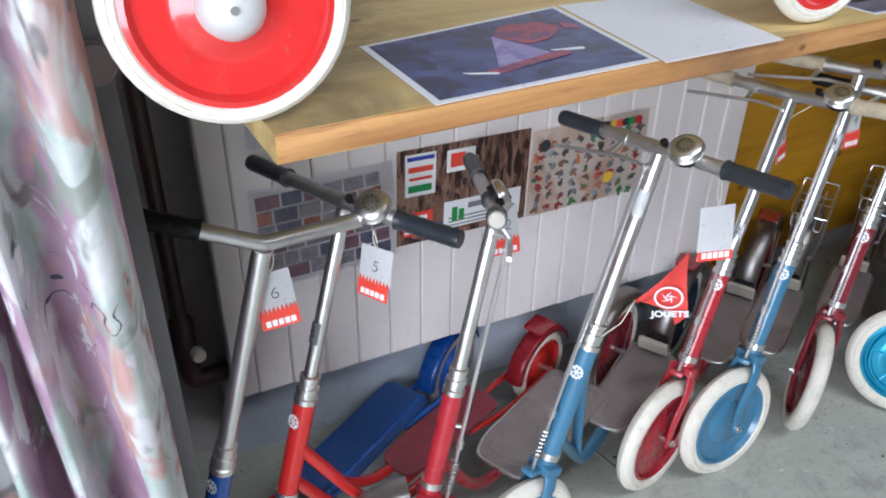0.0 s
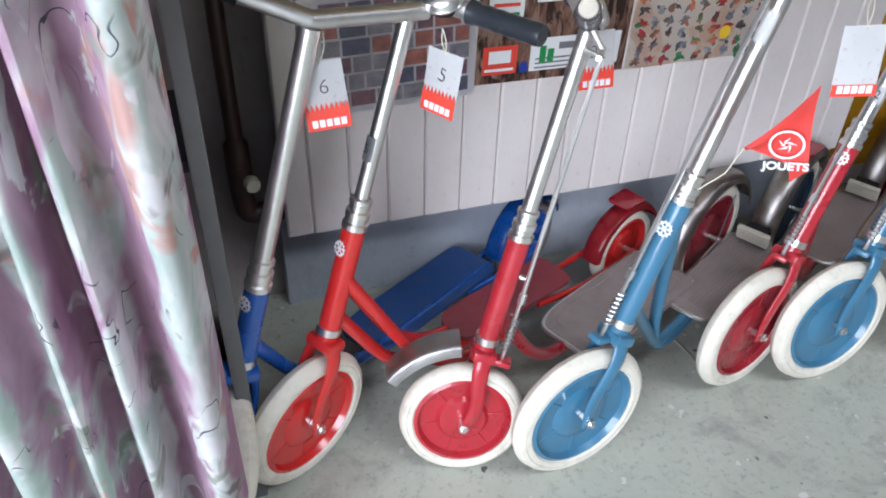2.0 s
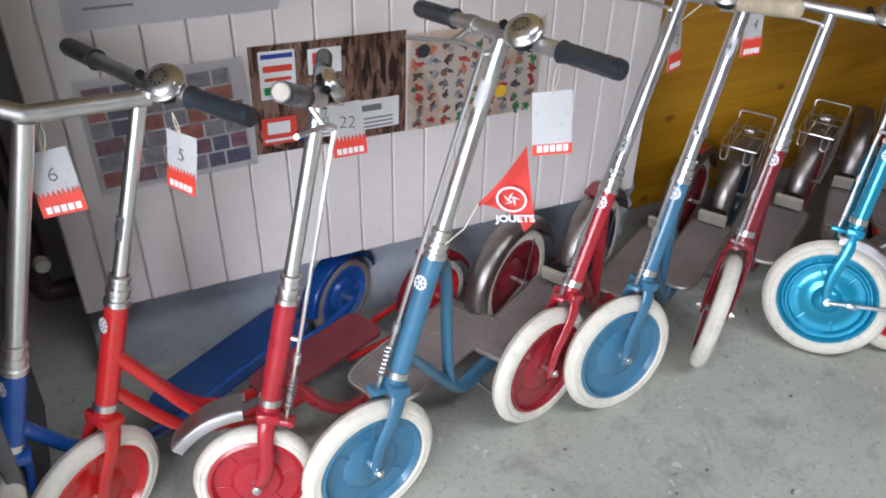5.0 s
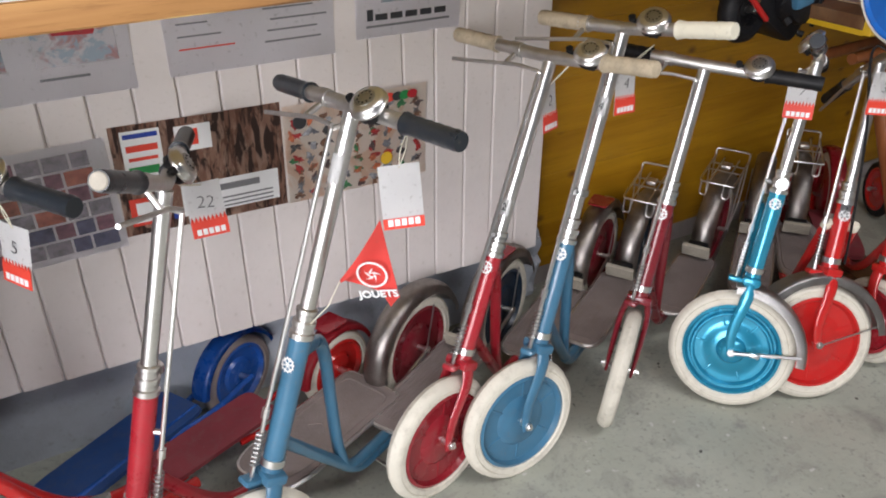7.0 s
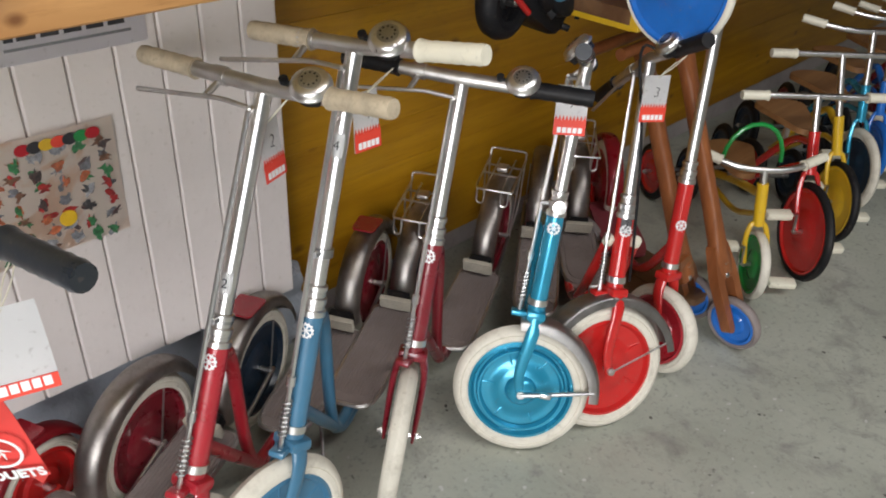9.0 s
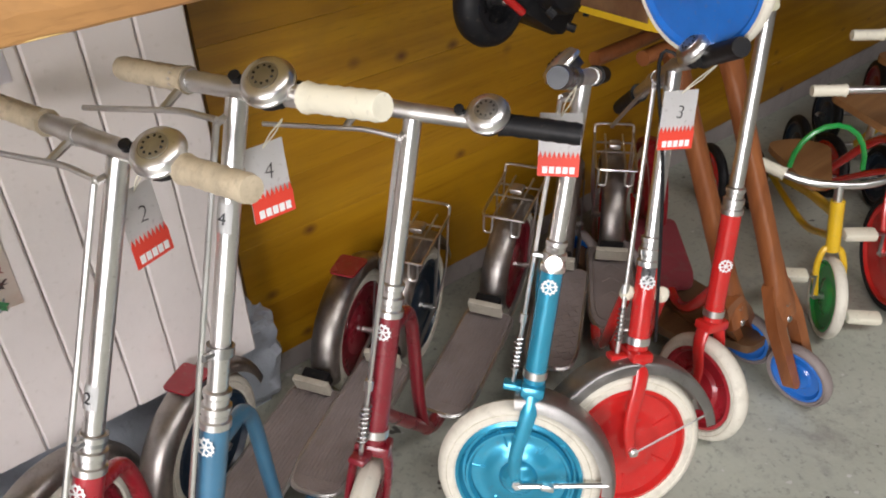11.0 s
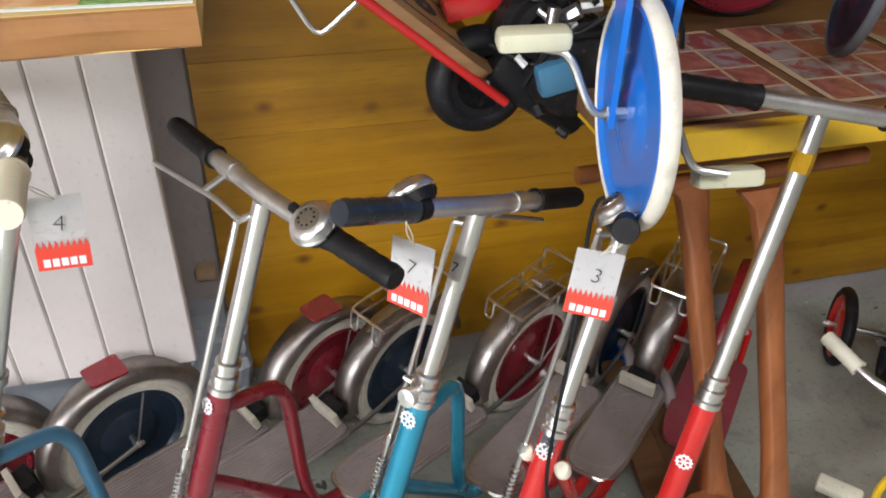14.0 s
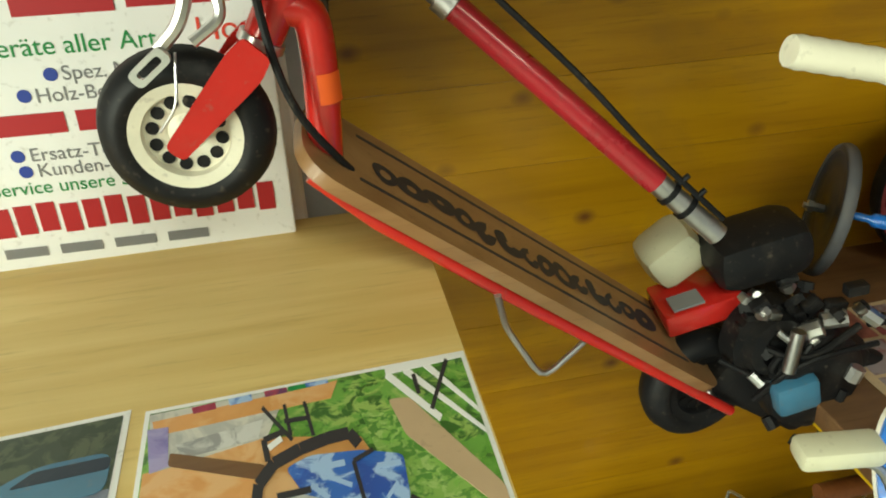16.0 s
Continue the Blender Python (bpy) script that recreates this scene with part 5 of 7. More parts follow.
# ---- price tags ----
def price_tag(c, yaw, words, tie, roll=0, back=False):
    """A paper tag on a string: a white card with a saw-edged red foot. c: its middle; tie: where the string hangs."""
    w, h = 0.052, 0.082
    m = Matrix.Translation(c) @ Euler((radians(90 - 8), radians(roll), radians(yaw))).to_matrix().to_4x4()
    th = thing("price_tag", c, "white paper price tag with a red saw-edged foot", "price tag", "price tags", m=m)
    bm = B()
    n = 6
    f = [[bm.verts.new((-w / 2 + w * i / n, -h / 2 + h * j / n, 0.0015 * math.sin(3 * i / n + 1.5 * j / n))) for i in range(n + 1)] for j in range(n + 1)]
    for j in range(n):
        for i in range(n):
            bm.faces.new((f[j][i], f[j][i + 1], f[j + 1][i + 1], f[j + 1][i]))
    bmesh.ops.solidify(bm, geom=bm.faces[:], thickness=0.0004)
    part("card", bm, "paper", th)
    bm = B()
    foot = 0.014 if back else 0.024
    saw = [(-w / 2, -h / 2), (w / 2, -h / 2), (w / 2, -h / 2 + foot)]
    k = 9
    for i in range(k):
        saw += [(w / 2 - w * (i + 0.5) / k, -h / 2 + foot + (0.0 if back else 0.009)), (w / 2 - w * (i + 1) / k, -h / 2 + foot)]
    plate(bm, saw, 0.0016, 0.0024, Matrix())
    part("red_foot", bm, "redink", th, smooth=False)
    bm = B()
    bars(bm, [(-0.02 + 0.0085 * i, -h / 2 + 0.004, 0.0065, 0.009) for i in range(5)], Matrix.Translation((0, 0, 0.0025)))
    part("white_bar", bm, "whiteink", th, smooth=False)
    if words:
        letters("number", words, 0.026, "ink", th, Matrix.Translation((0, 0.003, 0.0026)) @ Matrix.Rotation(radians(-8), 4, "Z"), 0.0002, "CENTER", -0.0006)
    top = Vector((0, h / 2 - 0.004, 0.001))
    hook = m.inverted() @ Vector(tie)
    bm = B()
    tube(bm, bend([top, top.lerp(hook, 0.5) + Vector((0.004, 0, 0)), hook], 4), 0.0008, 5)
    tube(bm, bend([top, top.lerp(hook, 0.5) - Vector((0.004, 0, 0)), hook], 4), 0.0008, 5)
    part("string", bm, "ivory", th)
    return th


price_tag((0.375, 1.432, 0.639), -8, "6", (0.378, 1.43, 0.717), -6)
price_tag((0.527, 1.452, 0.625), -58, "5", (0.526, 1.45, 0.697), 3)
price_tag((0.775, 1.5, 0.606), -8, "22", (0.735, 1.455, 0.671), -3)
price_tag((0.955, 1.234, 0.693), -20, "", (0.987, 1.275, 0.758), -3, back=True)
price_tag((1.368, 1.475, 0.662), 24, "2", (1.37, 1.428, 0.75), 4)
price_tag((1.49, 1.424, 0.687), 6, "4", (1.487, 1.367, 0.778), 4)
price_tag((1.838, 1.325, 0.645), -48, "7", (1.826, 1.295, 0.735), 0)
price_tag((2.035, 1.288, 0.628), -28, "3", (2.045, 1.25, 0.714), 4)

# pennant on the light blue scooter
pen = thing("pennant", (0.895, 1.306, 0.551), "red cloth pennant with a white round emblem and lettering", "pennant")
A, Bq, Cq, Dq = V(0, 0, 0), V(0.04, -0.05, 0.105), V(0.064, -0.05, -0.018), V(0.058, -0.035, -0.042)
bm = B()
n = 12
rows = []
for j in range(n + 1):
    t = j / n
    e = Bq.lerp(Cq, t)
    row = []
    for i in range(n + 1):
        q = A.lerp(e, i / n)
        row.append(bm.verts.new(q + V(-0.3, -1, 0) * 0.005 * math.sin(3.2 * i / n + 4 * t)))
    rows.append(row)
for a, b in zip(rows, rows[1:]):
    for i in range(n):
        bm.faces.new((a[i], a[i + 1], b[i + 1], b[i])) if i else bm.faces.new((a[0], a[1], b[1]))
bm.faces.new([bm.verts.new(p) for p in (Cq + V(-0.02, 0.012, 0.006), Cq, Dq)])
bmesh.ops.remove_doubles(bm, verts=bm.verts, dist=1e-6)
bmesh.ops.solidify(bm, geom=bm.faces[:], thickness=0.0008)
part("cloth", bm, "pennant", pen)
ux = (Bq.lerp(Cq, 0.75) - A).normalized()
nrm = ux.cross(Bq - Cq).normalized()
if nrm.y > 0:
    nrm = -nrm
uz = nrm.cross(ux)
if uz.z < 0:
    uz = -uz
mm = frame_of(ux, uz, nrm, A + ux * 0.05 + uz * 0.012 + nrm * 0.0065)
bm = B()
lathe(bm, [(0.0185, 0), (0.0215, 0), (0.0215, 0.0006), (0.0185, 0.0006)], mm @ V(0, 0, 0), nrm, 28, closed=True)
part("emblem_ring", bm, "whiteink", pen)
bm = B()
for k in range(5):
    a = k * 1.25
    plate(bm, [(0.012 * math.cos(a), 0.012 * math.sin(a)), (0.006 * math.cos(a + 0.9), 0.006 * math.sin(a + 0.9)), (0.003 * math.cos(a + 2), 0.003 * math.sin(a + 2))], 0, 0.0006, mm)
part("emblem", bm, "whiteink", pen, smooth=False)
letters("lettering", "JOUETS", 0.0165, "whiteink", pen, mm @ Matrix.Translation((-0.026, -0.038, 0.0006)), 0.0003, "LEFT", 0.0006)
bm = B()
tube(bm, [(0, 0, 0), (-0.02, 0.0, -0.035), (-0.045, 0.02, -0.072)], 0.0008, 5)
part("string", bm, "ivory", pen)

# ---- things on the left shelf ----
ZS = 0.9725
tw = thing("toy_wheel", (0.318, 1.237, ZS), "red toy wheel, white tyre and silver hub cap, on shelf", "toy wheel")
wheel(tw, "spoked_wheel", V(0, 0, 0.103), V(-0.12, -1, 0.05), "red", 0.103, "tyre", 0.013, ratio=0.83)
bm = B()
lathe(bm, [(0.0001, 0.034), (0.01, 0.0335), (0.02, 0.029), (0.0275, 0.019), (0.03, 0.0)], V(0, 0, 0.103), V(-0.12, -1, 0.05), 28)
part("hub_cap", bm, "hubcap", tw, "silver hub cap")
bm = B()
tube(bm, [(0.012, 0.03, 0.095), (0.03, 0.2, 0.09)], 0.006, 10)
part("axle", bm, "steel", tw)
tw2 = thing("toy_wheel", (1.055, 1.25, ZS), "red toy wheel with white tyre and blue fork on the shelf", "toy wheel")
wheel(tw2, "spoked_wheel", V(0, 0, 0.079), V(-0.1, -1, 0.05), "red", 0.079, "tyre", 0.012)
bm = B()
tube(bm, bend([(0.02, 0.03, 0.079), (0.08, 0.04, 0.05), (0.16, 0.05, 0.04)], 4), 0.008, 10)
part("fork", bm, "blue", tw2)


def flat_sheet(name, pts, material, label, z=ZS, th=0.0006):
    ob = thing(name, (pts[0][0], pts[0][1], z), label, "paper", "papers on the shelf")
    o = pts[0]
    bm = B()
    plate(bm, [(x - o[0], y - o[1]) for x, y in pts], 0.0, th)
    part("paper_sheet", bm, material, ob, smooth=False)
    return ob


def blot(parent, o, pts, material, z, soft=0.0):
    bm = B()
    pts = rounded(pts, soft, 4) if soft else pts
    plate(bm, [(x - o[0], y - o[1]) for x, y in pts], z - 0.0005, z)
    part("print_patch", bm, material, parent, smooth=False)


def quad_map(c):
    """Maps (u, v) of 0 to 1 onto a sheet's four corners: near left, near right, far right, far left."""
    return lambda u, v: tuple((1 - v) * ((1 - u) * c[0][k] + u * c[1][k]) + v * ((1 - u) * c[3][k] + u * c[2][k]) for k in (0, 1))


navy = print_mat("navy_photo_print", [(0.03, 0.05, 0.16), (0.06, 0.09, 0.24), (0.015, 0.02, 0.07)], 12, base=(0.035, 0.055, 0.17))
mauve = print_mat("mauve_print", [(0.2, 0.17, 0.42), (0.36, 0.32, 0.55)], 20, base=(0.28, 0.24, 0.5))
carmine = print_mat("carmine_print", [(0.3, 0.03, 0.07), (0.12, 0.04, 0.12)], 30, base=(0.36, 0.05, 0.09))
c = [(0.489, 1.196), (0.772, 1.21), (0.803, 1.454), (0.495, 1.396)]
ph = flat_sheet("photo_print", c, "paper", "blue photo print of a red cart lying on the shelf")
g = quad_map(c)
o = c[0]
blot(ph, o, [g(0.03, 0.04), g(0.97, 0.04), g(0.97, 0.96), g(0.03, 0.96)], navy, 0.0012)
blot(ph, o, [g(0.36, 0.24), g(0.66, 0.3), g(0.52, 0.72)], mauve, 0.0018)
blot(ph, o, [g(0.52, 0.72), g(0.6, 0.5), g(0.74, 0.52), g(0.86, 0.66), g(0.8, 0.8), g(0.62, 0.85)], carmine, 0.0018, 0.014)
blot(ph, o, [g(0.3, 0.26), g(0.36, 0.2), g(0.72, 0.27), g(0.7, 0.34)], carmine, 0.0021)
blot(ph, o, [g(0.22, 0.3), g(0.24, 0.27), g(0.34, 0.2), g(0.35, 0.22)], "whiteink", 0.0018)
blot(ph, o, [g(0.66, 0.37), g(0.68, 0.34), g(0.8, 0.3), g(0.8, 0.33)], "whiteink", 0.0018)
blot(ph, o, [g(0.86, 0.62), g(0.93, 0.58), g(0.93, 0.66), g(0.88, 0.72)], carmine, 0.0018)
flat_sheet("paper_sheet_loose", [(0.775, 1.2), (0.964, 1.206), (1.0, 1.44), (0.81, 1.455)], "paper", "plain white paper sheet lying on the shelf")

# right end of the shelf: two photographs
grass = print_mat("grass_print", [(0.12, 0.3, 0.05), (0.3, 0.45, 0.12), (0.05, 0.14, 0.03)], 40, base=(0.16, 0.36, 0.07))
orange = print_mat("orange_wood_print", [(0.62, 0.3, 0.1), (0.7, 0.42, 0.2)], 14, base=(0.66, 0.33, 0.12))
sawblue = print_mat("blue_saw_print", [(0.03, 0.09, 0.4), (0.35, 0.5, 0.75)], 34, base=(0.04, 0.14, 0.5))
sawgrey = print_mat("grey_saw_print", [(0.5, 0.5, 0.48), (0.3, 0.3, 0.3)], 30, base=(0.6, 0.6, 0.58))
c = [(1.421, 1.242), (1.664, 1.24), (1.669, 1.447), (1.419, 1.437)]
ph = flat_sheet("photo_print", c, "paper", "photo print of a blue chainsaw on a plank in grass")
g = quad_map(c)
o = c[0]
lawn = print_mat("bright_grass_print", [(0.2, 0.42, 0.08), (0.34, 0.5, 0.16), (0.1, 0.25, 0.05)], 70, base=(0.24, 0.42, 0.1))
pale_road = print_mat("pale_road_print", [(0.55, 0.54, 0.5), (0.42, 0.42, 0.4)], 20, base=(0.6, 0.58, 0.52))
pale_blue = flat("pale_blue_print", (0.35, 0.5, 0.75))
inset = lambda *q: [g(*e) for e in q]
blot(ph, o, inset((0.015, 0.025), (0.985, 0.025), (0.985, 0.975), (0.015, 0.975)), grass, 0.0012)
blot(ph, o, inset((0.634, 0.776), (0.856, 0.622), (0.985, 0.025), (0.718, 0.025), (0.679, 0.440)), lawn, 0.00148)
blot(ph, o, inset((0.019, 0.653), (0.360, 0.719), (0.626, 0.629), (0.726, 0.269), (0.695, 0.025), (0.015, 0.025)), orange, 0.00156)
blot(ph, o, inset((0.015, 0.966), (0.428, 0.971), (0.360, 0.719), (0.037, 0.647)), pale_road, 0.00164)
blot(ph, o, inset((0.101, 0.769), (0.350, 0.817), (0.335, 0.720), (0.125, 0.689)), sawgrey, 0.00172)
blot(ph, o, inset((0.026, 0.922), (0.581, 0.958), (0.555, 0.863), (0.039, 0.839)), orange, 0.00180)
blot(ph, o, inset((0.144, 0.923), (0.212, 0.927), (0.207, 0.966), (0.138, 0.961)), carmine, 0.00188)
blot(ph, o, inset((0.251, 0.931), (0.319, 0.936), (0.315, 0.974), (0.246, 0.970)), sawblue, 0.00196)
blot(ph, o, inset((0.358, 0.940), (0.426, 0.944), (0.423, 0.975), (0.354, 0.975)), carmine, 0.00204)
blot(ph, o, inset((0.430, 0.946), (0.498, 0.950), (0.496, 0.975), (0.427, 0.975)), "greenink", 0.00212)
blot(ph, o, inset((0.484, 0.950), (0.552, 0.954), (0.550, 0.975), (0.481, 0.975)), sawblue, 0.00220)
blot(ph, o, inset((0.015, 0.878), (0.075, 0.873), (0.087, 0.666), (0.037, 0.647)), mauve, 0.00228)
blot(ph, o, inset((0.088, 0.730), (0.354, 0.578), (0.348, 0.507), (0.085, 0.666)), "darkwood", 0.00236, 0.003)
blot(ph, o, inset((0.725, 0.790), (0.789, 0.779), (0.985, 0.286), (0.985, 0.152), (0.953, 0.200), (0.755, 0.592)), "board", 0.00244, 0.004)
blot(ph, o, inset((0.729, 0.917), (0.860, 0.623), (0.873, 0.652), (0.743, 0.951)), "whiteink", 0.00252)
blot(ph, o, inset((0.789, 0.924), (0.985, 0.520), (0.985, 0.549), (0.802, 0.960)), "whiteink", 0.00260)
blot(ph, o, inset((0.853, 0.943), (0.985, 0.625), (0.985, 0.656), (0.867, 0.975)), "whiteink", 0.00268)
blot(ph, o, inset((0.734, 0.929), (0.985, 0.951), (0.985, 0.975), (0.733, 0.975)), "whiteink", 0.00276)
blot(ph, o, inset((0.930, 0.962), (0.843, 0.699), (0.852, 0.685), (0.939, 0.946)), "ink", 0.00284)
blot(ph, o, inset((0.812, 0.902), (0.815, 0.786), (0.827, 0.789), (0.825, 0.905)), "ink", 0.00292)
blot(ph, o, inset((0.345, 0.869), (0.428, 0.666), (0.435, 0.679), (0.352, 0.884)), "ink", 0.00300)
blot(ph, o, inset((0.409, 0.869), (0.423, 0.696), (0.433, 0.696), (0.419, 0.870)), "ink", 0.00308)
blot(ph, o, inset((0.469, 0.863), (0.487, 0.673), (0.497, 0.675), (0.479, 0.865)), "ink", 0.00316)
blot(ph, o, inset((0.412, 0.765), (0.480, 0.760), (0.479, 0.783), (0.410, 0.788)), "ink", 0.00324)
blot(ph, o, inset((0.018, 0.251), (0.068, 0.270), (0.121, 0.095), (0.064, 0.043)), "whiteink", 0.00332)
blot(ph, o, inset((0.015, 0.510), (0.034, 0.476), (0.080, 0.332), (0.015, 0.331)), "redink", 0.00340)
blot(ph, o, inset((0.115, 0.319), (0.182, 0.352), (0.223, 0.230), (0.158, 0.194)), sawgrey, 0.00348, 0.004)
blot(ph, o, inset((0.162, 0.182), (0.227, 0.240), (0.289, 0.187), (0.317, 0.125), (0.266, 0.060), (0.229, 0.085)), "sun_yellow", 0.00356, 0.006)
blot(ph, o, inset((0.673, 0.239), (0.725, 0.264), (0.851, 0.112), (0.835, 0.074), (0.714, 0.136), (0.669, 0.186)), "whiteink", 0.00364, 0.005)
blot(ph, o, inset((0.724, 0.282), (0.803, 0.193), (0.813, 0.225), (0.734, 0.316)), "ink", 0.00372)
blot(ph, o, inset((0.802, 0.195), (0.851, 0.108), (0.864, 0.134), (0.815, 0.223)), "ink", 0.00380)
blot(ph, o, inset((0.409, 0.534), (0.477, 0.573), (0.622, 0.552), (0.734, 0.495), (0.730, 0.298), (0.663, 0.224), (0.597, 0.227), (0.474, 0.347)), sawblue, 0.00388, 0.005)
blot(ph, o, inset((0.477, 0.490), (0.572, 0.493), (0.571, 0.523), (0.475, 0.520)), pale_blue, 0.00396)
blot(ph, o, inset((0.521, 0.447), (0.581, 0.390), (0.585, 0.410), (0.524, 0.468)), pale_blue, 0.00404)
blot(ph, o, inset((0.657, 0.450), (0.724, 0.445), (0.724, 0.471), (0.657, 0.476)), pale_blue, 0.00412)
blot(ph, o, inset((0.471, 0.424), (0.516, 0.354), (0.523, 0.373), (0.478, 0.444)), pale_blue, 0.00420)
blot(ph, o, inset((0.673, 0.310), (0.707, 0.367), (0.702, 0.381), (0.667, 0.324)), pale_blue, 0.00428)
blot(ph, o, inset((0.386, 0.405), (0.428, 0.417), (0.594, 0.304), (0.590, 0.140), (0.542, 0.143), (0.427, 0.196), (0.390, 0.307)), sawgrey, 0.00436, 0.005)
blot(ph, o, inset((0.404, 0.363), (0.472, 0.306), (0.474, 0.317), (0.405, 0.374)), "whiteink", 0.00444)
blot(ph, o, inset((0.488, 0.288), (0.589, 0.269), (0.589, 0.283), (0.488, 0.302)), "whiteink", 0.00452)
blot(ph, o, inset((0.515, 0.223), (0.579, 0.176), (0.582, 0.192), (0.517, 0.239)), "whiteink", 0.00460)
blot(ph, o, inset((0.428, 0.325), (0.482, 0.279), (0.478, 0.234), (0.428, 0.269)), "redink", 0.00468)
blot(ph, o, inset((0.596, 0.208), (0.641, 0.223), (0.645, 0.173), (0.608, 0.162)), "ink", 0.00476, 0.004)
blot(ph, o, inset((0.355, 0.236), (0.339, 0.363), (0.314, 0.360), (0.331, 0.233)), "ink", 0.00484)
blot(ph, o, inset((0.339, 0.353), (0.349, 0.468), (0.322, 0.488), (0.313, 0.371)), "ink", 0.00492)
blot(ph, o, inset((0.346, 0.456), (0.389, 0.541), (0.369, 0.587), (0.325, 0.500)), "ink", 0.00500)
blot(ph, o, inset((0.385, 0.535), (0.458, 0.580), (0.447, 0.638), (0.373, 0.592)), "ink", 0.00508)
blot(ph, o, inset((0.457, 0.579), (0.531, 0.603), (0.524, 0.664), (0.449, 0.639)), "ink", 0.00516)
blot(ph, o, inset((0.529, 0.603), (0.595, 0.609), (0.592, 0.670), (0.525, 0.664)), "ink", 0.00524)
blot(ph, o, inset((0.583, 0.622), (0.606, 0.558), (0.628, 0.592), (0.605, 0.658)), "ink", 0.00532)
blot(ph, o, inset((0.340, 0.228), (0.417, 0.223), (0.415, 0.260), (0.337, 0.266)), "ink", 0.00540)
blot(ph, o, inset((0.590, 0.499), (0.606, 0.298), (0.616, 0.300), (0.601, 0.501)), "ink", 0.00548)
blot(ph, o, inset((0.597, 0.490), (0.655, 0.525), (0.652, 0.545), (0.594, 0.510)), "ink", 0.00556)
blot(ph, o, inset((0.371, 0.576), (0.361, 0.685), (0.344, 0.685), (0.355, 0.576)), "ink", 0.00564)
blot(ph, o, inset((0.355, 0.670), (0.413, 0.694), (0.409, 0.724), (0.350, 0.699)), "ink", 0.00572)
blot(ph, o, inset((0.369, 0.624), (0.406, 0.662), (0.399, 0.689), (0.361, 0.651)), "whiteink", 0.00580)
blot(ph, o, inset((0.386, 0.391), (0.475, 0.395), (0.473, 0.423), (0.383, 0.420)), "ink", 0.00588)
dark_trees = print_mat("dark_tree_print", [(0.03, 0.05, 0.03), (0.08, 0.1, 0.06)], 40, base=(0.04, 0.06, 0.04))
asphalt = print_mat("road_print", [(0.12, 0.14, 0.2), (0.2, 0.22, 0.28)], 10, base=(0.16, 0.18, 0.24))
c = [(1.17, 1.236), (1.409, 1.243), (1.408, 1.442), (1.165, 1.425)]
ph = flat_sheet("photo_print", c, "paper", "photo print of a road with a pale blue car")
g = quad_map(c)
o = c[0]
inset = lambda *q: [g(*e) for e in q]
blot(ph, o, inset((0.02, 0.03), (0.98, 0.03), (0.98, 0.97), (0.02, 0.97)), asphalt, 0.0012)
blot(ph, o, inset((0.02, 0.66), (0.55, 0.62), (0.56, 0.97), (0.02, 0.97)), pale_road, 0.0016)
blot(ph, o, inset((0.55, 0.62), (0.98, 0.6), (0.98, 0.97), (0.56, 0.97)), dark_trees, 0.00165)
for x in (0.1, 0.24, 0.46):
    blot(ph, o, inset((x, 0.64), (x + 0.03, 0.64), (x + 0.04, 0.97), (x + 0.01, 0.97)), "greyink", 0.0019)
blot(ph, o, inset((0.62, 0.6), (0.65, 0.7), (0.76, 0.78), (0.97, 0.78), (0.97, 0.58)), "sky", 0.0022, 0.012)
blot(ph, o, inset((0.7, 0.69), (0.76, 0.755), (0.97, 0.755), (0.97, 0.69)), "darkblue", 0.0024, 0.004)
blot(ph, o, inset((0.64, 0.585), (0.67, 0.63), (0.75, 0.63), (0.76, 0.58)), "ink", 0.0026, 0.004)
blot(ph, o, inset((0.05, 0.3), (0.06, 0.5), (0.2, 0.68), (0.34, 0.64), (0.42, 0.5), (0.36, 0.34), (0.2, 0.26)), "ink", 0.0024, 0.012)
blot(ph, o, inset((0.14, 0.42), (0.16, 0.46), (0.28, 0.44), (0.28, 0.4)), "greyink", 0.0027)
blot(ph, o, inset((0.45, 0.03), (0.49, 0.03), (0.98, 0.36), (0.98, 0.39)), "whiteink", 0.0022)

# ---- sign standing on the shelf ----
sign = thing("sign_board", (1.0, 1.693, ZS), "white sign board with red, green and grey lettering", "sign", m=pose(1.005, 1.693, ZS, 0, 1.0, 0))
bm = B()
box(bm, (0.27, 0.006, 0.24), (0.542, 0.008, 0.48), None, 0.002)
part("board", bm, "paper", sign, smooth=False)
sm = lambda x, z, y=0.0016: frame_of(V(1, 0, 0), V(0, 0, 1), V(0, -1, 0), V(x, y, z))
for k in range(13):
    bm = B()
    bars(bm, [(0.255 + 0.021 * k, 0.04 + (0.0016 * (k % 3)), 0.0165, 0.031)], sm(0, 0))
    part("red_bar", bm, "deepred", sign, smooth=False)
for k in range(7):
    bm = B()
    bars(bm, [(0.1 + 0.052 * k, 0.0165, 0.04, 0.0105)], sm(0, 0))
    part("grey_bar", bm, "greyink", sign, smooth=False)
for q in [(0.225, 0.143, 0.04, 0.02), (0.275, 0.143, 0.07, 0.02), (0.355, 0.143, 0.03, 0.02), (0.21, 0.248, 0.1, 0.026), (0.325, 0.25, 0.085, 0.026), (0.42, 0.252, 0.09, 0.026)]:
    bm = B()
    bars(bm, [q], sm(0, 0))
    part("red_bar", bm, "deepred", sign, smooth=False)
letters("lettering", "Service unsere Stärke", 0.019, "greenink", sign, sm(0.262, 0.084), 0.0003)
letters("lettering", "Motorgeräte aller Art -", 0.0235, "greenink", sign, sm(0.232, 0.216), 0.0003)
letters("lettering", "Hon", 0.031, "redink", sign, sm(0.474, 0.218), 0.0003)
letters("lettering", "Spez. M", 0.019, "greyink", sign, sm(0.352, 0.192), 0.0003)
letters("lettering", "Holz-Bea", 0.019, "greyink", sign, sm(0.325, 0.173), 0.0003)
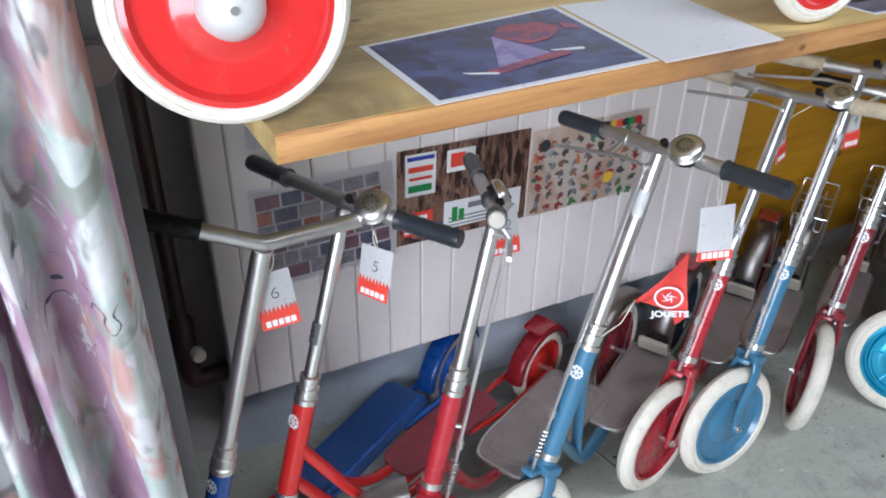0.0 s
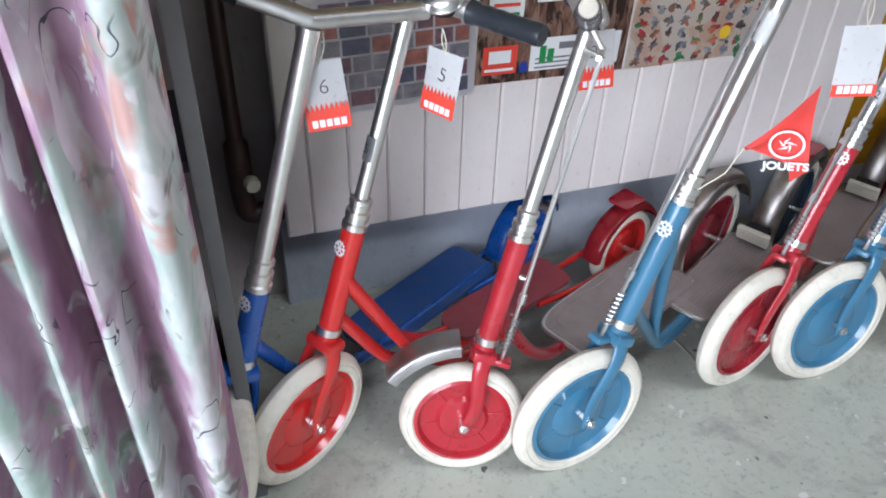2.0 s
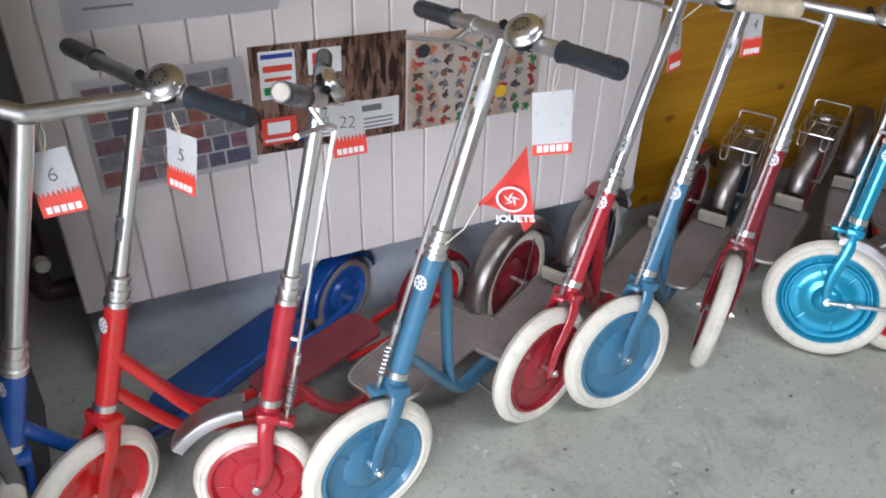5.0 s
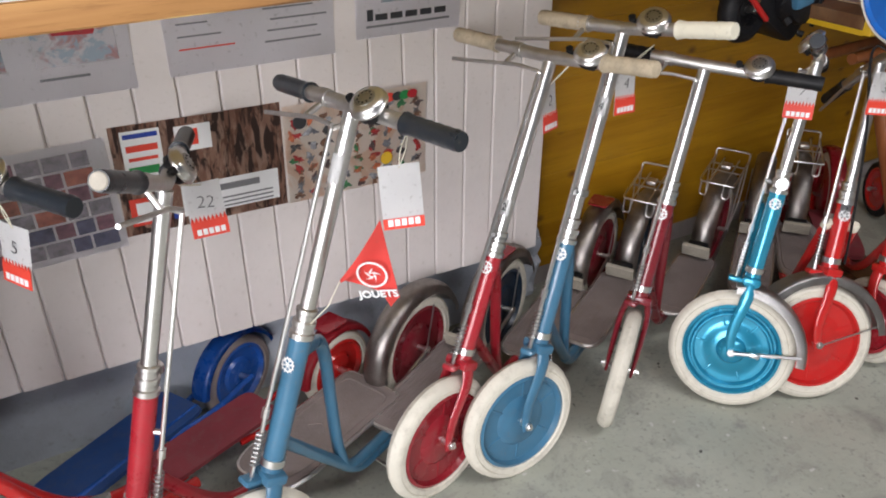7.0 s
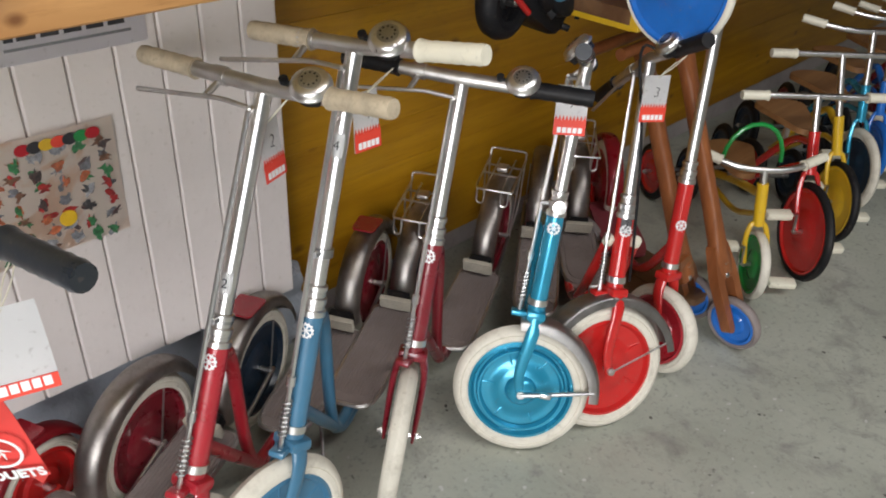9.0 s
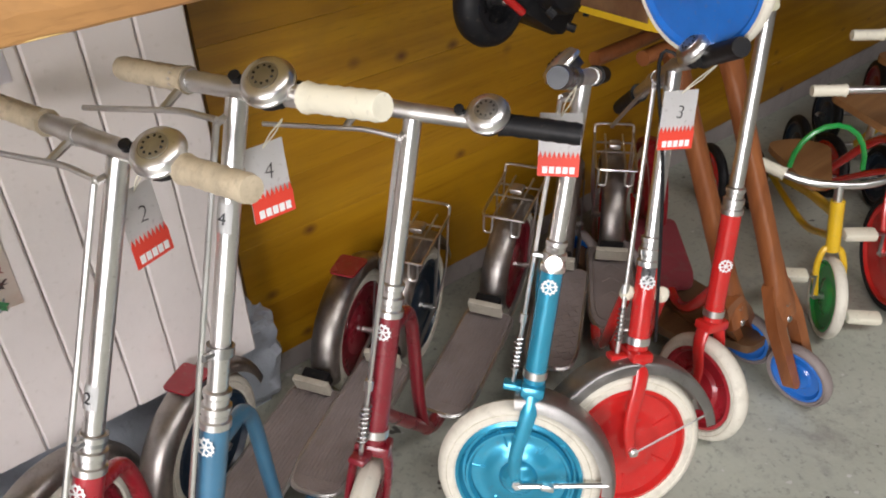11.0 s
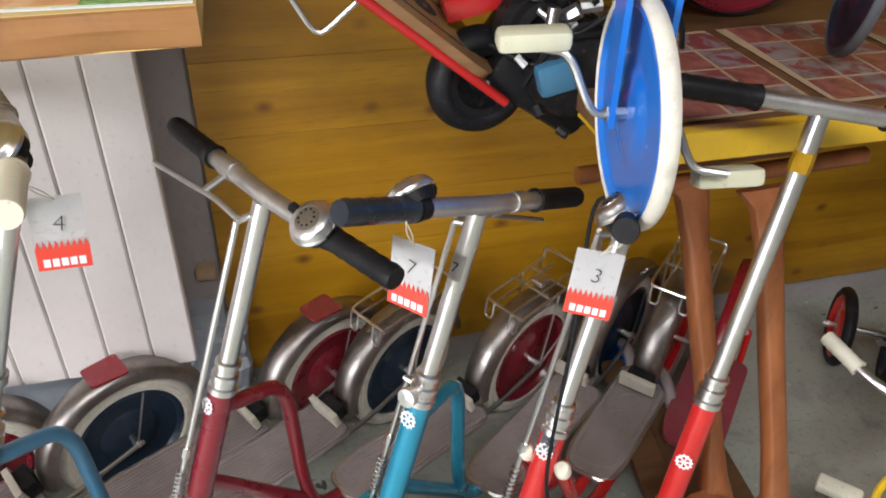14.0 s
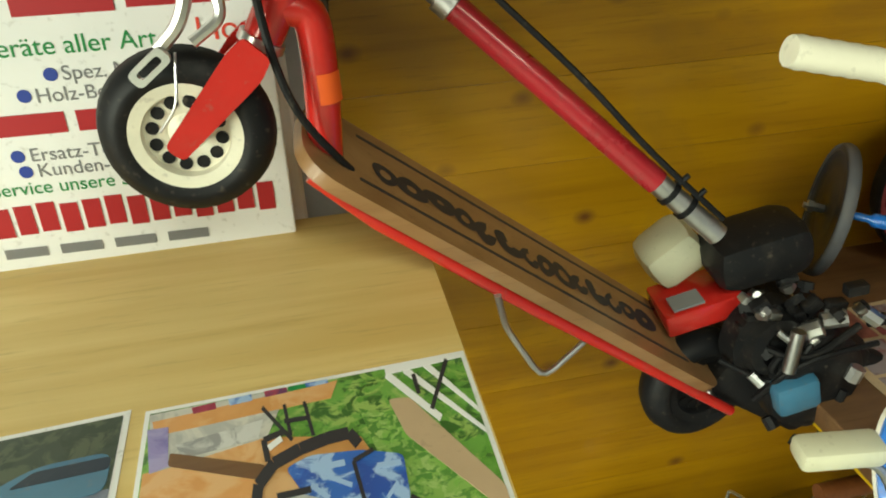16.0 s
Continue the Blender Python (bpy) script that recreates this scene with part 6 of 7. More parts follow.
letters("lettering", "Ersatz-Teile", 0.019, "greyink", sign, sm(0.305, 0.117), 0.0003)
letters("lettering", "Kunden-Die", 0.019, "greyink", sign, sm(0.308, 0.101), 0.0003)
for x, z in ((0.343, 0.198), (0.316, 0.18), (0.295, 0.123), (0.298, 0.107)):
    bm = B()
    lathe(bm, [(0.0001, 0.0), (0.0062, 0.0), (0.0062, 0.0006), (0.0001, 0.0006)], (x, 0.0018, z), (0, -1, 0), 16)
    part("blue_dot", bm, "blueink", sign)

# ---- motor scooter hung between shelf and wall ----
def wheel_black(parent, name, c, axis, r, w, rim, label=""):
    bm = B()
    ri = r * 0.62
    lathe(bm, [(ri, -w * 0.8), (ri + 0.006, -w), (r - 0.016, -w), (r - 0.004, -w * 0.6), (r, 0), (r - 0.004, w * 0.6), (r - 0.016, w), (ri + 0.006, w), (ri, w * 0.8)], c, axis, 40)
    root = part(name, bm, "black", parent, label)
    bm = B()
    half = [(0.0001, w * 0.35), (0.012, w * 0.35), (0.016, w * 0.2), (ri * 0.42, w * 0.3), (ri * 0.78, w * 0.34), (ri * 0.8, w * 0.75), (ri + 0.001, w * 0.85)]
    lathe(bm, half + [(q, -h) for q, h in half[::-1]], c, axis, 40)
    part("rim", bm, rim, root, "cream pressed rim")
    ax = Vector(axis).normalized()
    u = ax.orthogonal().normalized()
    for k in range(12):
        d = Matrix.Rotation(k * math.pi / 6, 3, ax) @ u
        bm = B()
        lathe(bm, [(0.0001, 0.0), (0.0055, 0.0), (0.0055, 0.0012), (0.0001, 0.0012)], Vector(c) + d * ri * 0.62 + ax * w * 0.325, ax, 12)
        part("rim_hole", bm, "black", root)
    bm = B()
    lathe(bm, [(0.0001, w + 0.014), (0.004, w + 0.014), (0.004, w + 0.006), (0.008, w + 0.006), (0.008, 0.0), (0.0001, 0.0)], c, axis, 8)
    part("axle_nut", bm, "chrome", root)
    return root


ms = thing("motor_scooter", (1.476, 1.57, 1.077), "red motor scooter with wooden deck and black engine, folded", "motor scooter", m=pose(1.467, 1.576, 1.06, 0, -1.2, -5.0))
W = lambda x, y, z: V(x - 1.476, y - 1.57, z - 1.077)
ax = V(0.19, -1, 0.05).normalized()
fax = V(0.03, -1, -0.03).normalized()
wheel_black(ms, "front_wheel", W(1.484, 1.579, 1.155), fax, 0.0715, 0.02, "ivory", "black tyred front wheel")
for q in (-1, 1):
    bm = B()
    a0, a1 = W(1.484, 1.573, 1.157) + fax * q * 0.028, W(1.548, 1.584, 1.218) + fax * q * 0.026
    dd = (a1 - a0).normalized()
    La = (a1 - a0).length
    plate(bm, rounded([(-0.011, -0.009), (La - 0.012, -0.018), (La + 0.006, -0.014), (La + 0.006, 0.014), (La - 0.012, 0.016), (-0.011, 0.009)], 0.006), -0.002, 0.002, frame_of(dd, fax.cross(dd), fax, a0))
    part("fork_plate", bm, "red", ms)
bm = B()
tube(bm, [W(1.552, 1.590, 1.216), W(1.578, 1.593, 1.259)], 0.0165, 16)
part("head_tube", bm, "red", ms)
bm = B()
ha, hb2 = W(1.552, 1.590, 1.216), W(1.578, 1.593, 1.259)
tube(bm, [ha.lerp(hb2, -0.02), ha.lerp(hb2, 0.14)], 0.0195, 16)
part("head_ring", bm, "chrome", ms)
bm = B()
tube(bm, bend([W(1.572, 1.592, 1.244), W(1.596, 1.597, 1.238), W(1.597, 1.597, 1.190), W(1.590, 1.598, 1.098)], 6, 0.42), 0.0155, 16)
neck = part("neck_tube", bm, "red", ms)
bm = B()
sax, sout = V(0.01, 0, -1).normalized(), V(0.6, -0.8, 0)
su = sax.orthogonal().normalized()
lathe(bm, [(0.0162, -0.013), (0.0162, 0.013)], W(1.596, 1.597, 1.176), sax, 16, math.atan2(sout.dot(sax.cross(su)), sout.dot(su)) - 0.8, 1.6)
part("sticker", bm, flat("orange_sticker", (0.85, 0.12, 0.02)), neck, "orange paper sticker")
# deck
d0, d1 = W(1.572, 1.545, 1.128), W(2.012, 1.612, 0.75)
e0, e1 = W(1.622, 1.667, 1.105), W(1.945, 1.732, 0.862)
dx = (d1 - d0).normalized()
dn = dx.cross(e0 - d0).normalized()
if dn.z < 0:
    dn = -dn
dy = dn.cross(dx)
dm = frame_of(dx, dy, dn, d0)
Ld = (d1 - d0).length
wd = (e0 - d0).dot(dy)
bm = B()
plate(bm, rounded([(0, 0.0), (Ld, 0.0), (Ld - 0.02, wd), (0.0, wd)], 0.045, 6), -0.011, 0.002, dm)
dk = part("deck", bm, "deckwood", ms, "varnished wooden deck")
for y0, h in ((0.024, 0.004), (wd - 0.02, 0.004)):
    bm = B()
    bars(bm, [(0.06, y0, Ld - 0.12, h)], dm @ Matrix.Translation((0, 0, 0.002)))
    part("dark_stripe", bm, "ink", dk, smooth=False)
er = random.Random(4)
x = 0.075
while x < Ld - 0.13:
    wide, tall, lean = er.uniform(0.013, 0.021), er.uniform(0.014, 0.02), er.uniform(-0.5, 0.5)
    c, thick = (x + wide, wd * 0.5 + er.uniform(-0.004, 0.004)), er.uniform(0.55, 0.85)
    gap = er.choice((0, 0, 4))
    bm = B()
    ring = []
    for k in range(17):
        q = 2 * math.pi * k / 16
        px, py = wide * math.cos(q), tall * math.sin(q)
        ring.append([bm.verts.new(dm @ V(c[0] + f * (px + lean * py * 0.5), c[1] + f * py, 0.0026 + 0.0001 * er.random())) for f in (1.0 + 0.08 * math.sin(3 * q + x * 90), 1.0 - thick)])
    for k in range(gap, 16):
        bm.faces.new((ring[k][0], ring[k + 1][0], ring[k + 1][1], ring[k][1]))
    part("printed_scroll", bm, "ink", dk, "worn dark scroll print", smooth=False)
    x += wide * 1.8
bm = B()
tube(bm, [dm @ V(0.02, 0.02, -0.016), dm @ V(0.09, 0.006, -0.018), dm @ V(Ld * 0.5, 0.002, -0.019), dm @ V(Ld + 0.03, 0.002, -0.016)], 0.0065, 10)
part("frame_rail", bm, "red", ms)
bm = B()
tube(bm, [dm @ V(0.02, wd - 0.01, -0.016), dm @ V(Ld, wd - 0.01, -0.016)], 0.0085, 10)
part("frame_rail", bm, "red", ms)
bm = B()
tube(bm, bend([dm @ V(0.235, -0.004, -0.02), W(1.748, 1.598, 0.9), W(1.786, 1.592, 0.83), W(1.835, 1.6, 0.868), W(1.85, 1.612, 0.885)], 3, 0.25), 0.0035, 8)
part("side_stand", bm, "chrome", ms, "bent wire side stand")
wheel_black(ms, "rear_wheel", W(1.995, 1.66, 0.737), ax, 0.074, 0.024, "black", "black tyred rear wheel")
# folded column
to_ms = ms.matrix_world.inverted()
c_end, c_top = to_ms @ V(1.917, 1.617, 1.014), to_ms @ V(1.726, 1.695, 1.191)
c_dir = (c_top - c_end).normalized()
c_off = V(0.65, -0.16, 0.68)
c_off = (c_off - c_dir * c_off.dot(c_dir)).normalized()
bm = B()
tube(bm, [c_top, c_end], 0.0138, 20)
part("column", bm, "crimson", ms, "red painted column")
bm = B()
tube(bm, [c_top + c_dir * 0.15, c_top], 0.0125, 18)
lathe(bm, [(0.0125, 0.0), (0.0165, 0.001), (0.0165, 0.018), (0.0125, 0.019)], c_top, c_dir, 20)
part("column_collar", bm, "alu", ms, "grey metal collar")
bm = B()
tube(bm, [c_end + c_dir * 0.004, c_end - c_dir * 0.09], 0.0122, 18)
part("column_foot", bm, "alu", ms, "grey metal column foot")
for t in (0.018, 0.042):
    bm = B()
    c = c_end - c_dir * t
    lathe(bm, [(0.0122, -0.003), (0.0145, -0.003), (0.0145, 0.003), (0.0122, 0.003)], c, c_dir, 18, closed=True)
    tube(bm, [c + c_off * 0.013, c + c_off * 0.027], 0.0032, 8)
    part("cable_clip", bm, "black", ms)
bm = B()
tube(bm, bend([c_top + c_dir * 0.1 + c_off * 0.036, c_top + c_off * 0.034, c_end + c_dir * 0.13 + c_off * 0.03, c_end + c_dir * 0.03 + c_off * 0.019, c_end - c_dir * 0.08 + c_off * 0.016], 5, 0.4), 0.0034, 8)
part("cable", bm, "black", ms)
bm = B()
tube(bm, bend([W(1.555, 1.57, 1.31), W(1.56, 1.565, 1.22), W(1.575, 1.565, 1.16), W(1.612, 1.585, 1.1)], 5, 0.45), 0.0035, 8)
part("cable", bm, "black", ms)
# caliper brake in front of the fork
bm = B()
tube(bm, bend([W(1.52, 1.545, 1.29), W(1.505, 1.54, 1.25), W(1.485, 1.54, 1.232)], 4), 0.0055, 8)
tube(bm, bend([W(1.53, 1.55, 1.28), W(1.535, 1.545, 1.25), W(1.51, 1.54, 1.235)], 4), 0.0045, 8)
part("brake_caliper", bm, "chrome", ms, "chrome caliper brake")
bm = B()
lk = frame_of(V(0.75, 0, 0.55).normalized(), V(-0.55, 0, 0.75).normalized(), V(0, -1, 0), W(1.478, 1.535, 1.222))
o2 = rounded([(-0.017, -0.007), (0.017, -0.007), (0.017, 0.007), (-0.017, 0.007)], 0.0055)
i2 = [(x * 0.66, y * 0.45) for x, y in o2]
vo = [[bm.verts.new(lk @ V(x, y, z)) for x, y in o2] for z in (0, 0.006)]
vi = [[bm.verts.new(lk @ V(x, y, z)) for x, y in i2] for z in (0, 0.006)]
n = len(o2)
for k in range(n):
    j = (k + 1) % n
    bm.faces.new((vo[0][k], vo[0][j], vo[1][j], vo[1][k]))
    bm.faces.new((vi[0][j], vi[0][k], vi[1][k], vi[1][j]))
    bm.faces.new((vo[1][k], vo[1][j], vi[1][j], vi[1][k]))
    bm.faces.new((vo[0][j], vo[0][k], vi[0][k], vi[0][j]))
part("brake_shoe_frame", bm, "chrome", ms)
bm = B()
tube(bm, bend([W(1.497, 1.536, 1.23), W(1.49, 1.533, 1.19), W(1.472, 1.538, 1.17)], 4), 0.0012, 6)
part("brake_wire", bm, "steel", ms)
# engine
rot = Matrix.Rotation(radians(35), 3, "Y")
eng = B()
box(eng, W(2.1, 1.69, 0.755), (0.17, 0.13, 0.15), rot, 0.02)
engine = part("engine_block", eng, "black", ms, "black greasy engine")
bm = B()
lathe(bm, [(0.0001, 0.03), (0.045, 0.03), (0.062, 0.018), (0.066, 0.0), (0.06, -0.03), (0.0001, -0.03)], W(2.11, 1.615, 0.765), V(0.15, -1, 0.1), 28)
part("flywheel_cover", bm, "black", engine)
for k in range(7):
    bm = B()
    lathe(bm, [(0.03, -0.0015), (0.052, -0.0015), (0.052, 0.0015), (0.03, 0.0015)], W(2.07 + 0.011 * k, 1.66, 0.81 - 0.012 * k), V(0.66, 0, -0.75), 16, closed=True)
    part("cooling_fin", bm, "steel", engine)
bm = B()
box(bm, W(2.051, 1.672, 0.914), (0.116, 0.085, 0.066), Matrix.Rotation(radians(-12), 3, "Y"), 0.024)
part("air_box", bm, "black", engine, "black plastic air box")
bm = B()
box(bm, W(1.970, 1.715, 0.895), (0.072, 0.07, 0.058), Matrix.Rotation(radians(-38), 3, "Y"), 0.018)
tank = part("fuel_tank", bm, "tank", engine, "milky plastic fuel tank")
bm = B()
box(bm, W(1.992, 1.68, 0.844), (0.094, 0.07, 0.03), Matrix.Rotation(radians(-14), 3, "Y"), 0.004)
plt = part("red_cover", bm, "red", engine, "red metal cover")
bm = B()
box(bm, W(1.968, 1.655, 0.8635), (0.036, 0.026, 0.003), Matrix.Rotation(radians(-14), 3, "Y"), 0.0)
part("type_plate", bm, "greyink", plt)
bm = B()
box(bm, W(2.078, 1.585, 0.768), (0.052, 0.03, 0.044), Matrix.Rotation(radians(-14), 3, "Y"), 0.008)
part("blue_cap", bm, "sky", engine, "pale blue plastic cap")
bm = B()
tube(bm, bend([W(2.13, 1.66, 0.78), W(2.2, 1.65, 0.745), W(2.27, 1.655, 0.7)], 4), 0.02, 14)
part("exhaust", bm, "black", engine)
for p0, p1, r0, mt in (((2.085, 1.61, 0.83), (2.105, 1.6, 0.845), 0.011, "chrome"), ((2.11, 1.61, 0.845), (2.135, 1.605, 0.85), 0.01, "alu"), ((2.15, 1.6, 0.86), (2.165, 1.59, 0.85), 0.009, "chrome"), ((2.14, 1.585, 0.76), (2.12, 1.58, 0.7), 0.005, "black"), ((2.145, 1.585, 0.775), (2.15, 1.585, 0.792), 0.009, "alu"), ((2.06, 1.6, 0.72), (2.065, 1.59, 0.71), 0.008, "black"), ((2.19, 1.62, 0.83), (2.215, 1.61, 0.815), 0.009, "chrome"), ((2.03, 1.6, 0.79), (2.04, 1.59, 0.78), 0.006, "steel"), ((2.09, 1.59, 0.69), (2.1, 1.58, 0.685), 0.007, "black")):
    bm = B()
    tube(bm, [W(*p0), W(*p1)], r0, 8)
    part("fitting", bm, mt, engine)
for k, (a0, a1, a2) in enumerate((((2.02, 1.62, 0.83), (2.08, 1.58, 0.81), (2.15, 1.6, 0.84)), ((2.04, 1.6, 0.75), (2.07, 1.575, 0.82), (2.17, 1.59, 0.82)), ((2.0, 1.62, 0.8), (2.06, 1.59, 0.77), (2.09, 1.59, 0.83)), ((2.16, 1.6, 0.84), (2.24, 1.6, 0.84), (2.26, 1.62, 0.78)))):
    bm = B()
    tube(bm, bend([W(*a0), W(*a1), W(*a2)], 6, 0.48), 0.0035 if k else 0.0045, 8)
    part("hose", bm, "black", engine)

er = random.Random(11)
for k in range(48):
    c = W(er.uniform(2.02, 2.15), er.uniform(1.595, 1.64), 0.0)
    c.z = W(0, 0, 0.885 - 0.5 * (c.x - W(2.02, 0, 0).x) * er.uniform(-0.4, 1.0) - er.uniform(0.0, 0.07)).z
    ax2 = V(er.uniform(-1, 1), er.uniform(-1, 0.2), er.uniform(-1, 1)).normalized()
    bm = B()
    if k % 3 == 0:
        lathe(bm, [(0.0001, 0.006), (0.005, 0.006), (0.005, 0.002), (0.009, 0.002), (0.009, -0.006), (0.0001, -0.006)], c, ax2, 6)
    elif k % 3 == 1:
        tube(bm, bend([c, c + ax2 * 0.02, c + ax2 * 0.02 + V(0.01, 0.004, -0.014)], 3), er.uniform(0.003, 0.006), 8)
    else:
        box(bm, c, (er.uniform(0.01, 0.026), 0.014, er.uniform(0.008, 0.016)), Matrix.Rotation(er.uniform(-0.8, 0.8), 3, "Y"), 0.002)
    part("fitting", bm, er.choice(("alu", "black", "steel", "black", "black", "black")), engine)
bm = B()
lathe(bm, [(0.0001, 0.022), (0.01, 0.022), (0.012, 0.016), (0.022, 0.018), (0.024, 0.024), (0.036, 0.02), (0.04, 0.008), (0.05, 0.006), (0.052, -0.02), (0.0001, -0.03)], W(2.06, 1.625, 0.815), V(0.15, -1, 0.1), 24)
part("crank_cover", bm, "black", engine)
bm = B()
tube(bm, [W(2.068, 1.585, 0.855), W(2.062, 1.58, 0.805)], 0.008, 10)
part("spark_plug", bm, "steel", engine)

# ---- right shelf with tricycles ----
sh2 = thing("long_shelf", (2.105, 1.385, 0.715), "long shelf board with a yellow painted front edge", "shelf")
bm = B()
box(bm, (1.9, 0.235, 0.015), (3.8, 0.43, 0.028), None, 0.002)
part("top_board", bm, "darkwood", sh2, smooth=False)
bm = B()
box(bm, (1.9, 0.01, 0.012), (3.8, 0.02, 0.04), None, 0.002)
part("front_edge", bm, "sun_yellow", sh2, "yellow painted edge", smooth=False)
bm = B()
box(bm, (0.02, -0.0 + 0.14, -0.004), (0.026, 0.24, 0.016), None, 0.002)
part("batten", bm, "sun_yellow", sh2, smooth=False)
gridp = print_mat("dark_photo_sheet", [(0.2, 0.13, 0.13), (0.3, 0.25, 0.26), (0.25, 0.06, 0.06)], 18, base=(0.27, 0.22, 0.22))
for x0, y0 in ((2.19, 1.415), (2.41, 1.425), (2.63, 1.415)):
    fs = flat_sheet("photo_sheet", [(x0, y0), (x0 + 0.2, y0 + 0.01), (x0 + 0.19, y0 + 0.28), (x0 - 0.01, y0 + 0.27)], "board", "brown sheet of small dark photographs on the long shelf", 0.7455)
    for i in range(3):
        for j in range(4):
            bm = B()
            bars(bm, [(0.008 + i * 0.063, 0.01 + j * 0.066, 0.057, 0.06)], Matrix.Translation((0, 0, 0.0008)))
            part("photograph", bm, gridp if (i + j) % 3 else inks[2], fs, smooth=False)


def pedal(parent, c, d, along, material="ivory"):
    """A ribbed pedal block, long along the axle."""
    along = Vector(along).normalized()
    bm = B()
    box(bm, c, (0.07, 0.03, 0.02), frame_of(along, along.cross(V(0, 0, 1)).normalized(), V(0, 0, 1), V(0, 0, 0)).to_3x3() @ Matrix.Rotation(radians(d), 3, "X"), 0.006)
    return part("pedal", bm, material, parent, "cream plastic pedal")


tr = thing("tricycle", (2.046, 1.31, 0.712), "blue child's tricycle with a big blue disc wheel on the shelf", "tricycle")
W = lambda x, y, z: V(x - 2.045, y - 1.344, z - 0.714)
fw = V(0.003, -0.013, 0.1155)
axx = V(1, -0.193, 0.046).normalized()
wheel(tr, "front_wheel", fw, axx, "azure", 0.115, "tyre", 0.0085, "thin cream tyre", ribs=False, seg=64, ratio=0.93)
upv = V(-0.052, -0.029, 0.998).normalized()
for q in (-1, 1):
    bm = B()
    b0 = fw + axx * q * 0.022
    plate(bm, [(-0.012, -0.009), (0.06, -0.013), (0.138, -0.018), (0.152, -0.012), (0.152, 0.012), (0.138, 0.018), (0.06, 0.013), (-0.012, 0.009)], -0.003, 0.003, frame_of(upv, axx.cross(upv), axx, b0))
    part("fork_blade", bm, "azure", tr)
bm = B()
box(bm, fw + upv * 0.15, (0.052, 0.036, 0.012), frame_of(axx, upv.cross(axx), upv, V(0, 0, 0)).to_3x3(), 0.004)
part("fork_crown", bm, "azure", tr)
bm = B()
tube(bm, [fw + upv * 0.145, fw + upv * 0.29], 0.0135, 16)
part("stem", bm, "azure", tr)
bm = B()
tube(bm, [fw + upv * 0.285, fw + upv * 0.302], 0.0172, 18)
part("stem_collar", bm, "alu", tr, "dull grey collar")
bm = B()
tube(bm, [fw + upv * 0.3, fw + upv * 0.38], 0.0095, 14)
part("stem_post", bm, "chrome", tr)
for q in (-1, 1):
    bm = B()
    lathe(bm, [(0.0001, 0.012), (0.006, 0.011), (0.01, 0.005), (0.01, -0.006), (0.0001, -0.006)], fw + upv * 0.238 + axx * q * 0.02 - V(0, 0.01, 0), axx * q, 14)
    part("bolt_cap", bm, "ivory", tr, "white bolt cap")
bm = B()
tube(bm, [fw + upv * 0.246, fw + upv * 0.264], 0.0155, 16)
part("clamp_ring", bm, "chrome", tr)
bm = B()
tube(bm, bend([fw - axx * 0.012, fw - axx * 0.04, fw - axx * 0.05 + V(-0.01, 0.02, 0.055), fw - axx * 0.09 + V(-0.005, 0.025, 0.06)], 3, 0.3), 0.0042, 8)
part("crank", bm, "steel", tr)
bm = B()
tube(bm, bend([fw + axx * 0.012, fw + axx * 0.04, fw + axx * 0.05 + V(0.01, -0.02, -0.055), fw + axx * 0.09 + V(0.005, -0.025, -0.06)], 3, 0.3), 0.0042, 8)
part("crank", bm, "steel", tr)
bm = B()
hc = fw + upv * 0.365
tube(bm, bend([W(1.914, 1.452, 1.205), W(1.994, 1.445, 1.188), hc, W(2.16, 1.36, 1.19), W(2.24, 1.37, 1.205)], 4), 0.0075, 10)
hbar = part("handlebar", bm, "chrome", tr)
grip(hbar, W(1.984, 1.447, 1.189), W(1.899, 1.453, 1.208), "ivory", 0.0125)
grip(hbar, W(2.18, 1.362, 1.194), W(2.26, 1.372, 1.209), "ivory", 0.0125)
bm = B()
plate(bm, rounded([(-0.1, -0.025), (0.1, -0.07), (0.12, 0.0), (0.1, 0.07), (-0.1, 0.025)], 0.03), -0.009, 0.009, frame_of(V(0.7, 0.7, 0), V(-0.7, 0.7, 0), V(0, 0, 1), W(2.26, 1.6, 1.06)))
part("seat", bm, "seatwood", tr, "wooden saddle board")
bm = B()
tube(bm, [W(2.27, 1.61, 1.05), W(2.29, 1.62, 0.92)], 0.009, 10)
part("seat_post", bm, "chrome", tr)
pedal(tr, W(1.957, 1.375, 0.893), 0, axx, "tank")
pedal(tr, W(2.158, 1.31, 0.757), 18, axx, "tank")
bm = B()
tube(bm, bend([fw + upv * 0.2 + V(0.012, 0.015, 0), W(2.15, 1.5, 0.98), W(2.35, 1.655, 0.872)], 5), 0.0125, 12)
part("frame_tube", bm, "azure", tr)
bm = B()
ra, rb = W(2.2, 1.735, 0.9), W(2.5, 1.575, 0.845)
ad = (rb - ra).normalized()
tube(bm, [ra, ra + ad * 0.05, ra + ad * 0.055, rb - ad * 0.055, rb - ad * 0.05, rb], 0.009, 12, radii=[0.005, 0.005, 0.009, 0.009, 0.005, 0.005])
part("rear_axle", bm, "azure", tr)
for q in (ra, rb):
    wheel(tr, "rear_wheel", q, ad, "darkblue", 0.086, "post", 0.007, ribs=False, ratio=0.93)
ct = thing("card_tag", (2.095, 1.29, 1.02), "plain brown card tag hanging on the tricycle", "tag", m=look((2.095, 1.29, 1.02), (2.3, 1.9, 0.8)))
bm = B()
plate(bm, [(-0.014, -0.018), (0.012, -0.024), (0.015, 0.06), (-0.014, 0.06)], 0, 0.001)
part("card", bm, "board", ct, smooth=False)
bm = B()
tube(bm, [(0, 0.058, 0), (-0.02, 0.1, -0.02)], 0.001, 5)
part("string", bm, "ivory", ct)


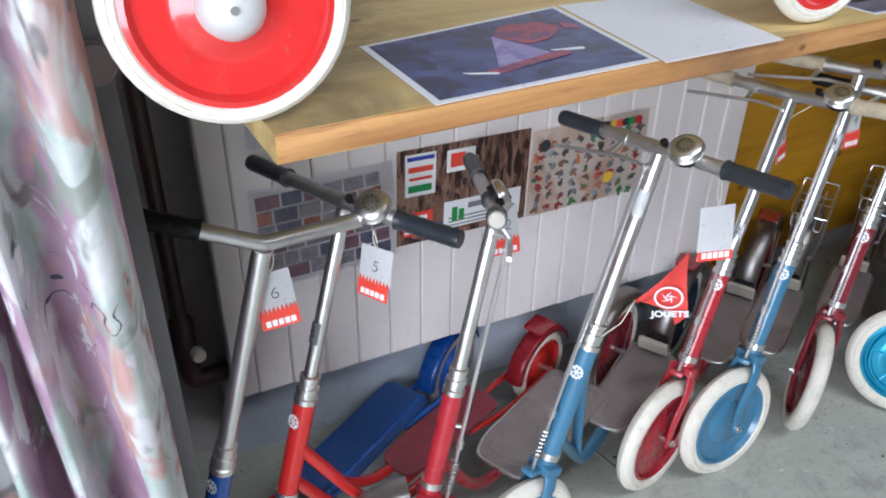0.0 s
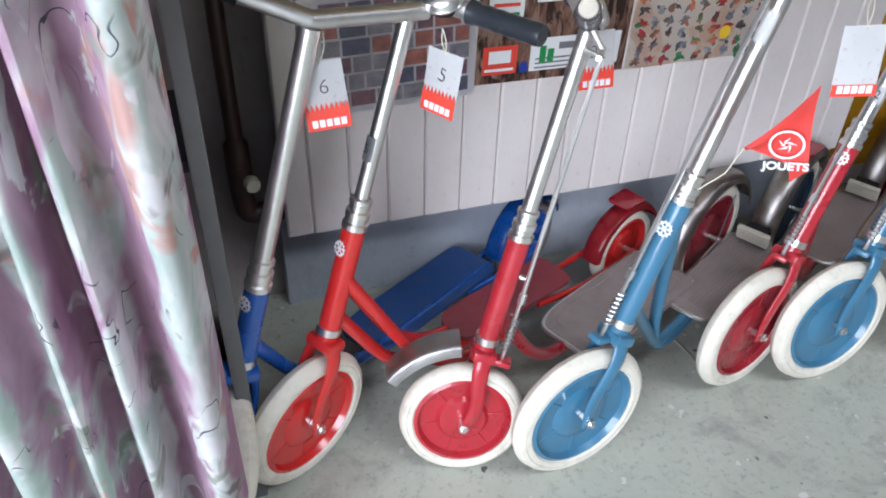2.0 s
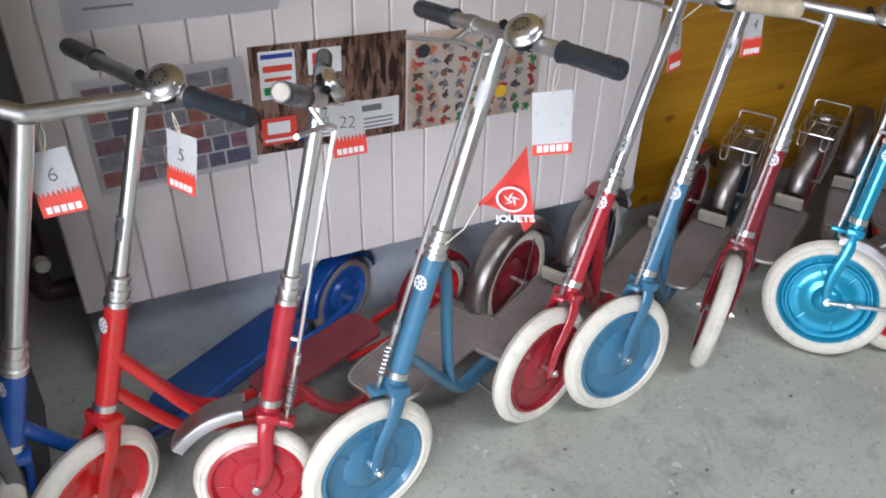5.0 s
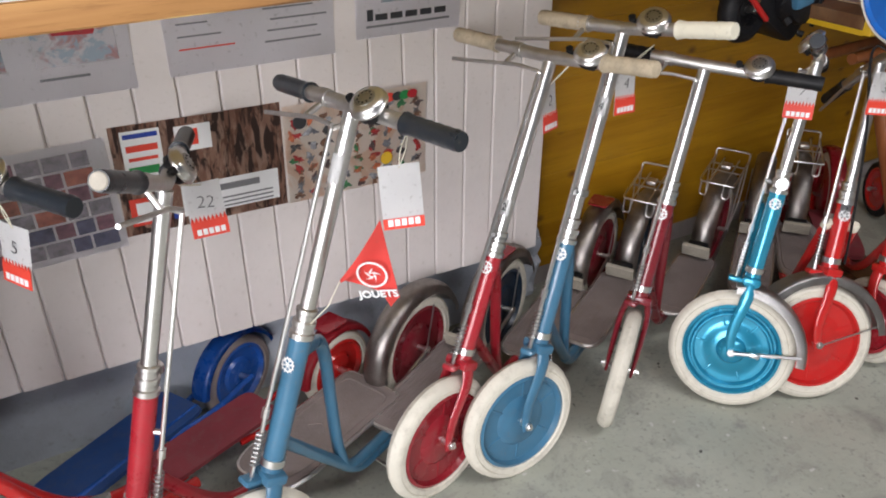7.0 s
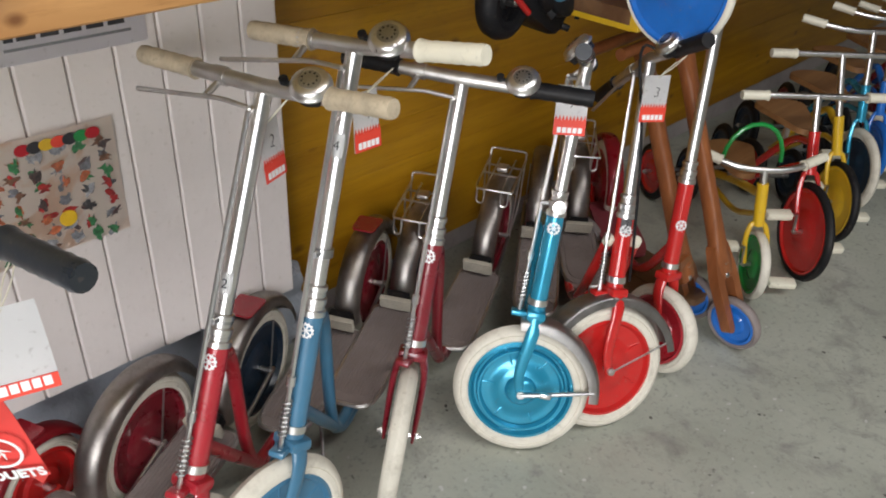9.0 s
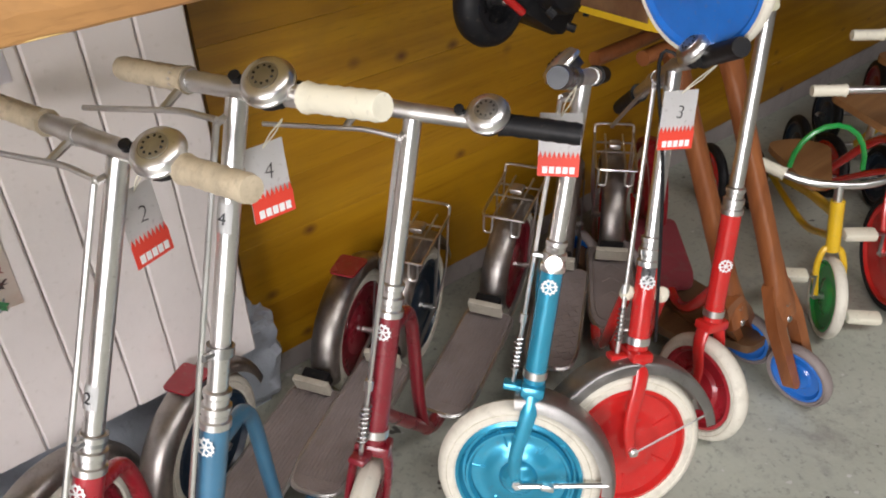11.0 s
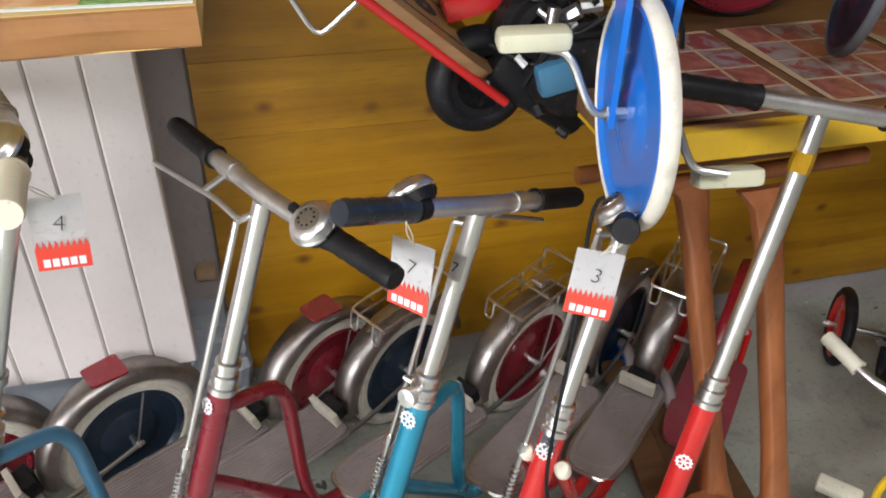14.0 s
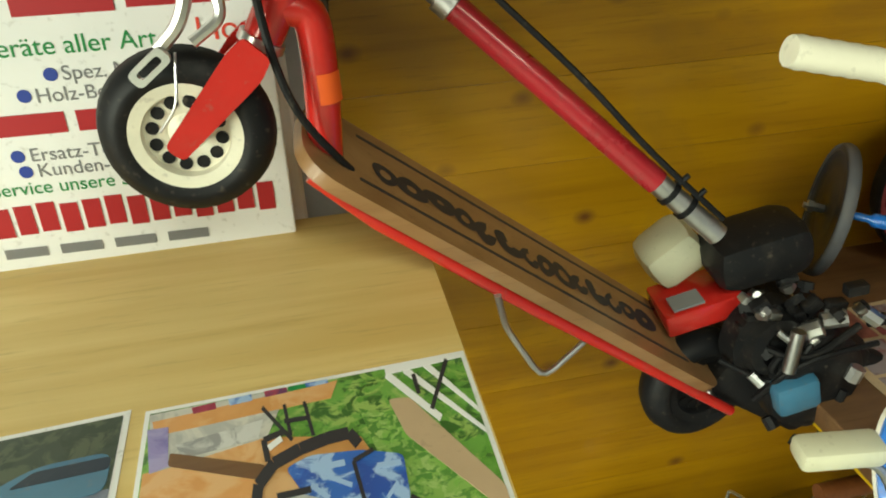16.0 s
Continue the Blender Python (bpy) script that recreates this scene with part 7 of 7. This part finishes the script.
def lone_wheel(at, az, r, disc, tyre, label, ratio=0.765):
    th = thing("toy_wheel", (at[0], at[1], at[2] - r), label, "toy wheel")
    a = radians(az)
    wheel(th, "disc_wheel", V(0, 0, r), V(-math.sin(a), math.cos(a), 0), disc, r, tyre, 0.012, ribs=False, seg=56, ratio=ratio)
    return th


lone_wheel((2.459, 1.755, 0.877), -8, 0.131, "maroon", "black", "dark red disc wheel with black tyre on the shelf", 0.95)
lone_wheel((2.66, 1.3, 0.905), 108, 0.16, "red", "black", "large red disc wheel with black tyre on the shelf")
lone_wheel((3.25, 1.44, 0.87), 108, 0.125, "maroon", "tyre", "dark red disc wheel with white tyre on the shelf")


# ---- wooden scooters ----
def wooden_scooter(top, bolt, hub, rear, disc, bar_l, bar_r):
    th = thing("wooden_scooter", (hub[0], hub[1], floor_at(hub[0])), "oiled wooden scooter with small blue wheels", "wooden scooter", "wooden scooters")
    o = V(hub[0], hub[1], floor_at(hub[0]))
    t, b, h = V(*top) - o, V(*bolt) - o, V(0, 0, hub[2])
    a = (t - b).normalized()
    rdir = V(rear[0] - o.x, rear[1] - o.y, 0).normalized()
    side = a.cross(rdir).normalized()
    bk = side.cross(a)
    bm = B()
    rings = []
    for z, wx, wy in ((0.0, 0.03, 0.015), (0.04, 0.028, 0.017), (0.09, 0.018, 0.018), (0.16, 0.0145, 0.018), (0.34, 0.0155, 0.017), (0.46, 0.017, 0.016), (0.52, 0.023, 0.014), (0.545, 0.042, 0.012)):
        z = z * ((t - b).length + 0.03) / 0.545
        c = b - a * 0.03 + a * z
        ring = []
        for k in range(12):
            an = 2 * math.pi * k / 12
            ca, sa = math.cos(an), math.sin(an)
            ring.append(bm.verts.new(c + side * wx * math.copysign(abs(ca) ** 0.6, ca) + bk * wy * math.copysign(abs(sa) ** 0.6, sa)))
        rings.append(ring)
    for p, q in zip(rings, rings[1:]):
        for k in range(12):
            bm.faces.new((p[k], p[(k + 1) % 12], q[(k + 1) % 12], q[k]))
    bm.faces.new(rings[0][::-1])
    bm.faces.new(rings[-1])
    part("steering_post", bm, "beech", th)
    up = (b - h).normalized()
    reach = (b - h).length + 0.012
    bm = B()
    outline = rounded([(-0.024, 0.05), (0.024, 0.05), (0.038, -0.03), (0.034, -reach), (0.015, -reach), (0.015, -0.032), (-0.015, -0.032), (-0.015, -reach), (-0.034, -reach), (-0.038, -0.03)], 0.012)
    plate(bm, outline, -0.0125, 0.0125, frame_of(side, up, side.cross(up), b))
    part("fork", bm, "beech", th, "wooden fork with a slot for the wheel")
    for k in range(2):
        bm = B()
        lathe(bm, [(0.0001, 0.004), (0.005, 0.004), (0.0075, 0.0015), (0.0075, 0)], b + a * (0.004 - 0.03 * k) - bk * 0.0125 + side * 0.002 * k, -bk, 12)
        part("bolt", bm, "steel", th)
    wheel(th, "front_wheel", h, side, disc, hub[2], "rubbergrey", 0.011, ribs=False, ratio=0.8)
    r = V(rear[0] - o.x, rear[1] - o.y, hub[2])
    bm = B()
    tube(bm, [V(*bar_l) - o, (V(*bar_l) - o).lerp(V(*bar_r) - o, 0.5), V(*bar_r) - o], 0.0125, 12)
    part("handle_bar", bm, "beech", th, "round dark wooden crossbar")
    d = Vector((r.x - b.x, r.y - b.y, 0))
    L = d.length
    d.normalize()
    m = frame_of(d, V(0, 0, 1).cross(d), V(0, 0, 1), V(b.x, b.y, 0))
    bm = B()
    plate(bm, rounded([(0.02, -0.03), (0.12, -0.06), (L, -0.055), (L, 0.055), (0.12, 0.06), (0.02, 0.03)], 0.02), hub[2] + 0.01, hub[2] + 0.028, m)
    part("deck", bm, "darkwood", th)
    wheel(th, "rear_wheel", r, V(0, 0, 1).cross(d), disc, hub[2], "rubbergrey", 0.011, ribs=False)
    return th


wooden_scooter((2.24, 1.449, 0.648), (2.297, 1.272, 0.168), (2.391, 1.277, 0.064), (2.37, 1.69), "azure", (2.1, 1.49, 0.642), (2.465, 1.49, 0.652))
wooden_scooter((2.324, 1.403, 0.648), (2.357, 1.214, 0.18), (2.362, 1.149, 0.067), (2.4, 1.6), "azure", (2.16, 1.444, 0.64), (2.51, 1.45, 0.648))


# ---- tricycles along the wall ----
def tricycle(F, r, fwd, disc, tyre, body, T, bar, label, rear_disc, rear_r=0.075, length=0.42, hoop=None, seat=True, rear_tyre="black", saddle_z=0.27, level=False, rear_turn=0.0, ratio=0.765):
    th = thing("tricycle", (F[0], F[1], floor_at(F[0])), label, "tricycle", "tricycles along the wall")
    f = V(0, 0, r)
    a = radians(fwd)
    d = V(math.cos(a), math.sin(a), 0)  # towards the rear
    side = V(0, 0, 1).cross(d)
    wheel(th, "front_wheel", f, side, disc, r, tyre, 0.011, ribs=False, ratio=ratio)
    t = V(T[0] - F[0], T[1] - F[1], T[2] - floor_at(F[0]))
    ax = (t - f).normalized()
    for q in (-1, 1):
        bm = B()
        tube(bm, bend([f + side * q * 0.024, f + side * q * 0.028 + ax * r * 0.8, f + side * q * 0.018 + ax * (r + 0.022), f + ax * (r + 0.03)], 3), 0.0065, 8)
        part("fork_blade", bm, body, th)
    bm = B()
    tube(bm, [f + ax * (r + 0.02), f + ax * (r + 0.13)], 0.014, 12)
    part("head_tube", bm, body, th)
    bm = B()
    tube(bm, [f + ax * (r + 0.12), t], 0.009, 12)
    part("stem", bm, "chrome", th)
    bm = B()
    sweep = V(0, 0, 0) if level else d * 0.05 + V(0, 0, 0.02)
    e1, e0 = t + side * bar + sweep, t - side * bar + sweep
    tube(bm, bend([e1, t + side * bar * 0.4, t - side * bar * 0.4, e0], 4, 0.4), 0.008, 10)
    hb = part("handlebar", bm, "chrome", th)
    for e, k in ((e1, 1), (e0, -1)):
        dd = (e - (t + side * k * bar * 0.4)).normalized()
        grip(hb, e - dd * 0.06, e + dd * 0.008, "ivory", 0.0125)
    rc = d * length + V(0, 0, rear_r)
    bm = B()
    tube(bm, bend([f + ax * (r + 0.1), d * length * 0.45 + V(0, 0, saddle_z - 0.04), rc], 5), 0.011, 12)
    part("frame_tube", bm, body, th)
    bm = B()
    tube(bm, bend([f + ax * (r + 0.05), d * length * 0.4 + V(0, 0, saddle_z - 0.12), rc - d * 0.03], 5), 0.008, 10)
    part("frame_tube", bm, body, th)
    bm = B()
    rside = Matrix.Rotation(radians(rear_turn), 3, "Z") @ side
    tube(bm, [rc - rside * 0.17, rc + rside * 0.17], 0.007, 10)
    part("rear_axle", bm, "steel", th)
    for q in (-1, 1):
        wheel(th, "rear_wheel", rc + rside * q * 0.165, rside, rear_disc, rear_r, rear_tyre, 0.012, ribs=False)
    if seat:
        bm = B()
        c = d * length * 0.55 + V(0, 0, saddle_z)
        plate(bm, rounded([(-0.11, -0.025), (0.09, -0.075), (0.12, 0.0), (0.09, 0.075), (-0.11, 0.025)], 0.03), -0.008, 0.008, frame_of(d, side, V(0, 0, 1), c))
        part("seat", bm, "seatwood", th, "wooden saddle board")
        bm = B()
        tube(bm, [c - V(0, 0, 0.01), c - V(0, 0, 0.07)], 0.009, 10)
        part("seat_post", bm, "chrome", th)
    for q in (-1, 1):
        bm = B()
        tube(bm, [f + side * q * 0.03, f + side * q * 0.034 + V(0, 0, q * 0.05), f + side * q * 0.08 + V(0, 0, q * 0.05)], 0.004, 8)
        part("crank", bm, "steel", th)
        pedal(th, f + side * q * 0.085 + V(0, 0, q * 0.05), 10, side)
    if hoop:
        bm = B()
        c = d * length * 0.35 + V(0, 0, saddle_z + 0.05)
        pts = [c + side * 0.075 * math.cos(k * math.pi / 10) + V(0, 0, 0.1) * math.sin(k * math.pi / 10) for k in range(11)]
        tube(bm, pts, 0.006, 8)
        part("hoop", bm, hoop, th, "green bent tube hoop")
    return th


tricycle((2.6, 1.222), 0.09, 42, "green", "tyre", "sun_yellow", (2.6, 1.262, 0.318), 0.15, "yellow tricycle with a green disc wheel", "red", 0.088, length=0.555, hoop="green", saddle_z=0.24, rear_turn=15, ratio=0.84)
tricycle((2.79, 1.182), 0.132, 48, "red", "black", "red", (2.85, 1.272, 0.44), 0.19, "red tricycle with a big black tyred red disc wheel", "darkblue", 0.085, saddle_z=0.36, level=True, ratio=0.86)
tricycle((3.06, 1.205), 0.118, 48, "sun_yellow", "black", "sun_yellow", (3.08, 1.315, 0.49), 0.19, "tricycle with a dull yellow disc wheel", "darkblue", 0.085, saddle_z=0.38, level=True, ratio=0.86)
tricycle((3.31, 1.245), 0.128, 48, "darkblue", "tyre", "teal", (3.35, 1.33, 0.5), 0.19, "turquoise tricycle with a dark disc wheel and white tyre", "darkblue", 0.09, saddle_z=0.4)
tricycle((3.56, 1.268), 0.105, 40, "azure", "azure", "azure", (3.6, 1.34, 0.49), 0.18, "blue tricycle with a plain blue disc wheel", "maroon", 0.09, saddle_z=0.4)
tricycle((3.78, 1.262), 0.12, 40, "maroon", "tyre", "maroon", (3.83, 1.334, 0.46), 0.18, "dark red tricycle with white tyre", "darkblue", 0.09, saddle_z=0.38)
tricycle((4.05, 1.27), 0.12, 40, "darkblue", "tyre", "blue", (4.1, 1.34, 0.44), 0.18, "blue tricycle with dark disc wheel", "darkblue", 0.09, saddle_z=0.36)
